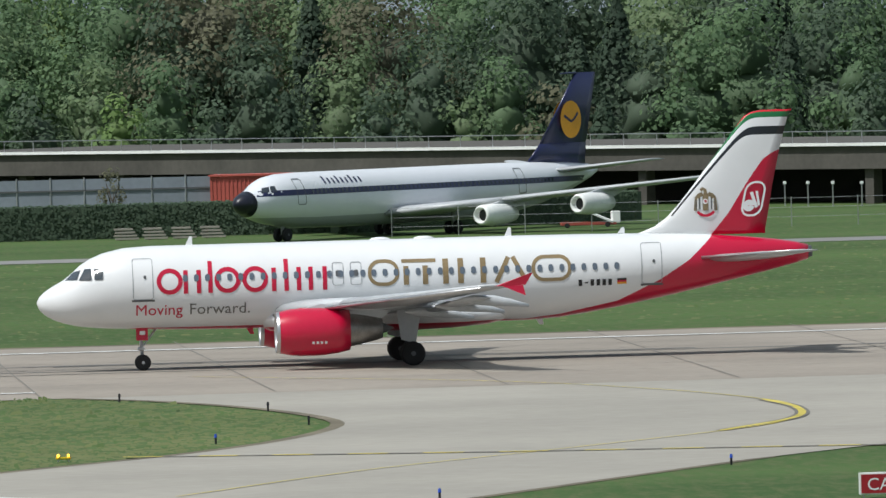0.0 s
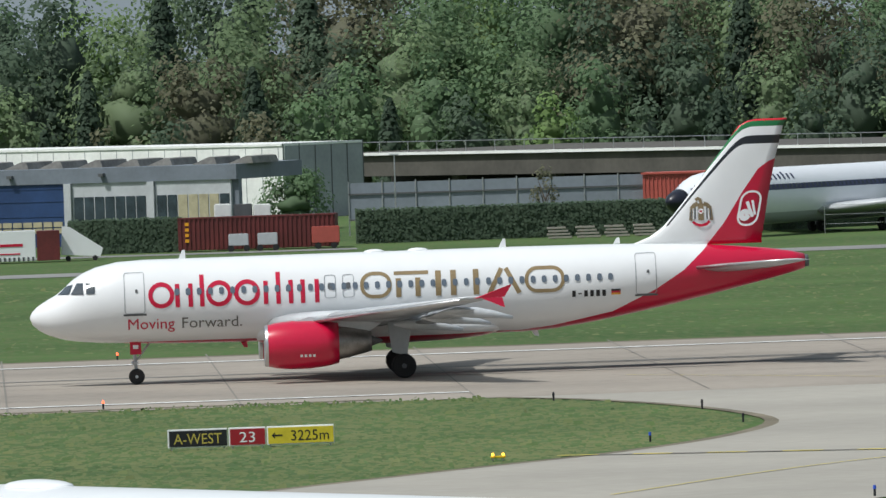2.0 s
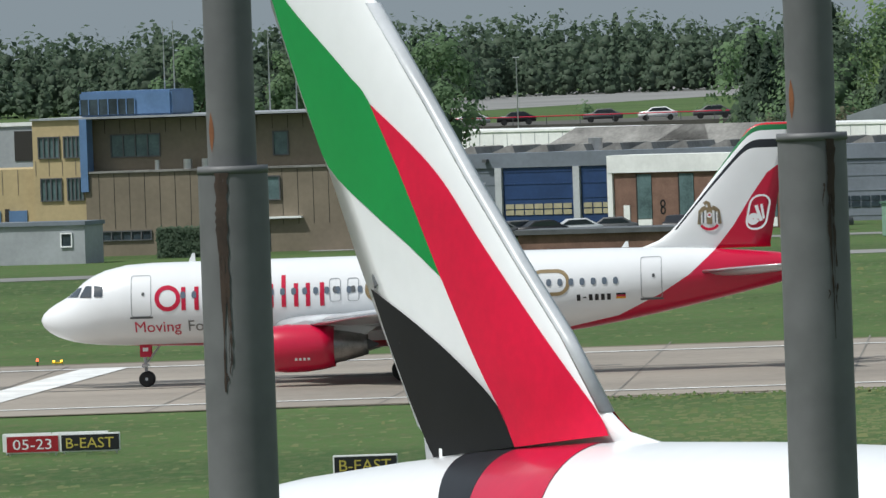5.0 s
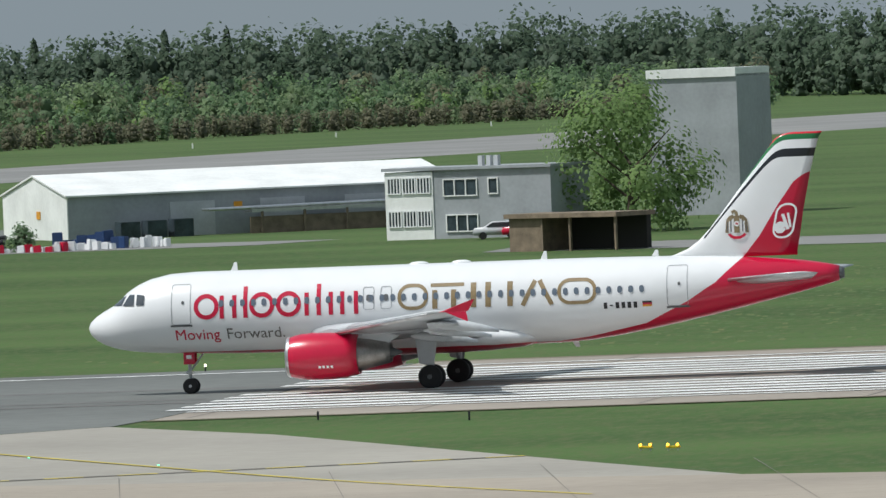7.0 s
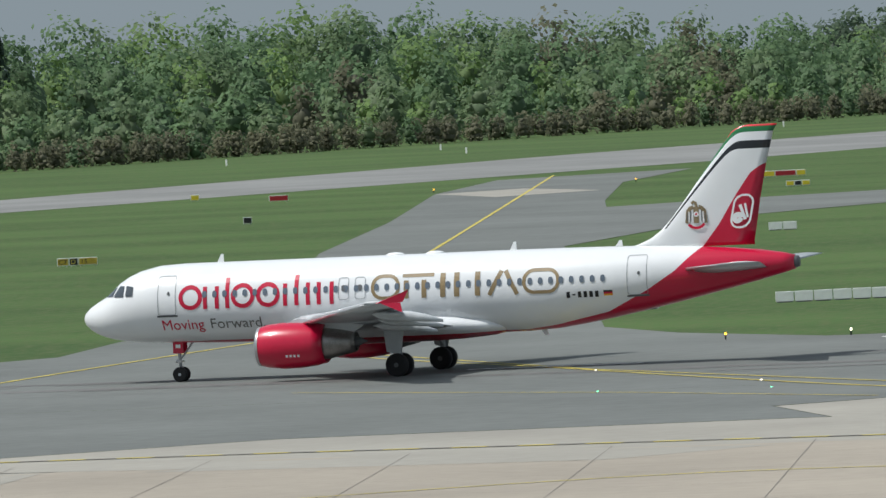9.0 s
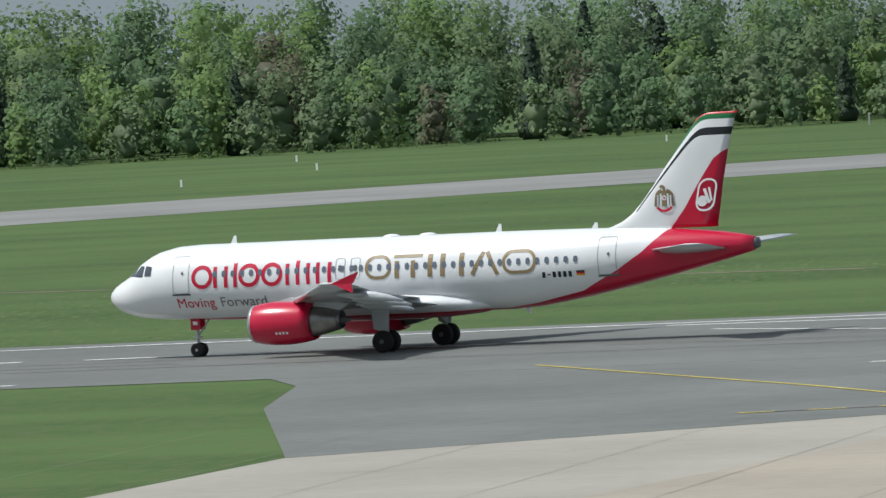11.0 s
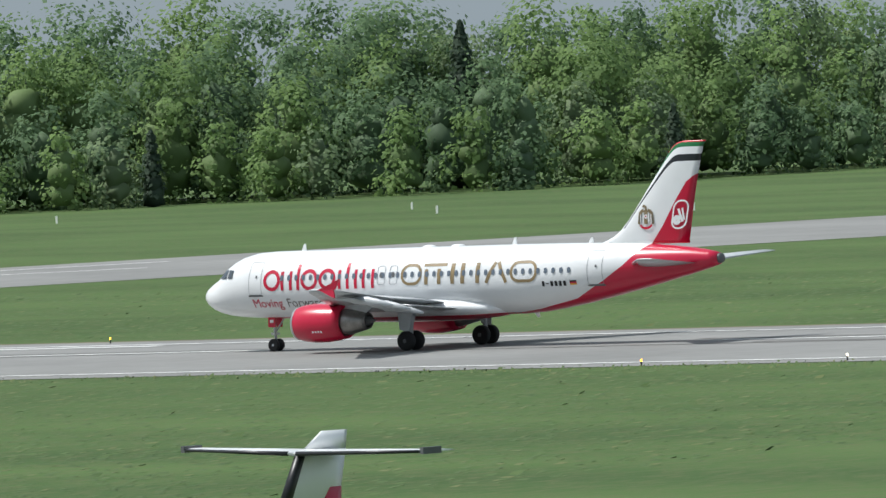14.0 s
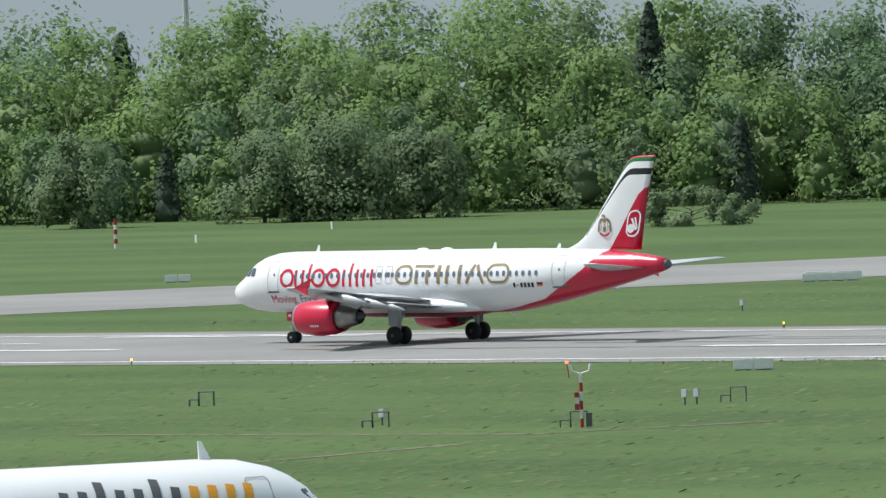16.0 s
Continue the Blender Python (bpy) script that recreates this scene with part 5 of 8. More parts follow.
block("coping", o, ROOF_GREY, 4.3, L + 1.1, -0.25, 1.5, 6.4, 6.55)
block("stair_shaft", o, BLUESHEET, 4.0, 4.6, -0.3, 1.0, 5, 10.6, "pale blue glazed shaft")
lk = block("lookout", o, BLUESHEET, 3.6, 11.2, 1, 6, 10.75, 12.7, "blue sheet lookout cabin", 0.15)
block("lookout_glass", lk, WIN_DARK, 3.7, 8.2, 0.93, 0.99, 10.9, 12.1, "dark lookout glazing")
for x in (3.7, 4.4, 5.2, 6.0, 6.8, 7.5, 8.2):
    block("mullion", lk, BLUESHEET, x - 0.04, x + 0.04, 0.88, 0.93, 10.9, 12.1)
for x0, x1, z0, z1 in ((0.5, 2.2, 7.7, 9.3), (2.6, 4.0, 7.7, 9.3), (0.6, 2.3, 4.4, 6.1), (2.8, 4.1, 4.4, 6.1)):
    window(o, x0, x1, z0, z1, 4, TEAL, DARKGREY)
window(o, 5.9, 9.9, 7.6, 9.3, 4, TEAL, DARKGREY, y=1.6)
window(o, 19.2, 20.4, 7.4, 9.2, 1, TEAL, DARKGREY, y=1.6)
window(o, 19.0, 20.2, 4.0, 5.8, 1, TEAL, DARKGREY, y=-0.1)
window(o, 5.5, 9.6, 1.2, 1.9, 5, WIN_DARK, DARKGREY, y=-0.1)
for x in (-8.2, -6.9, -5.6, -4.3, -3.0, -1.7):
    block("seam", o, TAN_DARK, x - 0.025, x + 0.025, 0.975, 1.0, 4.9, 6.85)
for x in (0.2, 1.3, 2.4, 3.5):
    block("seam", o, TAN_DARK, x - 0.025, x + 0.025, -0.025, 0, 6.3, 7.5)
for k in range(17):
    x = 5.4 + 1.25 * k
    block("seam", o, SHADE, x - 0.02, x + 0.02, -0.115, -0.1, 2.1, 6.35)
    block("seam", o, SHADE, x - 0.02, x + 0.02, 1.58, 1.6, 9.45, 10.45)
block("canopy", o, PANEL_WHITE, 17.5, 22.0, -0.6, -0.1, 2.55, 2.7, "thin white door canopy")
block("door", o, WIN_DARK, 18.2, 19.3, -0.14, -0.1, 0.1, 2.3, "dark entrance door")
for x0, z1 in ((-8.9, 4.7), (-6.8, 4.7), (-4.7, 3.7), (-2.5, 3.7)):
    block("gate", o, BLUESHEET, x0, x0 + 1.5, 0.9, 1.1, 0.4, z1, "blue roller gate")
    # recess shade beside the gate, painted as a near-black strip
    block("reveal_shade", o, SHADE, x0 - 0.35, x0, 0.92, 1.05, 0.4, z1 + 0.15)
for x in (10.0, 12.5, 14):
    part("roof_vent", rod(bmesh.new(), (x, 0.6, 6.5), (x, 0.6, 7.3), 0.35 if x > 10 else 0.2, n=12), METAL, o, "metal roof cowl")
for x, hh in ((9.2, 17.5), (10.0, 18), (12.8, 17.2), (17.8, 17), (20, 16.5)):
    part("aerial_mast", rod(bmesh.new(), (x, 5, 10.6), (x, 5, hh), 0.07, 0.03, 6), METAL, o, "thin rooftop aerial")
c, L = place("site_cabin", -83.2, 756, -75.6, 753, "grey flat-roofed portable cabin", "cabin")
block("wall", c, PANEL_GREY, 0, L, 0, 3, 0, 2.9)
block("roof", c, BLUEGREY, -0.15, L + 0.15, -0.2, 3.1, 2.9, 3.2)
window(c, 6.2, 7.1, 1.3, 2.3, 1)
block("shed_box", c, SALMON, -3, -0.4, 0.2, 2.5, 0, 2.3, "small red shed")
block("shutter", c, WINGGREY, -2.6, -1.3, 0.1, 0.2, 0.2, 2.0)
g2, L = place("grey_hall", -104, 812, -80, 803, "grey flat-roofed hall behind the office")
block("wall", g2, PANEL_GREY, 0, L, 0, 10, 0, 10.2)
# inner shade of the opening is painted as a near-black slab
block("opening", g2, SHADE, 19, 24.5, -0.06, 0.2, 7.2, 9.6, "louvre opening painted dark as shade")
block("fascia", g2, PANEL_WHITE, 0, L, -0.15, 0, 10.0, 10.3)
# green cabin, flat dark hut, small shed roof by the trees
c, L = place("plant_cabin", -16.0, 754, -10.7, 752.5, "pale and dark green flat-roofed plant cabin", "cabin")
block("wall", c, GREENBOX, 0, L, 0, 2.6, 0, 2.45)
block("front_panel", c, mat("pale_green_sheet", (0.26, 0.42, 0.32), 0.6, noise_scale=0.4), 0.02, 1.5, -0.05, 0, 0.05, 2.4)
block("roof", c, GREENBOX, -0.1, L + 0.1, -0.15, 2.7, 2.45, 2.6)
c, L = place("flat_hut", -43, 742, -27.6, 737, "long low dark hut with a flat felt roof", "hut")
block("wall", c, BRICK, 0.4, L - 0.4, 0.3, 6, 0, 1.25)
block("roof", c, DARKGREY, 0, L, 0, 6.3, 1.25, 1.6)
c, L = place("metal_shed", -24, 985, -18.4, 985, "grey lean-to shed among trees", "shed")
bm = bmesh.new()
loft(bm, [[(0, 0, 0), (L, 0, 0), (L, 0, 8.2), (0, 0, 6.6)], [(0, 4, 0), (L, 4, 0), (L, 4, 8.2), (0, 4, 6.6)]])
part("wall", bm, PANEL_GREY, c)
# white storage hangar with a ridge roof
h, L = place("storage_hangar", -197.2, 887.5, -164.9, 904.7, "white-roofed storage hangar with grey sides")
W = 22
bm = bmesh.new()
loft(bm, [[(0, 0, 0), (0, 0, 3.9), (0, W / 2, 5.7), (0, W, 3.9), (0, W, 0)], [(L, 0, 0), (L, 0, 3.9), (L, W / 2, 5.7), (L, W, 3.9), (L, W, 0)]])
part("wall", bm, PANEL_GREY, h, "grey sheet side wall")
for y0, y1 in ((-0.3, W / 2), (W + 0.3, W / 2)):
    bm = bmesh.new()
    loft(bm, [[(-0.3, y0, 3.9), (-0.3, y1, 5.75), (-0.3, y1, 5.9), (-0.3, y0, 4.05)], [(L + 0.3, y0, 3.9), (L + 0.3, y1, 5.75), (L + 0.3, y1, 5.9), (L + 0.3, y0, 4.05)]])
    part("roof", bm, PANEL_WHITE, h, "white roof slope")
bm = bmesh.new()
loft(bm, [[(-0.12, 0, 0), (-0.12, 0, 3.88), (-0.12, W / 2, 5.72), (-0.12, W, 3.88), (-0.12, W, 0)], [(-0.02, 0, 0), (-0.02, 0, 3.88), (-0.02, W / 2, 5.72), (-0.02, W, 3.88), (-0.02, W, 0)]])
part("gable", bm, PANEL_WHITE, h, "white gable sheet")
block("notice", h, YOLK, -0.2, -0.13, 9, 10.2, 1.9, 2.6, "small yellow notice")
for x in (9.5, 18, 26):
    block("gate", h, WINGGREY, x, x + 4.2, -0.08, 0.0, 0, 3.1, "grey sliding gate")
block("notice", h, YOLK, 15.5, 16.3, -0.06, 0, 2.4, 2.9)
for x in (4, 6.5, 9, 22):
    block("stored_crate", h, WIN_DARK, x, x + 1.8, -3, -1, 0, 1.5 + 0.1 * (x % 2))
part("pipe_rack", box(bmesh.new(), 16, 40, -4, -1.5, 1.9, 2.2), METAL, h, "rack of long metal pipes")
for k in range(5):
    part("pipe", rod(bmesh.new(), (12, -3.8 + 0.5 * k, 2.3), (40, -3.8 + 0.5 * k, 2.5), 0.14, n=8), METAL, h)
for x in (17, 21, 25, 29, 33, 37):
    block("rack_post", h, TIMBER, x - 0.1, x + 0.1, -4, -3.8, 0, 2.0)
block("store_wall", h, TIMBER, 16, 40, -3.5, -3.2, 0, 1.5, "weathered timber wall")
# white house with ribbon windows
w, L = place("control_house", -158.8, 838, -143.8, 833, "two-storey white and grey house with ribbon windows")
block("white_front", w, PANEL_WHITE, 0, 4.6, 0, 7, 0, 5.7, "white front wall")
block("grey_side", w, PANEL_GREY, 4.6, L, 0.1, 7, 0, 5.8, "grey side wall")
block("roof", w, PANEL_GREY, -0.2, L + 0.2, -0.2, 7.2, 5.8, 6.05)
for x0 in (0.3, 1.75, 3.15):
    window(w, x0, x0 + 1.2, 3.9, 5.2, 4)
    window(w, x0, x0 + 1.2, 1.1, 2.4, 4)
window(w, 5.6, 8.8, 3.6, 5.0, 3, WIN_DARK, PANEL_WHITE, y=0.1)
window(w, 9.9, 10.8, 3.7, 5.0, 1, WIN_DARK, PANEL_WHITE, y=0.1)
window(w, 5.8, 8.8, 0.6, 2.0, 3, WIN_DARK, PANEL_WHITE, y=0.1)
for x in (8.2, 9.0, 9.7):
    block("roof_unit", w, WINGGREY, x, x + 0.4, 1.5, 2, 6.05, 6.9, "small rooftop unit")
s, L = place("timber_shed", -137.5, 777, -128, 771, "open timber shed with a flat roof", "shed")
block("side", s, TIMBER, 0, 3.3, 0, 4, 0, 2.6)
# shade inside the open shed is painted onto its back wall
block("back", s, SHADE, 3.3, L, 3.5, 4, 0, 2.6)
block("roof", s, TIMBER, -0.2, L + 0.3, -0.4, 4.2, 2.6, 2.95)
for x in (3.4, 6.3, L - 0.2):
    block("post", s, TIMBER, x, x + 0.18, -0.1, 0.1, 0, 2.6)
t2, L = place("tall_store", -146.3, 902, -138, 900, "tall white and grey store building")
block("wall", t2, PANEL_GREY, 0, L, 0, 8, 0, 12.6)
block("fascia", t2, PANEL_WHITE, -0.2, L, -0.2, 8, 12.4, 13.2)
# building material piled in the yard
rr = random.Random(9)
pile_kinds = ((BLACK, "black rolled pipe bundles in the yard"), (RED, "red and white traffic barriers heaped up"), (WHITE, "white plastic barrier segments"), (DOOR_BLUE, "long blue tarpaulin-covered pallets"))
for x, y, m, lab, wd, hh in ((-196, 846, 0, 0, 4.6, 1.9), (-194.5, 842, 1, 1, 4.2, 0.8), (-186, 846, 3, 3, 6.5, 1.7), (-186, 843.5, 2, 2, 5.0, 1.0), (-189, 841, 1, 1, 4.8, 0.9), (-181, 846, 2, 2, 3.5, 1.2)):
    e = new("material_pile")
    e.location = (x, y, 0)
    tagged(e, pile_kinds[lab][1], "pile")
    n = 9
    for j in range(n):
        if m == 0:
            bm = rod(bmesh.new(), (-wd / 2 + rr.uniform(-0.3, 0.3), 0.1 * j, 0.2 + hh * 0.8 * rr.random()), (wd / 2, 0.1 * j, 0.2 + hh * 0.8 * rr.random()), 0.16, n=7)
            part("pipe", bm, BLACK, e)
        else:
            x0 = -wd / 2 + wd * j / n
            mm = (RED if j % 2 else WHITE) if m == 1 else pile_kinds[m][0]
            part("piece", box(bmesh.new(), -wd / n * 0.62, wd / n * 0.62, -0.25, 0.25, 0, hh * rr.uniform(0.45, 0.95), 0.05), mm, e, at=pose(x0 + wd / n / 2, rr.uniform(-0.8, 0.8), 0, 0, rr.uniform(-4, 4), rr.uniform(-50, 50)))
tree(-191.5, 843, 2.2, 3.2, 0, "round green bush in the yard", 0.16, 900, 2, "bush", "bush")
# white caravans behind the boundary and the posts of its fence
for (x, y), w2 in zip([(-570.3, 1461.8), (-565.2, 1453.9), (-552.7, 1434.7), (-536.6, 1410.0)], (1.6, 2.2, 4.6, 1.5)):
    e = new("caravan")
    e.matrix_basis = pose(x, y, 0, 0, 0, 20)
    tagged(e, "small white caravan parked behind the boundary", "caravan", "caravans")
    block("body", e, PANEL_WHITE, -w2 / 2, w2 / 2, 0, 2, 0.4, 2.3, "", 0.15)
    block("window", e, WIN_DARK, -w2 / 4, w2 / 4, -0.03, 0.0, 1.3, 1.8)
    part("wheel", rod(bmesh.new(), (0, 0.05, 0.3), (0, 0.25, 0.3), 0.3, n=12), TYRE, e)
for x, y in [(-518.5, 1298.6), (-517.3, 1302.8), (-516.1, 1307.0), (-514.9, 1311.2), (-513.7, 1315.5), (-512.5, 1319.7), (-511.2, 1324.0), (-510.0, 1328.3), (-508.8, 1332.7), (-507.5, 1337.0), (-506.2, 1341.4)]:
    e = new("fence_post")
    e.location = (x, y, 0)
    tagged(e, "pale boundary fence post in the grass", "post", "boundary posts")
    block("post", e, PANEL_GREY, -0.13, 0.13, -0.1, 0.1, 0, 1.5)
    block("cap", e, PANEL_WHITE, -0.16, 0.16, -0.13, 0.13, 1.5, 1.6)
# small houses among the gardens
for yaw, r, w2, lab in ((22.05, 1490, 7, "grey-roofed house among trees"), (20.75, 1490, 4, "grey roof among trees"), (19.1, 1530, 3, "dark gabled roof among trees")):
    p = at_range(yaw, r)
    e = new("house")
    e.matrix_basis = pose(p.x, p.y, 0, 0, 0, yaw)
    tagged(e, lab, "house")
    block("wall", e, PANEL_WHITE, -w2 / 2, w2 / 2, -2, 2, 0, 3.2)
    bm = bmesh.new()
    loft(bm, [[(-w2 / 2 - 0.3, -2.5, 3.2), (-w2 / 2 - 0.3, 0, 5.6), (-w2 / 2 - 0.3, 2.5, 3.2)], [(w2 / 2 + 0.3, -2.5, 3.2), (w2 / 2 + 0.3, 0, 5.6), (w2 / 2 + 0.3, 2.5, 3.2)]])
    part("roof", bm, BLUEGREY, e)


def car(x, y, z, turn, paint, label):
    e = new("car")
    e.matrix_basis = pose(x, y, z, 0, 0, turn)
    tagged(e, label, "car")
    bm = bmesh.new()
    prof = [(-2.1, 0.35), (-2.15, 0.7), (-2.0, 0.95), (-1.2, 1.02), (-0.55, 1.45), (0.9, 1.48), (1.7, 1.02), (2.1, 0.92), (2.15, 0.55), (2.1, 0.35)]
    loft(bm, [[(a, -0.85, b) for a, b in prof], [(a, -0.82 if b < 1.1 else -0.6, b + 0.01) for a, b in prof], [(a, 0.82 if b < 1.1 else 0.6, b + 0.01) for a, b in prof], [(a, 0.85, b) for a, b in prof]])
    part("body", bm, paint, e, "", True)
    for s in (-1, 1):
        bm = bmesh.new()
        bm.faces.new([bm.verts.new((a, s * 0.865, b)) for a, b in ((-1.1, 1.03), (-0.55, 1.38), (0.85, 1.4), (1.45, 1.03))])
        part("side_window", bm, GLASS, e)
        for wx in (-1.35, 1.35):
            part("wheel", rod(bmesh.new(), (wx, s * 0.7, 0.32), (wx, s * 0.89, 0.32), 0.32, n=14), TYRE, e)
    return e


for x, y, z, tn, m, lab in ((-46.8, 783, 0, 20, DARKGREY, "dark grey parked estate car"), (-45.2, 786, 0, 15, DARKGREY, "dark parked hatchback before the halls"), (-43.2, 784, 0, 20, BLACK, "black parked car with a lit tail lamp"),
                            (-40.6, 786, 0, 10, WINGGREY, "silver parked car before the halls"), (-37.8, 787, 0, 5, DARKGREY, "grey parked saloon by the annex"), (-32.5, 786, 0, 80, BLACK, "black parked car seen from behind"), (-21, 781, 0, 10, DARKGREY, "dark car beside the plant cabin"),
                            (-147.6, 829, 0, 12, WINGGREY, "silver car before the white house"), (-145, 828, 0, 12, RED, "red van before the white house")):
    car(x, y, z, tn, m, lab)
# raised car park behind the halls
c, L = place("upper_car_park", -100, 1105, -30, 1095, "raised parking level with a low rail", "car park")
block("slab", c, DECKWALL, 0, L, 0, 40, 4.9, 5.6, "concrete parking slab")
for k in range(8):
    block("column", c, DECKWALL, 4 + k * 8.6, 4.6 + k * 8.6, 1, 2, 0, 4.9)
part("rail", rod(bmesh.new(), (0, 0.2, 6.5), (L, 0.2, 6.5), 0.06, n=6), RED, c, "thin red rail")
for k in range(20):
    part("rail_post", rod(bmesh.new(), (k * L / 19, 0.2, 5.6), (k * L / 19, 0.2, 6.5), 0.05, n=6), DARKGREY, c)
for x, m, lab in ((-47.5, WHITE, "white parked estate car on the upper level"), (-53.5, DARKGREY, "dark parked car on the upper level"), (-63, BLACK, "dark parked car on the upper level"), (-68, WINGGREY, "silver parked car on the upper level"), (-74, WHITE, "white parked car on the upper level"), (-41.5, DARKGREY, "grey parked car on the upper level"), (-82, DARKGREY, "grey parked car on the upper level")):
    car(x, 1104, 5.6, 5, m, lab)

# passenger stair truck, box trailer and second stair
e = new("stair_truck")
e.location = (-6.6, 752, 0)
tagged(e, "orange truck carrying white passenger stairs", "stair truck")
block("cab", e, ORANGE, -1.9, -0.5, -1.1, 1.1, 0.45, 1.9, "orange driver cab", 0.1)
block("cab_window", e, GLASS, -1.7, -0.7, -1.13, -1.09, 1.2, 1.75)
block("chassis", e, ORANGE, -1.0, 2.6, -1.0, 1.0, 0.35, 0.9, "orange chassis", 0.05)
for x in (-1.2, 1.6):
    for s in (-1, 1):
        part("wheel", rod(bmesh.new(), (x, s * 0.75, 0.42), (x, s * 1.05, 0.42), 0.42, n=14), TYRE, e)
block("landing", e, WHITE, -1.6, 0.1, -1.0, 1.0, 2.45, 3.35, "white covered landing")
for y in (-1.0, 0.9):
    bm = bmesh.new()
    loft(bm, [[(-0.1, y, 2.35), (0.35, y, 3.45), (0.75, y, 3.4), (3.55, y, 0.75), (3.45, y, 0.15), (3.1, y, 0.12)], [(-0.1, y + 0.1, 2.35), (0.35, y + 0.1, 3.45), (0.75, y + 0.1, 3.4), (3.55, y + 0.1, 0.75), (3.45, y + 0.1, 0.15), (3.1, y + 0.1, 0.12)]])
    side = part("stringer", bm, WHITE, e, "white stair side")
    for z in (0.18, 0.62):
        part("handrail", rod(bmesh.new(), (0.4, y + 0.05, 3.2 + z), (3.4, y + 0.05, 0.55 + z), 0.03, n=6), METAL, side)
for k in range(10):
    block("step", e, DARKGREY, 0.2 + 0.32 * k, 0.5 + 0.32 * k, -0.9, 0.9, 2.55 - 0.26 * k, 2.6 - 0.26 * k)
bm = bmesh.new()
for q in ribbon([(1.0, 2.25), (1.9, 1.4)], 0.16):
    bm.faces.new([bm.verts.new((x, -1.012, z)) for x, z in q])
part("lettering_bar", bm, RED, e, "plain red bar on the stair side")
for x in (-1.5, -0.9, -0.3):
    part("lift_strut", rod(bmesh.new(), (x, -0.8, 0.9), (x + 0.5, -0.8, 2.5), 0.06, n=6), DARKGREY, e, "dark lifting strut")
for x in (-1.6, 0.0):
    for y in (-0.97, 0.97):
        part("rail_post", rod(bmesh.new(), (x, y, 3.3), (x, y, 3.55), 0.04, n=6), METAL, e)
e = new("box_trailer")
e.location = (0.3, 752, 0)
tagged(e, "white and dark red box trailer with lettering bars", "trailer")
block("body", e, WHITE, -3.0, 0.55, -1.2, 1.2, 0.15, 2.4, "white box side", 0.03)
block("end_panel", e, CONTAINER, 0.65, 2.35, -1.2, 1.2, 0.15, 2.35, "dark red box end", 0.03)
block("corner", e, CONTAINER, -3.4, -3.0, -1.2, 1.2, 0.15, 2.35)
block("lettering_bar", e, RED, -2.3, -0.4, -1.23, -1.205, 1.25, 1.45, "plain red bar")
block("lettering_bar", e, RED, -2.2, -0.6, -1.23, -1.205, 0.65, 0.75, "plain red bar")
block("rear_box", e, WHITE, -4.95, -3.4, -1.1, 1.2, 0.15, 2.3, "white box behind the stairs", 0.03)
for k in range(10):
    block("foot_rail", e, DARKGREY, -2.9 + 0.35 * k, -2.75 + 0.35 * k, -1.25, -1.2, 0.15, 0.45)
e = new("passenger_stairs")
e.location = (3.05, 753, 0)
tagged(e, "white mobile passenger stairs", "stairs")
for y in (-1.0, 0.9):
    bm = bmesh.new()
    loft(bm, [[(-0.3, y, 0.5), (-0.2, y, 2.6), (0.4, y, 2.5), (2.8, y, 0.9), (2.6, y, 0.3)], [(-0.3, y + 0.1, 0.5), (-0.2, y + 0.1, 2.6), (0.4, y + 0.1, 2.5), (2.8, y + 0.1, 0.9), (2.6, y + 0.1, 0.3)]])
    part("stringer", bm, WHITE, e, "white stair side")
for k in range(7):
    block("step", e, DARKGREY, 0.2 + 0.34 * k, 0.5 + 0.34 * k, -0.9, 0.9, 1.9 - 0.22 * k, 1.95 - 0.22 * k)
for x in (0.2, 2.2):
    part("wheel", rod(bmesh.new(), (x, -1.0, 0.2), (x, 0.9, 0.2), 0.2, n=12), TYRE, e)
# goods standing behind the freight container
for x, w2, hh, m, lab in ((14.6, 1.3, 3.5, PANEL_WHITE, "white goods box behind the container"), (16.1, 1.4, 3.45, DARKGREY, "dark covered goods box behind the container"), (17.6, 1.3, 3.4, PANEL_WHITE, "white goods box beside a dark one")):
    e = new("goods_box")
    e.location = (x, 772, 0)
    tagged(e, lab, "box", "goods boxes")
    block("body", e, m, 0, w2, 0, 1.4, 0.12, hh, "", 0.06)
    for sx in (0.1, w2 - 0.2):
        block("skid", e, TIMBER, sx, sx + 0.1, 0, 1.4, 0, 0.12)
# white ramp on a low red trailer under the old jet's wing
e = new("cargo_ramp")
e.location = (75.6, 768, 0)
tagged(e, "white folding cargo ramp on a low red trailer", "ramp")
bm = bmesh.new()
loft(bm, [[(0, 0, 1.45), (0, 1.8, 1.55), (0, 1.8, 1.4), (0, 0, 1.3)], [(2.3, 0, 0.45), (2.3, 1.8, 0.55), (2.3, 1.8, 0.4), (2.3, 0, 0.3)]])
part("deck", bm, PANEL_WHITE, e, "white ramp deck")
block("tail_flap", e, PANEL_WHITE, 2.3, 2.9, 0.1, 1.7, 0.3, 1.2, "white end flap", 0.04)
block("frame", e, SALMON, -1.6, 2.6, 0.1, 1.7, 0.18, 0.42, "low red trailer frame", 0.04)
for x in (-1.2, 1.9):
    part("wheel", rod(bmesh.new(), (x, 0.0, 0.2), (x, 0.15, 0.2), 0.2, n=12), TYRE, e)
for x, y in ((99.8, 824.6), (101.5, 821.7), (103.5, 818.6), (98.2, 827.2), (105.6, 815.6)):
    e = new("fence_lamp")
    e.location = (x, y, 0)
    tagged(e, "pale short lamp on a slim post by the deck", "lamp", "fence lamps")
    part("pole", rod(bmesh.new(), (0, 0, 0), (0, 0, 1.85), 0.06, 0.05, 8), METAL, e)
    block("lamp_head", e, PANEL_WHITE, -0.14, 0.14, -0.12, 0.12, 1.8, 2.05, "", 0.03)
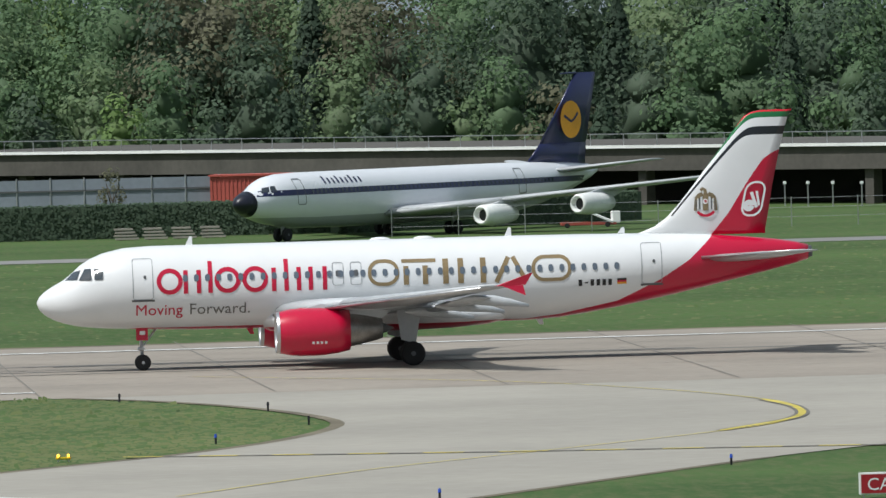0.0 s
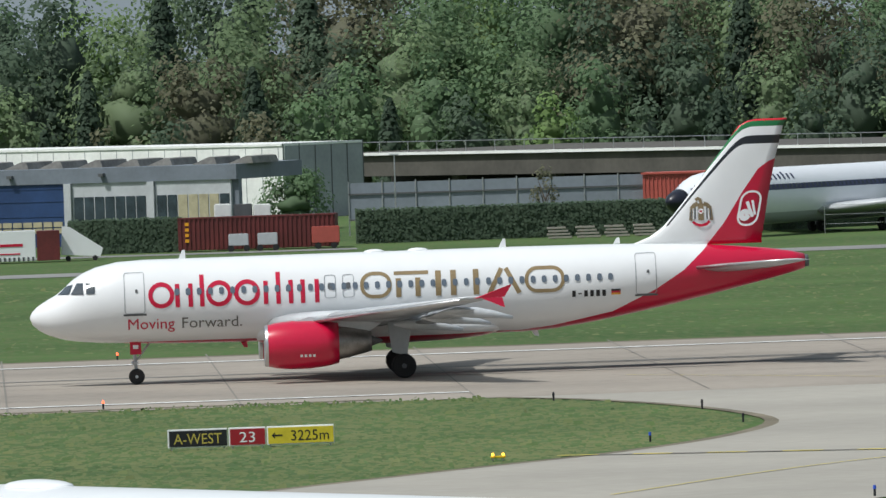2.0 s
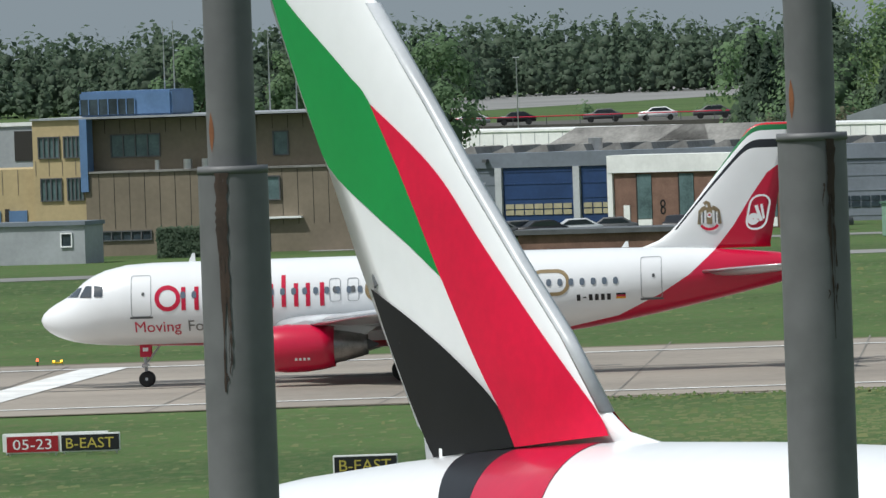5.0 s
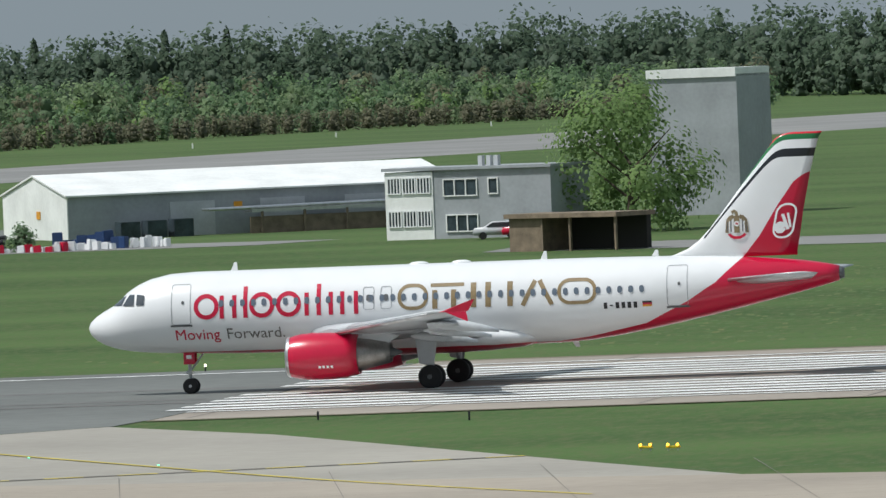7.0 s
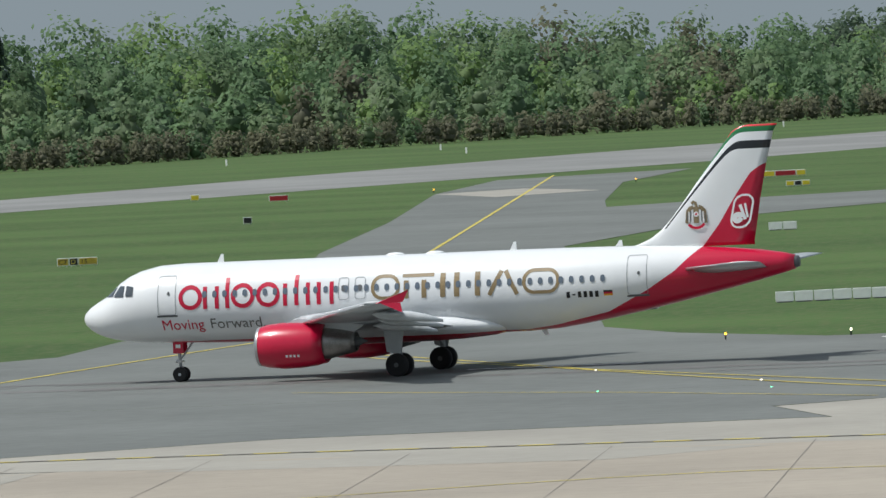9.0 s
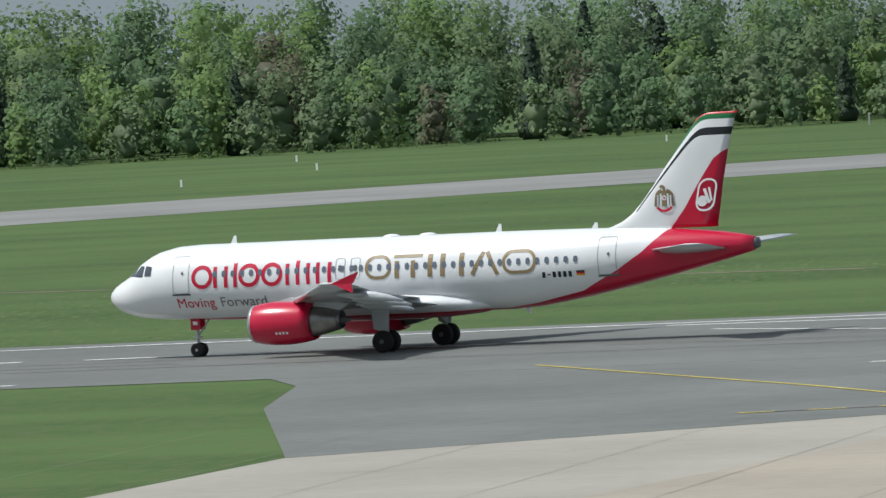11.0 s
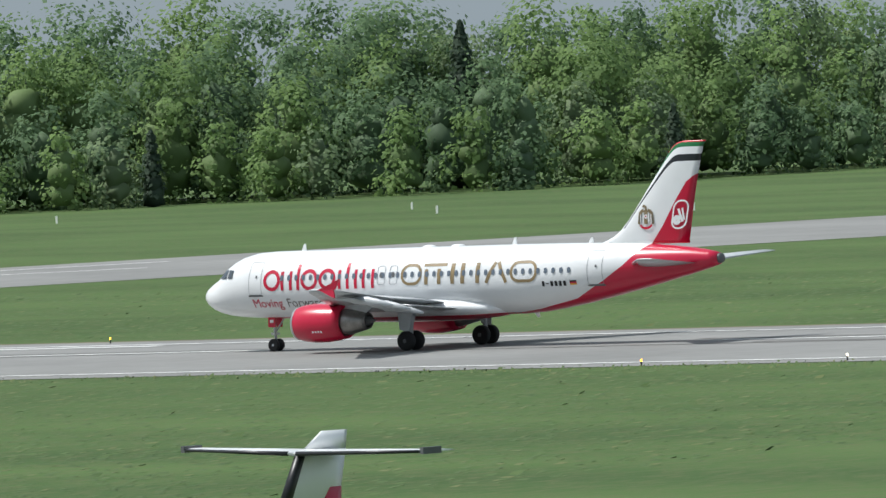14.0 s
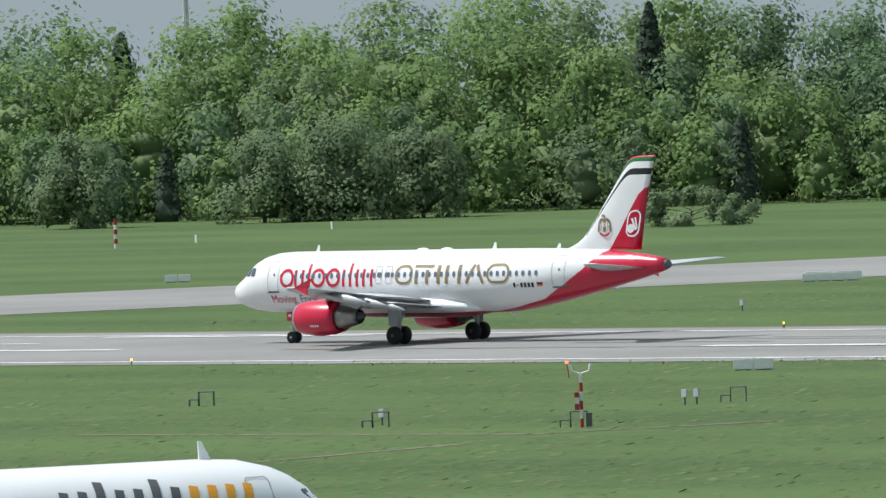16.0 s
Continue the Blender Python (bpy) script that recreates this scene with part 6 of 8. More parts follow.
# field fence before the halls
f, L = place("wire_fence", 60, 756, 130, 752, "thin wire fence on slim posts", "fence")
for k in range(15):
    part("post", rod(bmesh.new(), (k * L / 14, 0, 0), (k * L / 14, 0, 2.2), 0.04, n=6), METAL, f)
for z in (0.7, 1.4, 2.1):
    part("wire", rod(bmesh.new(), (0, 0, z), (L, 0, z), 0.015, n=4), METAL, f)
for x, y, hh, lab in ((29.5, 800, 6.4, "pale slim lamp post by the fence"), (-48.5, 798, 4.2, "pale lamp post by the car park"), (-62, 1090, 13, "tall slim lamp post"), (-38, 1120, 13, "tall slim lamp post")):
    e = new("lamp_post")
    e.location = (x, y, 0)
    tagged(e, lab, "lamp post")
    part("pole", rod(bmesh.new(), (0, 0, 0), (0, 0, hh), 0.09, 0.05, 8), METAL, e)
    block("lamp_head", e, WINGGREY, -0.35, 0.35, -0.12, 0.12, hh, hh + 0.12)

# ---- parked aircraft ----


def jet_base(name, label, m):
    e = new(name)
    e.matrix_basis = m
    tagged(e, label, "airliner")
    return e


def legs(parent, spots, r, hz):
    for x, y in spots:
        g = new("landing_gear")
        g.parent = parent
        g.location = (x, y, 0)
        part("strut", rod(bmesh.new(), (0, 0, r), (0, 0, hz), 0.14, 0.17, 10), WINGGREY, g, "grey gear leg", True)
        for o in (-0.4, 0.4):
            wheel("wheel", g, (0, o, r), r, 0.36)


# old four-engined jet in a museum livery
OLD = [(0.0, 3.0, 2.9, 0.05), (0.15, 3.25, 2.6, 0.35), (0.6, 3.6, 2.25, 0.72), (1.3, 3.85, 1.95, 1.05), (2.0, 4.1, 1.72, 1.3), (2.7, 4.55, 1.52, 1.5), (3.6, 4.86, 1.35, 1.68), (5, 5.05, 1.15, 1.83), (7, 5.1, 0.98, 1.88),
       (12, 5.1, 0.88, 1.88), (30, 5.1, 0.9, 1.88), (34, 5.08, 1.2, 1.8), (38, 5.02, 1.85, 1.5), (42, 4.9, 2.8, 1.0), (44.5, 4.7, 3.6, 0.6), (45.4, 4.5, 4.0, 0.35)]
OLD_GREY = livery("white_over_bare_metal", (0.46, 0.48, 0.52), (0.78, 0.80, 0.84), [(0, 1.9), (8, 1.75), (30, 1.8), (40, 2.9), (46, 4.2)], 0.35)
old = jet_base("old_jet", "retired white jet with navy stripe and four engines", pose(51.4 - 5.6 * math.cos(radians(48.5)), 750.3 - 5.6 * math.sin(radians(48.5)), 0, 0, 0, 48.5))
part("fuselage", hull(OLD, 32), OLD_GREY, old, "white tube with bare metal belly", True)
bm = bmesh.new()
NOSE = [(x - 0.03, t + 0.02, b - 0.02, w + 0.02) for x, t, b, w in OLD[:4]]
part("radome", hull(NOSE, 28), mat("navy_radome", (0.008, 0.009, 0.02), 0.35), old, "glossy black nose cone", True)
for s in (-1, 1):
    bm = bmesh.new()
    decal(bm, ribbon([(1.4 + 0.5 * k, 3.66) for k in range(84)], 0.42), s, 0.02, OLD)
    part("stripe", bm, NAVY, old, "navy window stripe")
    for k in range(60):
        x = 7 + 0.52 * k
        bm = bmesh.new()
        decal(bm, [[(x, 3.56), (x + 0.24, 3.56), (x + 0.24, 3.86), (x, 3.86)]], s, 0.03, OLD)
        part("cabin_window", bm, GLASS, old)
    for q in ([(1.9, 3.72), (2.5, 3.74), (2.7, 4.15), (2.25, 4.08)], [(2.6, 3.74), (3.2, 3.76), (3.2, 4.2), (2.8, 4.18)]):
        bm = bmesh.new()
        decal(bm, [q], s, 0.03, OLD)
        part("cockpit_window", bm, GLASS, old)
    for cx in (5.7, 33.5):
        bm = bmesh.new()
        decal(bm, ribbon(round_loop(cx, 3.7, 0.95, 1.9, 0.15), 0.06), s, 0.03, OLD)
        part("door", bm, DARKGREY, old, "outline of a closed door")
    for k in range(9):
        bm = bmesh.new()
        decal(bm, ribbon(line((9.0 + 0.55 * k, 4.22), (9.0 + 0.55 * k, 4.62 if k % 3 else 4.75), 3), 0.22), s, 0.025, OLD)
        part("carrier_mark", bm, NAVY, old, "plain navy bar")
    bm = bmesh.new()
    foil(bm, (16.2, 25.0, s * 1.5, 1.75), (21.6, 26.6, s * 8.5, 2.55), 0.11, 0.10)
    foil(bm, (21.6, 26.6, s * 8.5, 2.55), (32.2, 35.0, s * 21.6, 4.0), 0.10, 0.09)
    part("wing", bm, WINGGREY, old, "bare grey swept wing", True)
    for ex, ey, ez in ((19.0, 8.4, 1.45), (23.4, 14.2, 2.1)):
        bm = bmesh.new()
        n = 22
        loft(bm, [[(ex + a, s * ey + r * math.sin(2 * math.pi * i / n), ez + r * math.cos(2 * math.pi * i / n)) for i in range(n)] for a, r in ((0.5, 0.45), (0.05, 0.55), (0, 0.62), (0.25, 0.76), (1.5, 0.84), (3.0, 0.78), (4.2, 0.55), (4.15, 0.45))], cap=False)
        eng = part("engine", bm, PANEL_WHITE, old, "pale podded jet engine", True)
        part("fan", rod(bmesh.new(), (ex + 0.5, s * ey, ez), (ex + 0.6, s * ey, ez), 0.5, n=18), BLACK, eng)
        bm = bmesh.new()
        loft(bm, [[(ex + 1, s * ey - 0.12, ez + 0.7), (ex + 4.5, s * ey - 0.12, ez + 0.4), (ex + 6.5, s * ey - 0.1, ez + 1.0), (ex + 3.0, s * ey - 0.1, ez + 1.1)], [(ex + 1, s * ey + 0.12, ez + 0.7), (ex + 4.5, s * ey + 0.12, ez + 0.4), (ex + 6.5, s * ey + 0.1, ez + 1.0), (ex + 3.0, s * ey + 0.1, ez + 1.1)]])
        part("pylon", bm, WINGGREY, eng)
    bm = bmesh.new()
    foil(bm, (38.5, 43.5, s * 0.7, 4.3), (43.0, 45.2, s * 6.9, 5.0), 0.09, 0.08)
    part("tailplane", bm, WINGGREY, old, "grey tailplane", True)
bm = bmesh.new()
foil(bm, (36.2, 44.2, 4.7, 0), (38.3, 44.4, 6.4, 0), 0.05, 0.08, 9, True)
foil(bm, (38.3, 44.4, 6.4, 0), (43.2, 45.9, 11.8, 0), 0.08, 0.08, 9, True)
part("fin", bm, NAVY, old, "navy blue fin", True)
part("fin_probe", rod(bmesh.new(), (41.3, 0, 11.75), (43.3, 0, 11.75), 0.06, 0.1, 8), NAVY, old)
for s in (-1, 1):
    bm = bmesh.new()
    bm.faces.new([bm.verts.new((x, s * 0.36, z)) for x, z in ring_pts(42.0, 8.2, 1.35, 1.45, n=30)[:-1]])
    part("tail_disc", bm, YOLK, old, "yellow disc on the fin")
    bm = bmesh.new()
    for q in ribbon([(41.1, 8.5), (41.6, 8.25), (42.0, 8.05), (42.4, 8.2), (42.9, 8.7)], 0.2):
        bm.faces.new([bm.verts.new((x, s * 0.38, z)) for x, z in q])
    part("disc_mark", bm, NAVY, old, "plain navy stroke")
legs(old, ((5.6, 0), (22.5, -3.3), (22.5, 3.3)), 0.5, 1.9)

def fin_rings(prof, n=12):
    """Chord outlines of an upright fin, one for each (leading x, trailing x, height, thickness)."""
    rings = []
    for le, te, z, th in prof:
        up = []
        for i in range(n + 1):
            u = (i / n) ** 1.5
            up.append((le + (te - le) * u, th * (te - le) * (2.97 * math.sqrt(u) - 1.26 * u - 3.516 * u * u + 2.843 * u ** 3 - 1.036 * u ** 4) * 0.5))
        rings.append([(x, o, z) for x, o in up] + [(x, -o, z) for x, o in up[-2:0:-1]])
    return rings


# wide-body jet at the near stand: local x = 0 where its fin begins
WIDE = [(-46, 8.45, 2.3, 3.1), (-28, 8.45, 2.3, 3.1), (-4, 8.45, 2.4, 3.1), (2, 8.35, 3.2, 2.95), (6, 8.12, 4.1, 2.6), (10, 7.8, 5.0, 2.0), (14, 7.4, 5.7, 1.3), (17, 7.0, 6.1, 0.6), (17.6, 6.8, 6.3, 0.3)]
wide = jet_base("wide_body_jet", "parked white wide-body jet with green white black and red fin", pose(-8.92, 205.23, 0, 0, 0, 124.85))
FRONT = [(-60, 5.0, 4.6, 0.2), (-59.4, 5.8, 3.7, 1.0), (-57.5, 7.0, 2.9, 2.1), (-55, 7.9, 2.5, 2.75), (-51, 8.4, 2.3, 3.08)]
part("fuselage", hull(FRONT + WIDE, 56), WHITE, wide, "glossy white fuselage", True)
bm = bmesh.new()
prof = [(0.6, 9.4, 7.5, 0.02), (0.1, 9.5, 8.38, 0.02), (1.3, 9.75, 8.57, 0.05), (2.0, 10.0, 8.96, 0.075), (3.42, 11.0, 10.51, 0.085), (5.10, 11.95, 12.02, 0.085), (6.98, 12.95, 13.79, 0.085), (8.65, 14.05, 15.47, 0.085), (10.78, 15.25, 17.53, 0.08), (12.0, 15.4, 18.3, 0.06), (12.8, 15.5, 18.5, 0.03)]
loft(bm, fin_rings(prof))
part("fin", bm, WHITE, wide, "tall white swept fin", True)
bm = bmesh.new()
edge = [(1.98, 8.96), (3.40, 10.51), (5.08, 12.02), (6.96, 13.79), (8.63, 15.47), (10.76, 17.53)]
loft(bm, [[(x, 0.0, z), (x + 0.16, 0.17, z), (x + 0.24, 0.17, z), (x + 0.24, -0.17, z), (x + 0.16, -0.17, z)] for x, z in edge])
part("fin_leading_edge", bm, WINGGREY, wide, "bare metal leading edge of the fin", True)


def fin_half(x, z):
    le = float(np.interp(z, [8.38, 8.57, 8.96, 10.51, 12.02, 13.79, 15.47, 17.53, 18.3], [0.1, 1.3, 2.0, 3.42, 5.10, 6.98, 8.65, 10.78, 11.8]))
    te = float(np.interp(z, [8.38, 8.96, 10.51, 12.02, 13.79, 15.47, 17.53, 18.3], [9.5, 10.0, 11.0, 11.95, 12.95, 14.05, 15.25, 15.5]))
    u = max(0.001, min(0.999, (x - le) / (te - le)))
    return 0.085 * (te - le) * (2.97 * math.sqrt(u) - 1.26 * u - 3.516 * u * u + 2.843 * u ** 3 - 1.036 * u ** 4) * 0.5


def flag_patch(name, lower, upper, m, label):
    """A painted field between two edges that run together, laid on both sides of the fin."""
    n = 24
    a, b = arc(lower, 8), arc(upper, 8)
    pick = lambda c, t: c[min(len(c) - 1, int(t * (len(c) - 1)))]
    for s in (-1, 1):
        bm = bmesh.new()
        grid = []
        for i in range(n + 1):
            p, q = pick(a, i / n), pick(b, i / n)
            grid.append([bm.verts.new((p[0] + (q[0] - p[0]) * j / 8, s * (fin_half(p[0] + (q[0] - p[0]) * j / 8, p[1] + (q[1] - p[1]) * j / 8) + 0.03), p[1] + (q[1] - p[1]) * j / 8)) for j in range(9)])
        for g0, g1 in zip(grid, grid[1:]):
            for j in range(8):
                bm.faces.new((g0[j], g1[j], g1[j + 1], g0[j + 1]))
        part(name, bm, m, wide, label, True)


flag_patch("green_field", [(15.3, 18.0), (14.6, 16.64), (13.78, 15.23), (12.98, 14.05), (11.2, 13.16), (9.55, 12.44), (8.1, 11.73)], [(15.0, 18.0), (13.9, 17.3), (12.55, 16.52), (11.7, 16.0), (10.86, 15.42), (9.47, 13.63), (8.1, 11.73)], GREEN, "green swept field on the fin")
flag_patch("red_field", [(10.86, 15.42), (9.47, 13.63), (8.1, 11.73), (6.74, 9.96), (5.9, 9.03), (5.25, 8.2)], [(10.86, 15.40), (9.24, 14.57), (7.92, 13.73), (6.22, 12.25), (3.25, 9.81), (1.65, 8.5)], mat("bright_red_paint", (0.62, 0.003, 0.040), 0.35, spec=0.25, noise_scale=0.5, dark=0.93), "red swept field on the fin")
flag_patch("black_field", [(11.4, 11.46), (10.72, 10.28), (9.88, 8.98), (9.4, 8.3), (9.0, 7.9)], [(11.4, 11.46), (9.3, 10.71), (7.42, 9.89), (5.9, 9.03), (5.3, 8.2)], mat("soft_black_paint", (0.008, 0.008, 0.010), 0.4, spec=0.2, noise_scale=0.5), "black swept field on the fin")
for name, x0, x1, k0, k1, m in (("red_band", 2.05, 5.3, 1.3, 1.6, RED), ("black_band", 5.31, 7.5, 1.6, 2.5, BLACK)):
    for s in (-1, 1):
        bm = bmesh.new()
        g = []
        for i in range(13):
            row = []
            for j in range(13):
                a = radians(2 + 62 * j / 12)
                x = x0 + (x1 - x0) * i / 12 - (k0 + (k1 - k0) * i / 12) * j / 12
                top, bot, w = station(x, FRONT + WIDE)
                c, r = (top + bot) / 2, (top - bot) / 2
                row.append(bm.verts.new((x, s * (w + 0.02) * math.sin(a), c + (r + 0.02) * math.cos(a))))
            g.append(row)
        for r0, r1 in zip(g, g[1:]):
            for j in range(12):
                bm.faces.new((r0[j], r1[j], r1[j + 1], r0[j + 1]))
        part(name, bm, m, wide, "flag band wrapping the hull", True)
part("tail_root", box(bmesh.new(), 7.6, 8.8, -0.12, 0.12, 7.6, 8.2, 0.1), WHITE, wide, "white fairing behind the fin")
for x, h2, ln in ((-9.5, 0.6, 0.55),):
    bm = bmesh.new()
    loft(bm, [[(x, -0.04, 8.4), (x + ln, -0.04, 8.4), (x + ln, 0.04, 8.4), (x, 0.04, 8.4)], [(x + 0.42, -0.02, 8.45 + h2), (x + 0.55, -0.02, 8.45 + h2), (x + 0.55, 0.02, 8.45 + h2), (x + 0.42, 0.02, 8.45 + h2)]])
    part("aerial", bm, WHITE, wide, "white blade aerial")
bm = bmesh.new()
bmesh.ops.create_uvsphere(bm, u_segments=20, v_segments=10, radius=1, matrix=Matrix.Translation((-15.8, 0, 8.43)) @ Matrix.Diagonal((0.95, 0.5, 0.14, 1)))
part("antenna_dome", bm, WHITE, wide, "low white antenna dome", True)
for s in (-1, 1):
    bm = bmesh.new()
    foil(bm, (6.0, 13.0, s * 1.5, 6.5), (12.6, 15.4, s * 10.7, 7.2), 0.09, 0.08)
    part("tailplane", bm, WINGGREY, wide, "grey tailplane", True)
    bm = bmesh.new()
    foil(bm, (-38, -24, s * 2.5, 3.6), (-17, -13.5, s * 32, 6.2), 0.11, 0.09)
    part("wing", bm, WINGGREY, wide, "grey swept wing", True)
for k, (z, x) in enumerate(((11.5, 11.15), (10.3, 10.2), (9.3, 9.4))):
    bm = bmesh.new()
    rod(bm, (x, 0, z), (x + 0.15, 0, z + 0.25), 0.1, 0.06, 8)
    part("hinge_fairing", bm, DARKGREY, wide)
legs(wide, ((-54, 0), (-24, -5.5), (-24, 5.5)), 0.65, 3.0)

# second red-finned jet and its like: share the hull of the first
def plain_jet(name, label, m, hull_m, fin_m):
    e = jet_base(name, label, m)
    part("fuselage", hull(FUS, 32), hull_m, e, "", True)
    bm = bmesh.new()
    loft(bm, fin_rings([(29.9, 35.3, 5.9, 0.06), (31.7, 35.65, 8.0, 0.095), (33.0, 36.07, 9.7, 0.093), (34.3, 36.5, 11.3, 0.09), (34.6, 36.58, 11.52, 0.08), (35.0, 36.63, 11.64, 0.055), (35.5, 36.65, 11.69, 0.02)]))
    part("fin", bm, fin_m, e, "", True)
    bm = bmesh.new()
    foil(bm, (31.62, 32.0, 8.0, 0), (34.28, 34.62, 11.3, 0), 0.6, 0.6, 6, True)
    part("fin_leading_edge", bm, METAL, e, "polished metal leading edge", True)
    for s in (-1, 1):
        bm = bmesh.new()
        foil(bm, (11.3, 18.9, s * 1.7, 2.72), (20.05, 21.75, s * 16.9, 4.05), 0.13, 0.10)
        part("wing", bm, WINGGREY, e, "grey swept wing", True)
        bm = bmesh.new()
        foil(bm, (31.9, 36.0, s * 0.6, 4.62), (35.75, 37.15, s * 6.2, 5.22), 0.10, 0.09)
        part("tailplane", bm, WINGGREY, e, "grey tailplane", True)
    legs(e, ((5, 0), (17.7, -3.8), (17.7, 3.8)), 0.55, 2.3)
    return e


red_jet = plain_jet("parked_jet", "parked jet with an all red fin", pose(-22.8, 113.2, 0, 0, 0, 140), WHITE, RED)
yellow_jet = plain_jet("parked_jet", "parked white jet with grey and yellow bars on its side", pose(-204.4, 223.3, 0, 0, 0, 252), WHITE, WINGGREY)
for k in range(11):
    bm = bmesh.new()
    x = 10.9 - 0.62 * k
    tall = k in (2, 5)
    decal(bm, ribbon(line((x, 4.55), (x - 0.1, 5.5 if tall else 5.25), 5), 0.3), 1, 0.03)
    part("carrier_mark", bm, DARKGREY if k < 7 else YOLK, yellow_jet, "plain painted bar")
for q in ([(1.36, 4.43), (1.90, 4.46), (2.10, 4.92), (1.78, 4.83)], [(1.98, 4.44), (2.58, 4.44), (2.58, 4.98), (2.28, 4.97)]):
    bm = bmesh.new()
    decal(bm, [q], 1, 0.02)
    part("cockpit_window", bm, GLASS, yellow_jet)
bm = bmesh.new()
decal(bm, ribbon(round_loop(4.2, 4.5, 0.85, 1.8, 0.12), 0.03), 1, 0.03)
part("door", bm, SEAM, yellow_jet, "outline of a closed door")
bm = bmesh.new()
loft(bm, [[(5.0, -0.03, 5.92), (5.4, -0.03, 5.94), (5.4, 0.03, 5.94), (5.0, 0.03, 5.92)], [(5.3, -0.015, 6.5), (5.42, -0.015, 6.5), (5.42, 0.015, 6.5), (5.3, 0.015, 6.5)]])
part("aerial", bm, WHITE, yellow_jet, "white blade aerial")

# turboprop with a T tail: local x = 0 at the fin's trailing top
prop = jet_base("turboprop", "parked white turboprop with a T-shaped tail", pose(-142.7, 194.3, 0, 0, 0, 74.5))
PROP = [(-30, 2.6, 2.3, 0.1), (-28.5, 3.2, 1.6, 0.9), (-26, 3.9, 1.2, 1.3), (-10, 3.9, 1.2, 1.35), (-4, 3.9, 2.0, 1.0), (1.0, 3.7, 3.0, 0.3)]
part("fuselage", hull(PROP, 28), WHITE, prop, "slim white fuselage", True)
bm = bmesh.new()
foil(bm, (-4.8, 0.7, 3.7, 0), (-2.2, -0.42, 6.45, 0), 0.08, 0.1, 9, True)
foil(bm, (-2.2, -0.42, 6.45, 0), (-1.45, -0.12, 7.9, 0), 0.1, 0.12, 9, True)
foil(bm, (-1.45, -0.12, 7.9, 0), (-0.85, -0.06, 8.34, 0), 0.12, 0.08, 9, True)
part("fin", bm, WHITE, prop, "white fin", True)
bm = bmesh.new()
foil(bm, (-2.35, -1.95, 6.3, 0), (-1.6, -1.25, 7.9, 0), 0.7, 0.6, 6, True)
part("leading_boot", bm, BLACK, prop, "black de-icing boot", True)
bm = bmesh.new()
foil(bm, (-1.35, -0.35, 6.2, 0), (-0.75, -0.3, 7.0, 0), 0.22, 0.22, 6, True)
part("fin_mark", bm, RED, prop, "red painted patch", True)
bm = bmesh.new()
for s in (-1, 1):
    foil(bm, (-1.75, -0.35, s * 0.05, 7.85), (-1.45, -0.5, s * 4.63, 7.9), 0.12, 0.10)
tp = part("tailplane", bm, WHITE, prop, "white T-tail plane", True)
for s in (-1, 1):
    bm = bmesh.new()
    foil(bm, (-1.82, -1.6, s * 0.2, 7.85), (-1.52, -1.35, s * 4.5, 7.9), 0.5, 0.4)
    part("leading_boot", bm, BLACK, tp, "black de-icing boot", True)
    part("horn_tip", box(bmesh.new(), -1.5, -0.95, s * 4.55, s * 4.68, 7.84, 8.0), DARKGREY, tp)
    bm = bmesh.new()
    foil(bm, (-17.5, -14.5, s * 0.5, 3.9), (-16.8, -15.2, s * 14, 4.1), 0.13, 0.12)
    part("wing", bm, WINGGREY, prop, "high straight wing", True)
legs(prop, ((-26, 0), (-15, -4.4), (-15, 4.4)), 0.45, 2.2)

# ---- posts close to the camera ----
STEEL = mat("weathered_steel", (0.13, 0.132, 0.135), 0.55, 0.0, noise_scale=1.2, dark=0.75, light=1.2, fine=9.0, bump=0.1)
RUST = mat("rust_streak", (0.055, 0.035, 0.025), 0.85, noise_scale=6.0, dark=0.5)
RUST_RED = mat("rust_patch", (0.20, 0.075, 0.03), 0.85, noise_scale=8.0, dark=0.5)


def tube(z0, z1, r0, r1):
    """An upright open-ended tube."""
    bm = bmesh.new()
    bmesh.ops.create_cone(bm, cap_ends=False, segments=40, radius1=r0, radius2=r1, depth=z1 - z0, matrix=Matrix.Translation((0, 0, (z0 + z1) / 2)))
    return bm


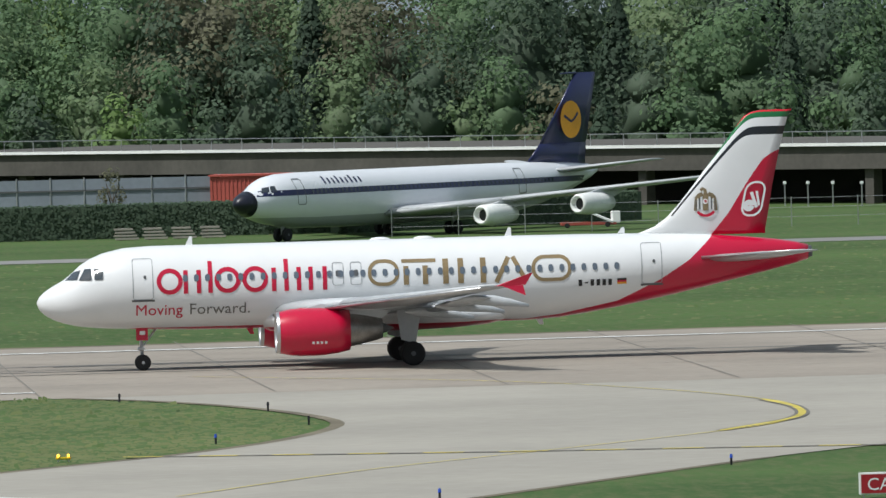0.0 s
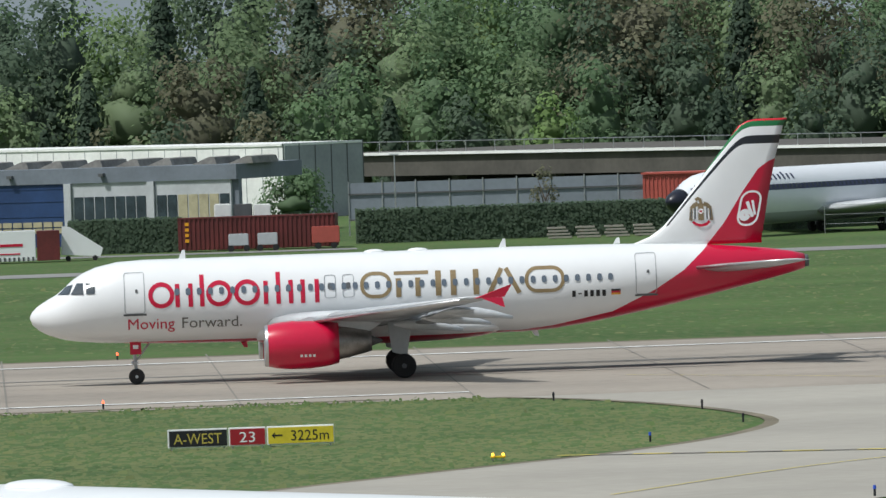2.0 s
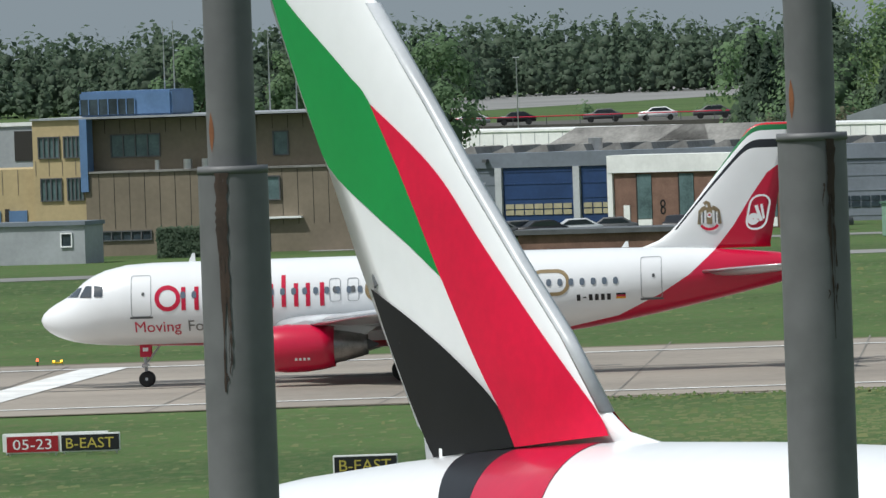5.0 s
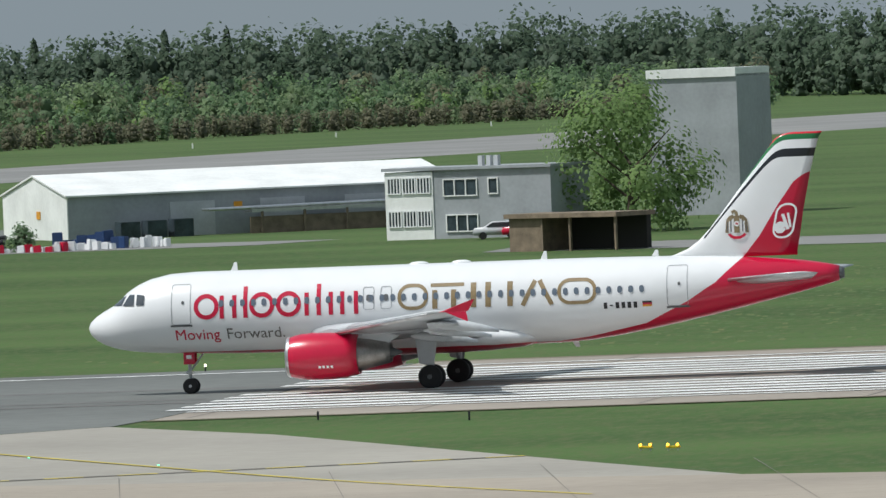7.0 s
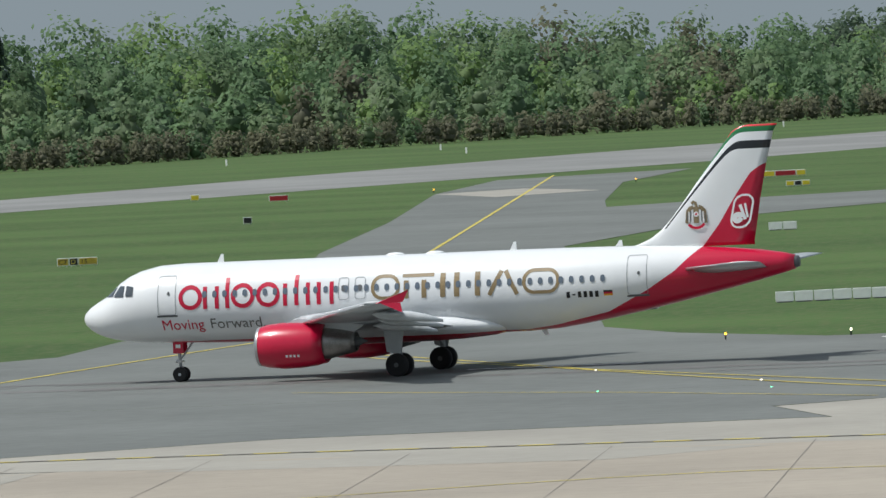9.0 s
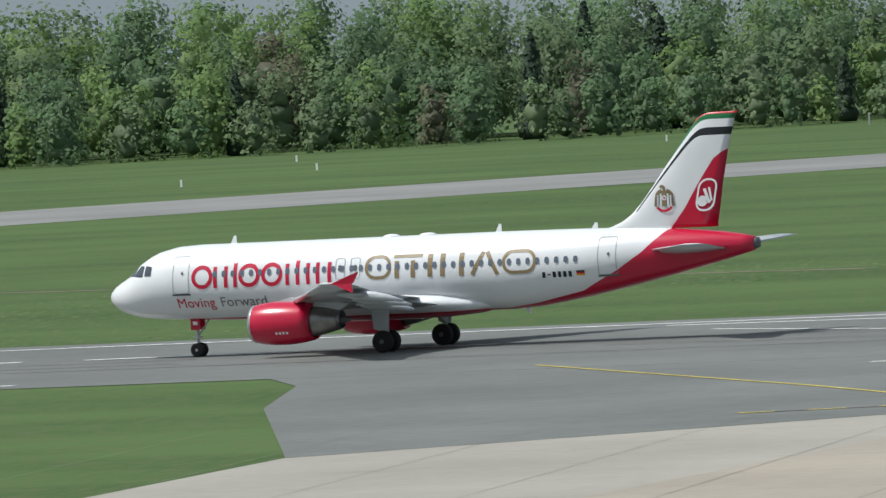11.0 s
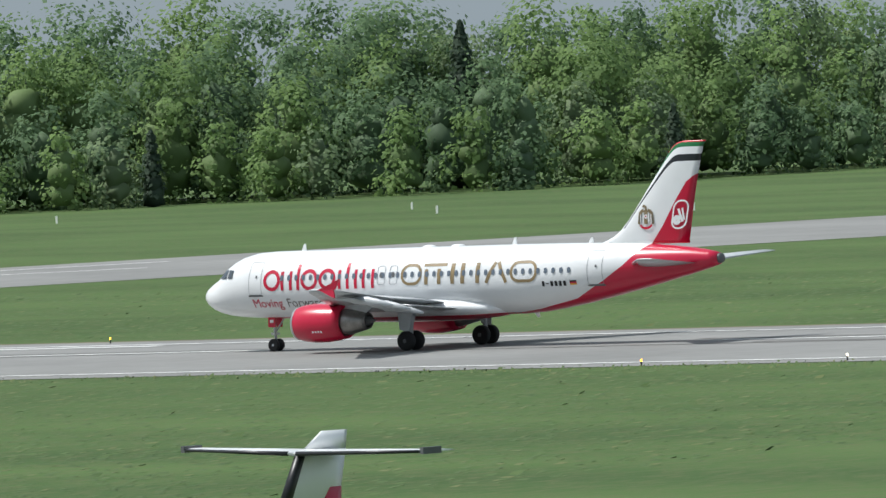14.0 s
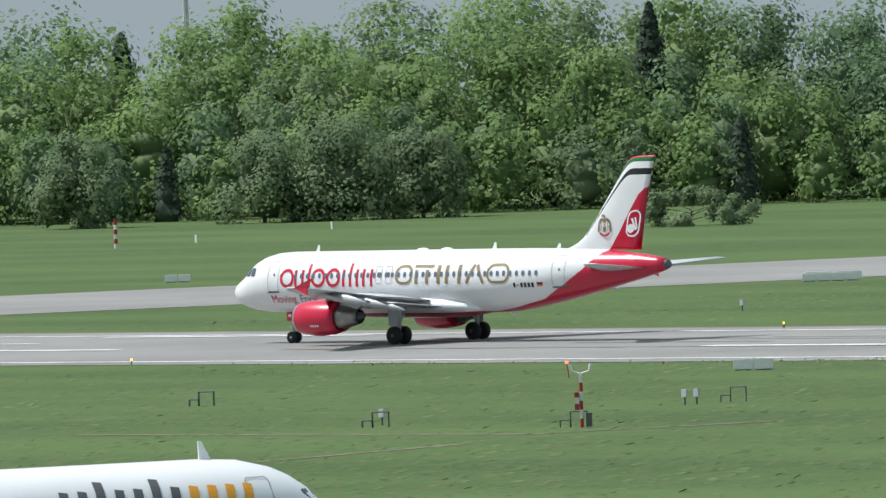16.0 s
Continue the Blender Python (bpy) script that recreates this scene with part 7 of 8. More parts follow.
for px, py, zc, seed in ((-1.115, 39.98, 16.55, 1), (-3.405, 39.86, 16.50, 2)):
    e = new("steel_post")
    e.location = (px, py, 0)
    tagged(e, "weathered grey steel post with a wider rusted sleeve", "post", "steel posts")
    part("upper_tube", tube(zc - 0.3, 22, 0.0975, 0.093), STEEL, e, "", True)
    part("lower_tube", tube(0, zc, 0.1385 if seed == 1 else 0.1425, 0.1365 if seed == 1 else 0.139), STEEL, e, "", True)
    bm = bmesh.new()
    bmesh.ops.create_cone(bm, cap_ends=True, segments=40, radius1=0.1425, radius2=0.1395, depth=0.03, matrix=Matrix.Translation((0, 0, zc)))
    part("collar", bm, STEEL, e, "worn metal collar", True)
    rr = random.Random(seed)
    for k in range(10):
        a0 = rr.uniform(0.2, 0.75) if k > 2 else 0.5 + 0.06 * k
        a0 = a0 * (1 if seed == 1 else -0.6)
        z1 = zc - 0.01 if k < 5 else zc - rr.uniform(0.1, 0.9)
        ln = rr.uniform(0.1, 0.9) if k < 5 else rr.uniform(0.03, 0.12)
        wd = rr.uniform(0.03, 0.09) if k < 4 else rr.uniform(0.015, 0.05)
        bm = bmesh.new()
        n = 24
        vs = []
        for i in range(n + 1):
            t = i / n
            wv = wd * (1 - 0.75 * t) * (1 + 0.7 * rr.uniform(-1, 1))
            mid = a0 + 0.03 * math.sin(5 * t + k)
            vs.append([bm.verts.new((0.1435 * math.sin(mid + q * wv), -0.1435 * math.cos(mid + q * wv), z1 - ln * t)) for q in (-1, 0, 1)])
        for p0, p1 in zip(vs, vs[1:]):
            for j in range(2):
                bm.faces.new((p0[j], p0[j + 1], p1[j + 1], p1[j]))
        part("rust_streak", bm, RUST, e, "dark rust run")
    bm = bmesh.new()
    vs = [[bm.verts.new((0.0985 * math.sin(-0.85 + q * 0.16 * math.sin(3.14 * i / 8)), -0.0985 * math.cos(-0.85 + q * 0.16 * math.sin(3.14 * i / 8)), zc + 0.07 + 0.16 * i / 8)) for q in (-1, 1)] for i in range(9)]
    for p0, p1 in zip(vs, vs[1:]):
        bm.faces.new((p0[0], p0[1], p1[1], p1[0]))
    part("rust_patch", bm, RUST_RED, e, "orange rust patch")

# ---- airfield signs and furniture ----
SIGN_RED = mat("red_sign", (0.33, 0.012, 0.02), 0.45, noise_scale=2.0, dark=0.9)
SIGN_YELLOW = mat("yellow_sign", (0.62, 0.50, 0.03), 0.45, noise_scale=2.0, dark=0.9)
SIGN_BLACK = mat("black_sign", (0.012, 0.012, 0.014), 0.45)
SIGN_BROWN = mat("faded_sign", (0.40, 0.30, 0.03), 0.5, noise_scale=2.0)


def glow(name, color, power):
    m = bpy.data.materials.new(name)
    m.use_nodes = True
    b = m.node_tree.nodes["Principled BSDF"]
    b.inputs["Base Color"].default_value = (*color, 1)
    b.inputs["Emission Color"].default_value = (*color, 1)
    b.inputs["Emission Strength"].default_value = power
    return m


GLOW_RED, GLOW_WHITE, GLOW_AMBER, GLOW_GREEN = glow("red_lamp", (1, 0.12, 0.05), 3), glow("white_lamp", (1, 0.9, 0.7), 3), glow("amber_lamp", (1, 0.5, 0.05), 3), glow("green_lamp", (0.2, 1, 0.5), 2)


def sign(x, y, turn, panels, h=0.75, lift=0.12, label=""):
    """Taxi sign boxes side by side. Panels: width, face, ink, words."""
    e = new("taxi_sign")
    e.matrix_basis = pose(x, y, 0, 0, 0, turn)
    tagged(e, label, "sign")
    u = 0.0
    for wd, face, ink, words in panels:
        b = block("sign_box", e, PANEL_WHITE, u, u + wd, 0, 0.25, lift, lift + h, "", 0.02)
        if face:
            block("face", b, face, u + 0.06, u + wd - 0.03, -0.02, -0.002, lift + 0.05, lift + h - 0.06)
        for lx in (0.15, wd - 0.15):
            block("leg", b, METAL, u + lx - 0.03, u + lx + 0.03, 0.08, 0.14, 0, lift)
        if words:
            vs, fs = text_mesh(words, 1.0)
            w0, w1 = min(v[0] for v in vs), max(v[0] for v in vs)
            h0, h1 = min(v[1] for v in vs), max(v[1] for v in vs)
            lo, hi = (0.36, 0.92) if words.startswith(" ") else ((0.1, 0.55) if words.endswith(" ") else (0.1, 0.9))
            sx, sz = min(wd * (hi - lo) / (w1 - w0), h * 0.95), (h * 0.56) / (h1 - h0)
            bm = bmesh.new()
            mid = u + wd * (lo + hi) / 2 - (w1 - w0) * sx / 2
            pv = [bm.verts.new((mid + (v[0] - w0) * sx, -0.026, lift + h * 0.2 + (v[1] - h0) * sz)) for v in vs]
            for f in fs:
                bm.faces.new([pv[i] for i in f])
            part("lettering", bm, ink, b, "sign lettering")
        u += wd + 0.04
    return e


def arrow(e, x, z, s, turn, ink):
    bm = bmesh.new()
    m = pose(x, -0.027, z, 0, turn, 0)
    for pts in (((-s, -0.035), (s, -0.035), (s, 0.035), (-s, 0.035)), ((-s, 0.0), (-s * 0.45, 0.13), (-s * 0.35, 0.08), (-s * 0.8, 0.0)), ((-s, 0.0), (-s * 0.8, 0.0), (-s * 0.35, -0.08), (-s * 0.45, -0.13))):
        bm.faces.new([bm.verts.new(m @ Vector((a, -0.001 * k, b))) for k, (a, b) in enumerate(pts)])
    part("arrow", bm, ink, e, "painted arrow")


e = sign(5.5, 407.4, 0, [(2.42, SIGN_BLACK, LINE_YELLOW, "A-WEST"), (1.5, SIGN_RED, WHITE, "23"), (2.72, SIGN_YELLOW, SIGN_BLACK, "  3225m")], label="black, red and yellow taxi sign boxes in the grass")
arrow(e, 4.42, 0.5, 0.22, 0, SIGN_BLACK)
sign(-44.7, 409.8, 0, [(2.2, SIGN_RED, WHITE, "05-23"), (2.45, SIGN_BLACK, LINE_YELLOW, "B-EAST")], label="red and black taxi sign boxes in the grass")
sign(-45.0, 411.5, 0, [(2.0, None, None, ""), (2.3, None, None, "")], label="white backs of two taxi signs")
sign(-29.1, 380.4, 0, [(2.45, SIGN_BLACK, LINE_YELLOW, "B-EAST")], label="black taxi sign box with yellow lettering")
e = sign(-53.6, 433.4, 0, [(1.0, SIGN_YELLOW, None, ""), (1.75, SIGN_YELLOW, SIGN_BLACK, "15 ")], h=0.65, label="yellow taxi direction sign")
arrow(e, 2.45, 0.45, 0.2, 90, SIGN_BLACK)
e = sign(-234.6, 413.0, 20, [(1.65, SIGN_BROWN, SIGN_BLACK, "15 "), (1.5, SIGN_BROWN, SIGN_BLACK, " D")], h=0.72, label="mustard yellow taxi direction sign")
arrow(e, 1.3, 0.48, 0.18, 135, SIGN_BLACK)
arrow(e, 2.0, 0.48, 0.18, 135, SIGN_BLACK)
sign(-206.75, 378.0, 22, [(2.35, SIGN_BLACK, LINE_YELLOW, "B-WEST"), (2.1, SIGN_RED, WHITE, "05-23")], label="black and red taxi sign boxes in the grass")
sign(-208.6, 379.6, 22, [(1.5, None, None, ""), (2.2, None, None, ""), (2.1, None, None, "")], label="white backs of taxi signs")
sign(-186.5, 329.4, 20, [(2.55, SIGN_BLACK, LINE_YELLOW, "B-WEST"), (2.9, SIGN_RED, WHITE, "CAT II/III")], label="black and red taxi sign boxes in the grass")
sign(42.8, 341.2, 0, [(2.8, SIGN_RED, WHITE, "CAT II/III")], label="red taxi sign box with white lettering")
sign(-257.5, 752.0, 16, [(0.9, SIGN_BROWN, SIGN_BLACK, "C7"), (0.7, SIGN_BLACK, LINE_YELLOW, "D"), (1.5, SIGN_BROWN, SIGN_BLACK, "15 ")], h=0.6, label="yellow and black taxi sign boxes")
sign(-213.0, 565.0, 16, [(0.95, SIGN_BROWN, SIGN_BLACK, "C7"), (0.8, SIGN_BLACK, LINE_YELLOW, "D"), (1.3, SIGN_BROWN, SIGN_BLACK, "15")], h=0.65, label="yellow and black taxi sign boxes")
sign(-323.0, 1013.0, 16, [(2.0, SIGN_RED, WHITE, "")], h=0.6, label="dark red taxi sign")
sign(-340.5, 1040.0, 16, [(0.9, SIGN_YELLOW, SIGN_BLACK, "")], h=0.6, label="small yellow taxi sign")
sign(-288.0, 895.0, 16, [(0.8, SIGN_BLACK, LINE_YELLOW, "")], h=0.6, label="small black sign with a pale frame")
sign(-274.5, 1033.0, 14, [(1.2, SIGN_YELLOW, None, ""), (2.2, SIGN_RED, None, ""), (1.0, SIGN_YELLOW, None, "")], h=0.6, label="yellow and red taxi signs seen far off")
sign(-256.0, 972.0, 14, [(0.8, SIGN_YELLOW, None, ""), (0.7, SIGN_BLACK, None, ""), (0.8, SIGN_YELLOW, None, "")], h=0.5, label="yellow taxi sign seen far off")
sign(-430.2, 525.0, 38, [(1.6, SIGN_RED, None, "")], h=0.6, label="dark red runway sign")

# white barrier boards
for x, y, n, turn in ((-154.0, 581, 6, 15), (-166, 577, 5, 15), (-206.5, 778, 2, 15), (-514.5, 615, 4, 40), (-606, 638, 2, 43), (-518, 619.5, 4, 43), (-369.6, 435.5, 2, 40), (-551, 604, 4, 40)):
    for k in range(n):
        L = 1.15
        e = new("barrier_board")
        a = radians(turn)
        e.matrix_basis = pose(x + math.cos(a) * L * k, y + math.sin(a) * L * k, 0, 0, 0, turn)
        tagged(e, "low white plastic barrier board on the grass", "barrier", "white barriers")
        block("board", e, PANEL_WHITE, 0, L - 0.05, 0, 0.3, 0.05, 0.66, "", 0.03)
        block("foot", e, DARKGREY, 0.1, L - 0.15, -0.05, 0.35, 0, 0.06)

# red and white radio tower, pole and chequered hut
RW_RED = mat("signal_red", (0.36, 0.022, 0.02), 0.5, noise_scale=1.0, dark=0.85)
RW_WHITE = mat("signal_white", (0.68, 0.67, 0.64), 0.5, noise_scale=1.0, dark=0.85)
e = new("radio_tower")
e.matrix_basis = pose(-401.07, 648.17, 0, 0, 0, 31)
tagged(e, "tapered red and white banded radio tower", "tower")
bands = [(0, 2.0), (2.0, 3.8), (3.8, 5.88), (5.88, 7.8), (7.8, 9.72), (9.72, 11.6), (11.6, 13.56), (13.56, 15.57)]
for k, (z0, z1) in enumerate(bands):
    r = lambda z: 0.62 - 0.004 * z if z < 9.72 else (0.575 - (z - 9.72) * 0.14 if z < 11.6 else 0.31 - (z - 11.6) * 0.01)
    part("band", rod(bmesh.new(), (0, 0, z0), (0, 0, z1), r(z0 + 0.01), r(z1 - 0.01), 20), RW_WHITE if k in (0, 2, 4, 6) else RW_RED, e, "", True)
part("tip_light", rod(bmesh.new(), (0, 0, 15.57), (0, 0, 16.0), 0.1, n=8), RW_RED, e)
for z in (3.95, 8.35, 12.5):
    block("aerial_arm", e, WINGGREY, 0.3, 1.6, -0.15, 0.15, z, z + 0.35, "grey aerial bracket")
for z in (4.8, 8.1, 8.95, 12.5, 13.2):
    part("hoop", rod(bmesh.new(), (0, 0, z), (0, 0, z + 0.06), 0.64 - 0.004 * z if z < 10 else 0.325, n=20), DARKGREY, e)
e = new("marker_pole")
e.location = (-411.5, 651.0, 0)
tagged(e, "slim pole banded red and white", "pole")
for k in range(8):
    part("band", rod(bmesh.new(), (0, 0, k * 1.0), (0, 0, k * 1.0 + 1.0), 0.13 - 0.006 * k, n=10), RW_RED if k % 2 else RW_WHITE, e)
part("whip", rod(bmesh.new(), (0, 0, 8), (0, 0, 11.4), 0.06, 0.04, 8), METAL, e)
e = new("marker_pole")
e.location = (-222.5, 575.0, 0)
tagged(e, "tall thin pole banded red and white", "pole")
for k in range(6):
    part("band", rod(bmesh.new(), (0, 0, k * 1.6), (0, 0, k * 1.6 + 1.6), 0.09, n=10), RW_RED if k % 2 else RW_WHITE, e)
part("cross_arm", box(bmesh.new(), -0.35, 0.35, -0.05, 0.05, 9.5, 9.7), RW_RED, e)
e = new("chequered_hut")
e.matrix_basis = pose(-408.3, 649.8, 0, 0, 0, 20)
tagged(e, "red and white chequered equipment hut", "hut")
block("body", e, RW_WHITE, 0, 4.5, 0, 2.0, 0, 2.4)
for i in range(8):
    for j in range(4):
        if (i + j) % 2:
            block("check", e, RW_RED, i * 0.56 + 0.01, i * 0.56 + 0.55, -0.03, -0.004, j * 0.6 + 0.01, j * 0.6 + 0.59)
# grey equipment box with a small stub mast
e = new("equipment_box")
e.matrix_basis = pose(-207.1, 337.6, 0, 0, 0, 24)
tagged(e, "grey concrete equipment box with a stub mast", "box")
block("body", e, APRON, 0, 1.05, 0, 0.8, 0, 0.98, "", 0.03)
block("lid", e, METAL, -0.05, 1.1, -0.05, 0.85, 0.98, 1.08)
part("stub", rod(bmesh.new(), (0.75, 0.4, 1.08), (0.75, 0.4, 1.9), 0.05, n=8), METAL, e)
block("stub_head", e, METAL, 0.6, 0.88, 0.3, 0.5, 1.5, 2.0)
# visibility sensor masts with nearby frames
for x, y, hh in ((-320.8, 366.6, 2.6), (-320.3, 392.8, 2.4)):
    e = new("sensor_mast")
    e.matrix_basis = pose(x, y, 0, 0, 0, 40)
    tagged(e, "red and white sensor mast with a forked head", "mast")
    for k in range(6):
        part("band", rod(bmesh.new(), (0, 0, k * hh / 6), (0, 0, (k + 1) * hh / 6), 0.09, n=10), RW_WHITE if k % 2 else RW_RED, e)
    block("drum", e, RW_RED, -0.32, -0.1, -0.1, 0.1, 0.85, 1.15)
    block("drum", e, RW_WHITE, -0.32, -0.1, -0.1, 0.1, 1.15, 1.45)
    block("drum", e, RW_RED, -0.32, -0.1, -0.1, 0.1, 1.45, 1.7)
    for s in (-1, 1):
        part("fork", rod(bmesh.new(), (0, 0, hh), (s * 0.42, 0, hh + 0.12), 0.04, n=6), PANEL_WHITE, e)
        part("horn", rod(bmesh.new(), (s * 0.42, 0, hh + 0.1), (s * 0.5, 0, hh + 0.45), 0.05, 0.09, 8), PANEL_WHITE, e)
    part("whip", rod(bmesh.new(), (-0.55, 0, hh - 0.2), (-0.65, 0, hh + 0.55), 0.025, n=6), RW_RED, e)
    part("lamp", rod(bmesh.new(), (-0.65, 0, hh + 0.5), (-0.65, 0, hh + 0.62), 0.07, n=8), GLOW_RED, e, "small red obstruction lamp")
    block("cabinet", e, DARKGREY, 0.2, 0.5, -0.15, 0.15, 0.05, 0.7)
for x, y in ((-369.6, 390.7), (-334.7, 366.1), (-322.2, 366.6), (-335.8, 394.6)):
    e = new("step_frame")
    e.matrix_basis = pose(x, y, 0, 0, 0, 40)
    tagged(e, "low grey metal step frame in the grass", "frame")
    for a, b, h0 in ((0, 0.5, 0.35), (0.5, 1.3, 0.75)):
        for yy in (0, 0.6):
            part("leg", rod(bmesh.new(), (a, yy, 0), (a, yy, h0), 0.035, n=5), DARKGREY, e)
            part("bar", rod(bmesh.new(), (a, yy, h0), (b, yy, h0), 0.035, n=5), DARKGREY, e)
            part("leg", rod(bmesh.new(), (b, yy, 0), (b, yy, h0), 0.035, n=5), DARKGREY, e)
for x, y in ((-335.4, 391.3), (-335.2, 392.0), (-336.0, 369.0), (-459.6, 542.7)):
    e = new("post_box")
    e.location = (x, y, 0)
    tagged(e, "small grey box on a post in the grass", "box")
    part("post", rod(bmesh.new(), (0, 0, 0), (0, 0, 0.45), 0.05, n=6), DARKGREY, e)
    block("box", e, WINGGREY, -0.15, 0.15, -0.1, 0.1, 0.4, 0.8)
e = new("marker_pole")
e.location = (-745.5, 777.5, 0)
tagged(e, "short pole banded red and white", "pole")
for k in range(6):
    part("band", rod(bmesh.new(), (0, 0, k * 0.5), (0, 0, k * 0.5 + 0.5), 0.2, n=10), RW_RED if k % 2 else RW_WHITE, e)
p = at_range(43.36, 1500)
e = new("radio_mast")
e.location = p
tagged(e, "distant red and white lattice mast above trees", "mast")
for k in range(7):
    part("band", rod(bmesh.new(), (0, 0, k * 6), (0, 0, k * 6 + 6), 0.5, 0.4, 8), RW_RED if k == 6 else WINGGREY, e)

# short white field markers, runway lights
proto = new("field_marker")
tagged(proto, "small white marker stake in the grass", "marker", "field markers")
block("stake", proto, PANEL_WHITE, -0.12, 0.12, -0.05, 0.05, 0, 0.85)
spots = [(-654.9, 910), (-700, 860), (-600, 880), (-560, 960), (-640, 980), (-755, 800), (-810, 780), (-680, 940), (-720, 925), (-500, 1040), (-560, 1060), (-520, 1120), (-610, 1020), (-790, 860), (-835, 835),
         (-401, 1349), (-420, 1400), (-380, 1420), (-395, 1500), (-360, 1560), (-345, 1650), (-430, 1330), (-450, 1290), (-470, 1260), (-520, 1230), (-560, 1200), (-340, 1750), (-330, 1850), (-445, 640), (-360, 690), (-340, 640), (-300, 640), (-500, 560)]
proto.location = (*spots[0], 0)
for x, y in spots[1:]:
    copy_thing(proto, pose(x, y, 0))


def light(x, y, kind, glowing):
    e = new("runway_light")
    e.location = (x, y, 0.02)
    tagged(e, kind, "light", "runway lights")
    part("stem", rod(bmesh.new(), (0, 0, 0), (0, 0, 0.28), 0.045, n=8), BLACK, e)
    part("lens", rod(bmesh.new(), (0, 0, 0.26), (0, 0, 0.40), 0.065, 0.045, 10), glowing, e, "small lamp lens")
    return e


for x, y in ((23.1, 445.5), (28.7, 431.1), (29.3, 415.0), (-6.5, 453), (-26, 453), (-249, 448), (-243.5, 447), (-238, 446), (-262, 448.5), (-80, 440), (-88, 446)):
    light(x, y, "small dark elevated edge light", BLACK)
for x, y, g in ((3.3, 455, GLOW_RED), (4.6, 522, GLOW_RED), (-55, 521, GLOW_RED), (-133, 517, GLOW_WHITE), (-108, 517.5, GLOW_WHITE), (-140, 517.5, GLOW_AMBER), (-250, 450.5, GLOW_WHITE), (-330, 506, GLOW_AMBER), (-310, 449, GLOW_AMBER), (-370, 450, GLOW_AMBER), (-390, 506, GLOW_AMBER), (-430, 449.5, GLOW_AMBER), (-450, 505, GLOW_AMBER), (-298, 451, GLOW_WHITE), (-291, 1042, GLOW_AMBER), (-310, 1030, GLOW_AMBER), (-425, 506, GLOW_AMBER), (-485, 449, GLOW_WHITE)):
    light(x, y, "small lit runway edge light", g)
for x, y, g in ((-111, 441, GLOW_GREEN), (-119, 447.5, GLOW_GREEN), (-128, 450, GLOW_GREEN), (-94, 413.5, GLOW_GREEN), (-101, 426, GLOW_GREEN), (-86, 402, GLOW_GREEN), (-122, 457, GLOW_WHITE), (-136, 478, GLOW_WHITE), (-171, 458, GLOW_WHITE)):
    e = new("inset_light")
    e.location = (x, y, 0.06)
    tagged(e, "flat lit taxi light set in the pavement", "light", "inset lights")
    part("ring", rod(bmesh.new(), (0, 0, -0.04), (0, 0, 0.01), 0.10, 0.09, 12), METAL, e)
    part("lens", rod(bmesh.new(), (0, 0, 0), (0, 0, 0.05), 0.05, 0.04, 10), g, e, "small lamp lens")
BLUE_LAMP = mat("blue_lens", (0.02, 0.08, 0.5), 0.3)
for x, y in ((24.5, 399.7), (41.5, 368.4), (29.1, 348.8)):
    light(x, y, "small blue taxiway edge light", BLUE_LAMP)
for x, y in ((-54, 521.5), (-53.2, 457.5), (-52.4, 457.0), (17.9, 388), (-66, 402.5), (-64.8, 402)):
    e = new("guard_light")
    e.location = (x, y, 0)
    tagged(e, "low yellow runway guard light", "light")
    block("base", e, SIGN_YELLOW, -0.3, 0.3, -0.08, 0.08, 0.10, 0.2, "yellow lamp bar", 0.03)
    for o in (-0.2, 0.2):
        part("leg", rod(bmesh.new(), (o, 0, 0), (o, 0, 0.11), 0.03, n=6), METAL, e)
        part("lamp", rod(bmesh.new(), (o, -0.12, 0.25), (o, -0.04, 0.25), 0.06, n=12), GLOW_AMBER, e, "amber lamp")

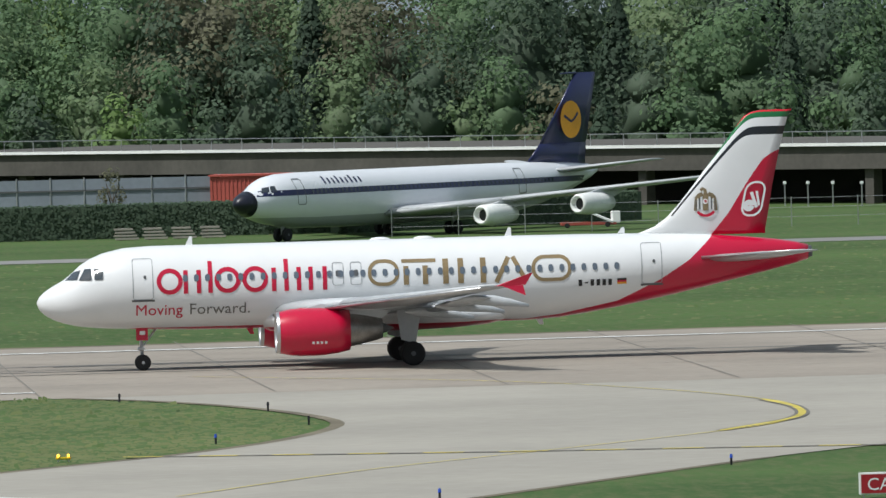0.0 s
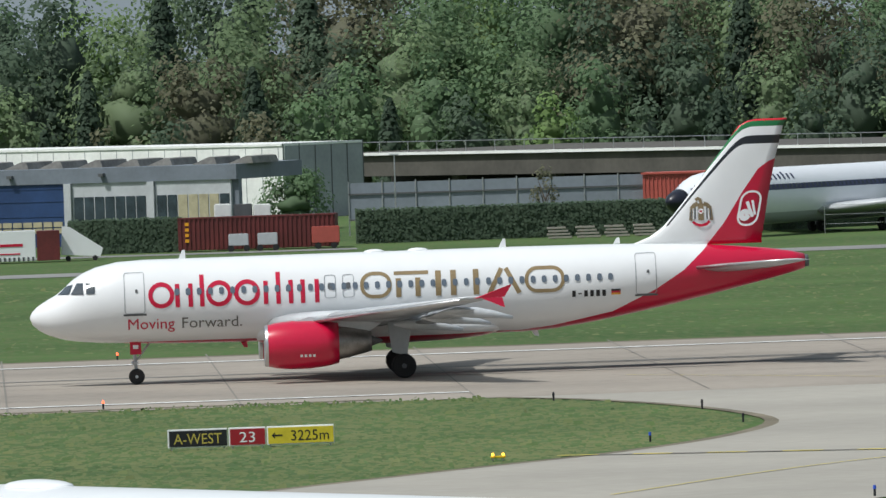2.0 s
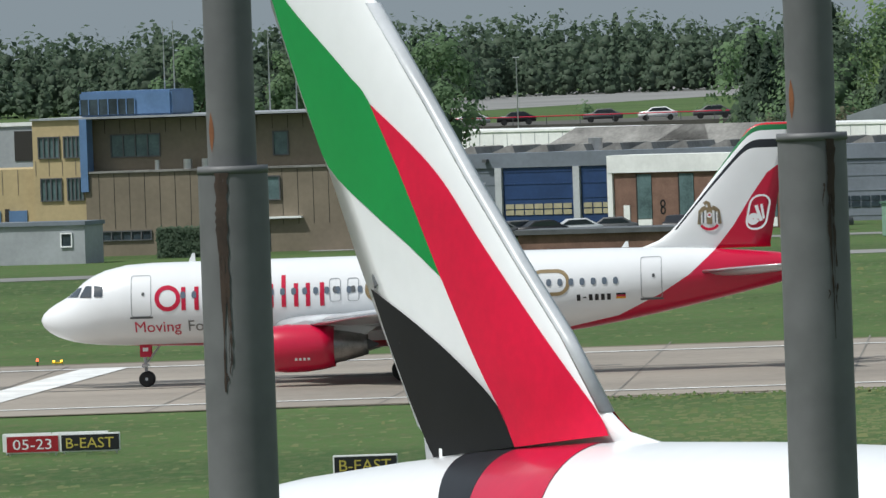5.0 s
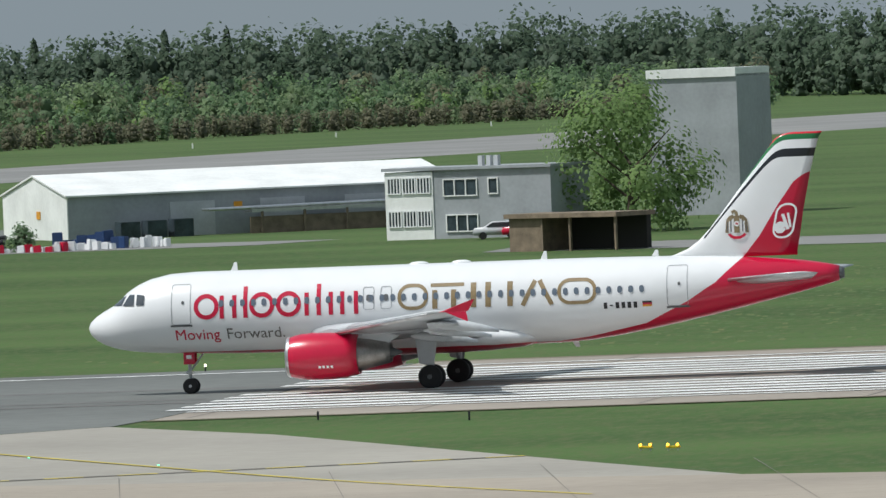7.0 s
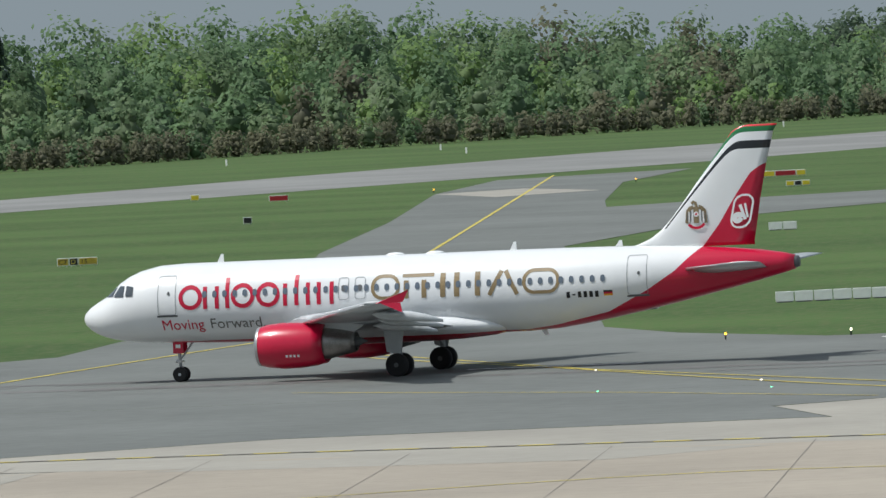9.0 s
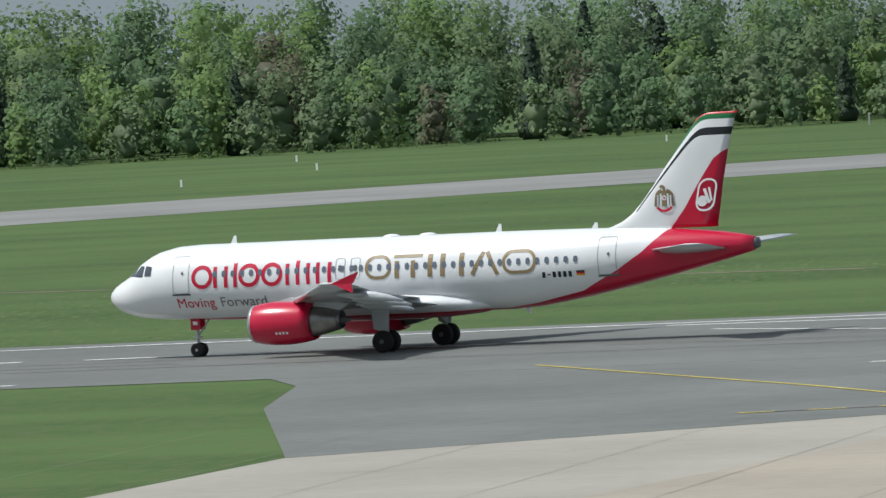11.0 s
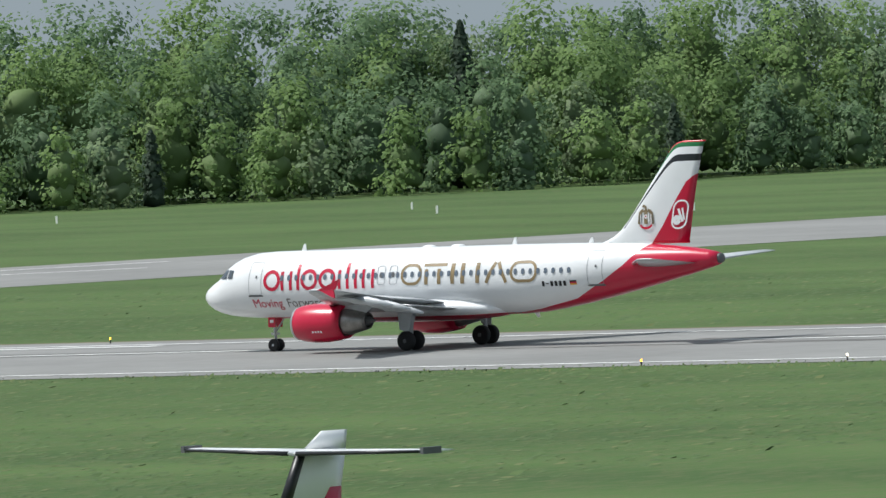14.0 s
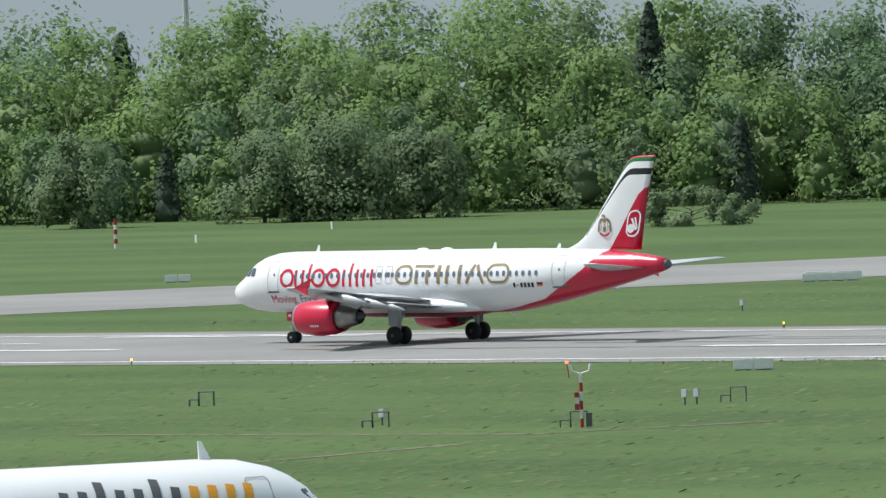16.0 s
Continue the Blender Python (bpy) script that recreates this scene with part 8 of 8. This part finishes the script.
# rough tufts in the grass
def tufts(n, xs, yfun, label, dry=0.3, keep=None):
    x = rs.uniform(xs[0], xs[1], n)
    y = yfun(x, rs.uniform(0, 1, n))
    if keep is not None:
        on = keep(x, y)
        x, y, n = x[on], y[on], int(on.sum())
    h = rs.uniform(0.02, 0.07, n) * np.where(rs.uniform(0, 1, n) < 0.03, 2.6, 1.0)
    w = rs.uniform(0.05, 0.30, n)
    a = rs.normal(0, 0.5, n)
    dx, dy = np.cos(a) * w, np.sin(a) * w
    z0 = np.full(n, 0.0)
    v = np.stack([np.stack([x - dx, y - dy, z0], 1), np.stack([x + dx, y + dy, z0], 1), np.stack([x + dx * 0.7, y + dy * 0.7 + 0.45, h], 1), np.stack([x - dx * 0.7, y - dy * 0.7 + 0.45, h * rs.uniform(0.6, 1, n)], 1)], 1).reshape(-1, 3)
    ob = quad_object("grass_tufts", v, (rs.uniform(0, 1, n) < dry).astype(int), [TUFT, TUFT_DRY])
    tagged(ob, label, "grass", kind="stuff")


TUFT = leaf_mat("tuft_green", (0.050, 0.089, 0.027), (0.095, 0.145, 0.046), 0.0)
TUFT_DRY = leaf_mat("tuft_dry", (0.090, 0.118, 0.040), (0.150, 0.165, 0.066), 0.0)
isle = sorted((q, p) for p, q in ISLE)
tufts(30000, (-45, 31), lambda x, u: 366 + u * 86, "short yellowish grass blades on the near strip", 0.65, lambda x, y: (x < np.interp(y, [q[0] for q in isle], [q[1] for q in isle]) - 0.8) & (rs.uniform(0, 1, len(x)) < np.clip((x + 28) / 40, 0.06, 1)))
tufts(9000, (-120, 130), lambda x, u: 534 + u * 165, "short rough grass blades beyond the runway")
tufts(13000, (-420, -235), lambda x, u: np.maximum(300, -x * 0.72) + u * (446 - np.maximum(300, -x * 0.72)), "short rough grass blades beside the runway", 0.1)
tufts(9000, (-500, -240), lambda x, u: 514 + u * 110, "short rough grass blades between the runways", 0.15)


def clumps(n, a, b, spread, tall, label):
    """Upright grass clumps gathered along a verge from a to b."""
    knots = rs.uniform(0, 1, max(3, n // 40))
    u = np.clip(rs.choice(knots, n) + rs.normal(0, 0.03, n), 0, 1)
    pts = np.stack([a[0] + (b[0] - a[0]) * u, a[1] + (b[1] - a[1]) * u + rs.normal(0, spread, n), rs.uniform(0.02, tall, n)], 1)
    v = leaves(pts, np.tile([0, -0.5, 0.8], (n, 1)), 0.10)
    v[:, 2] = np.clip(v[:, 2], 0.0, None)
    tagged(quad_object("grass_clumps", v, (rs.uniform(0, 1, n) < 0.3).astype(int), [TUFT, TUFT_DRY]), label, "grass", kind="stuff")


clumps(1100, (-30, 448.8), (20, 449.5), 0.9, 0.2, "taller grass clumps on the runway verge")
clumps(1800, (-235, 445), (-420, 446), 1.2, 0.22, "scattered grass clumps beside the runway")


def motions():
    rows = [(t, pose(x, RUN_Y, 0.03)) for t, x in NOSE_RUN]
    walk(airliner, rows)


motions()
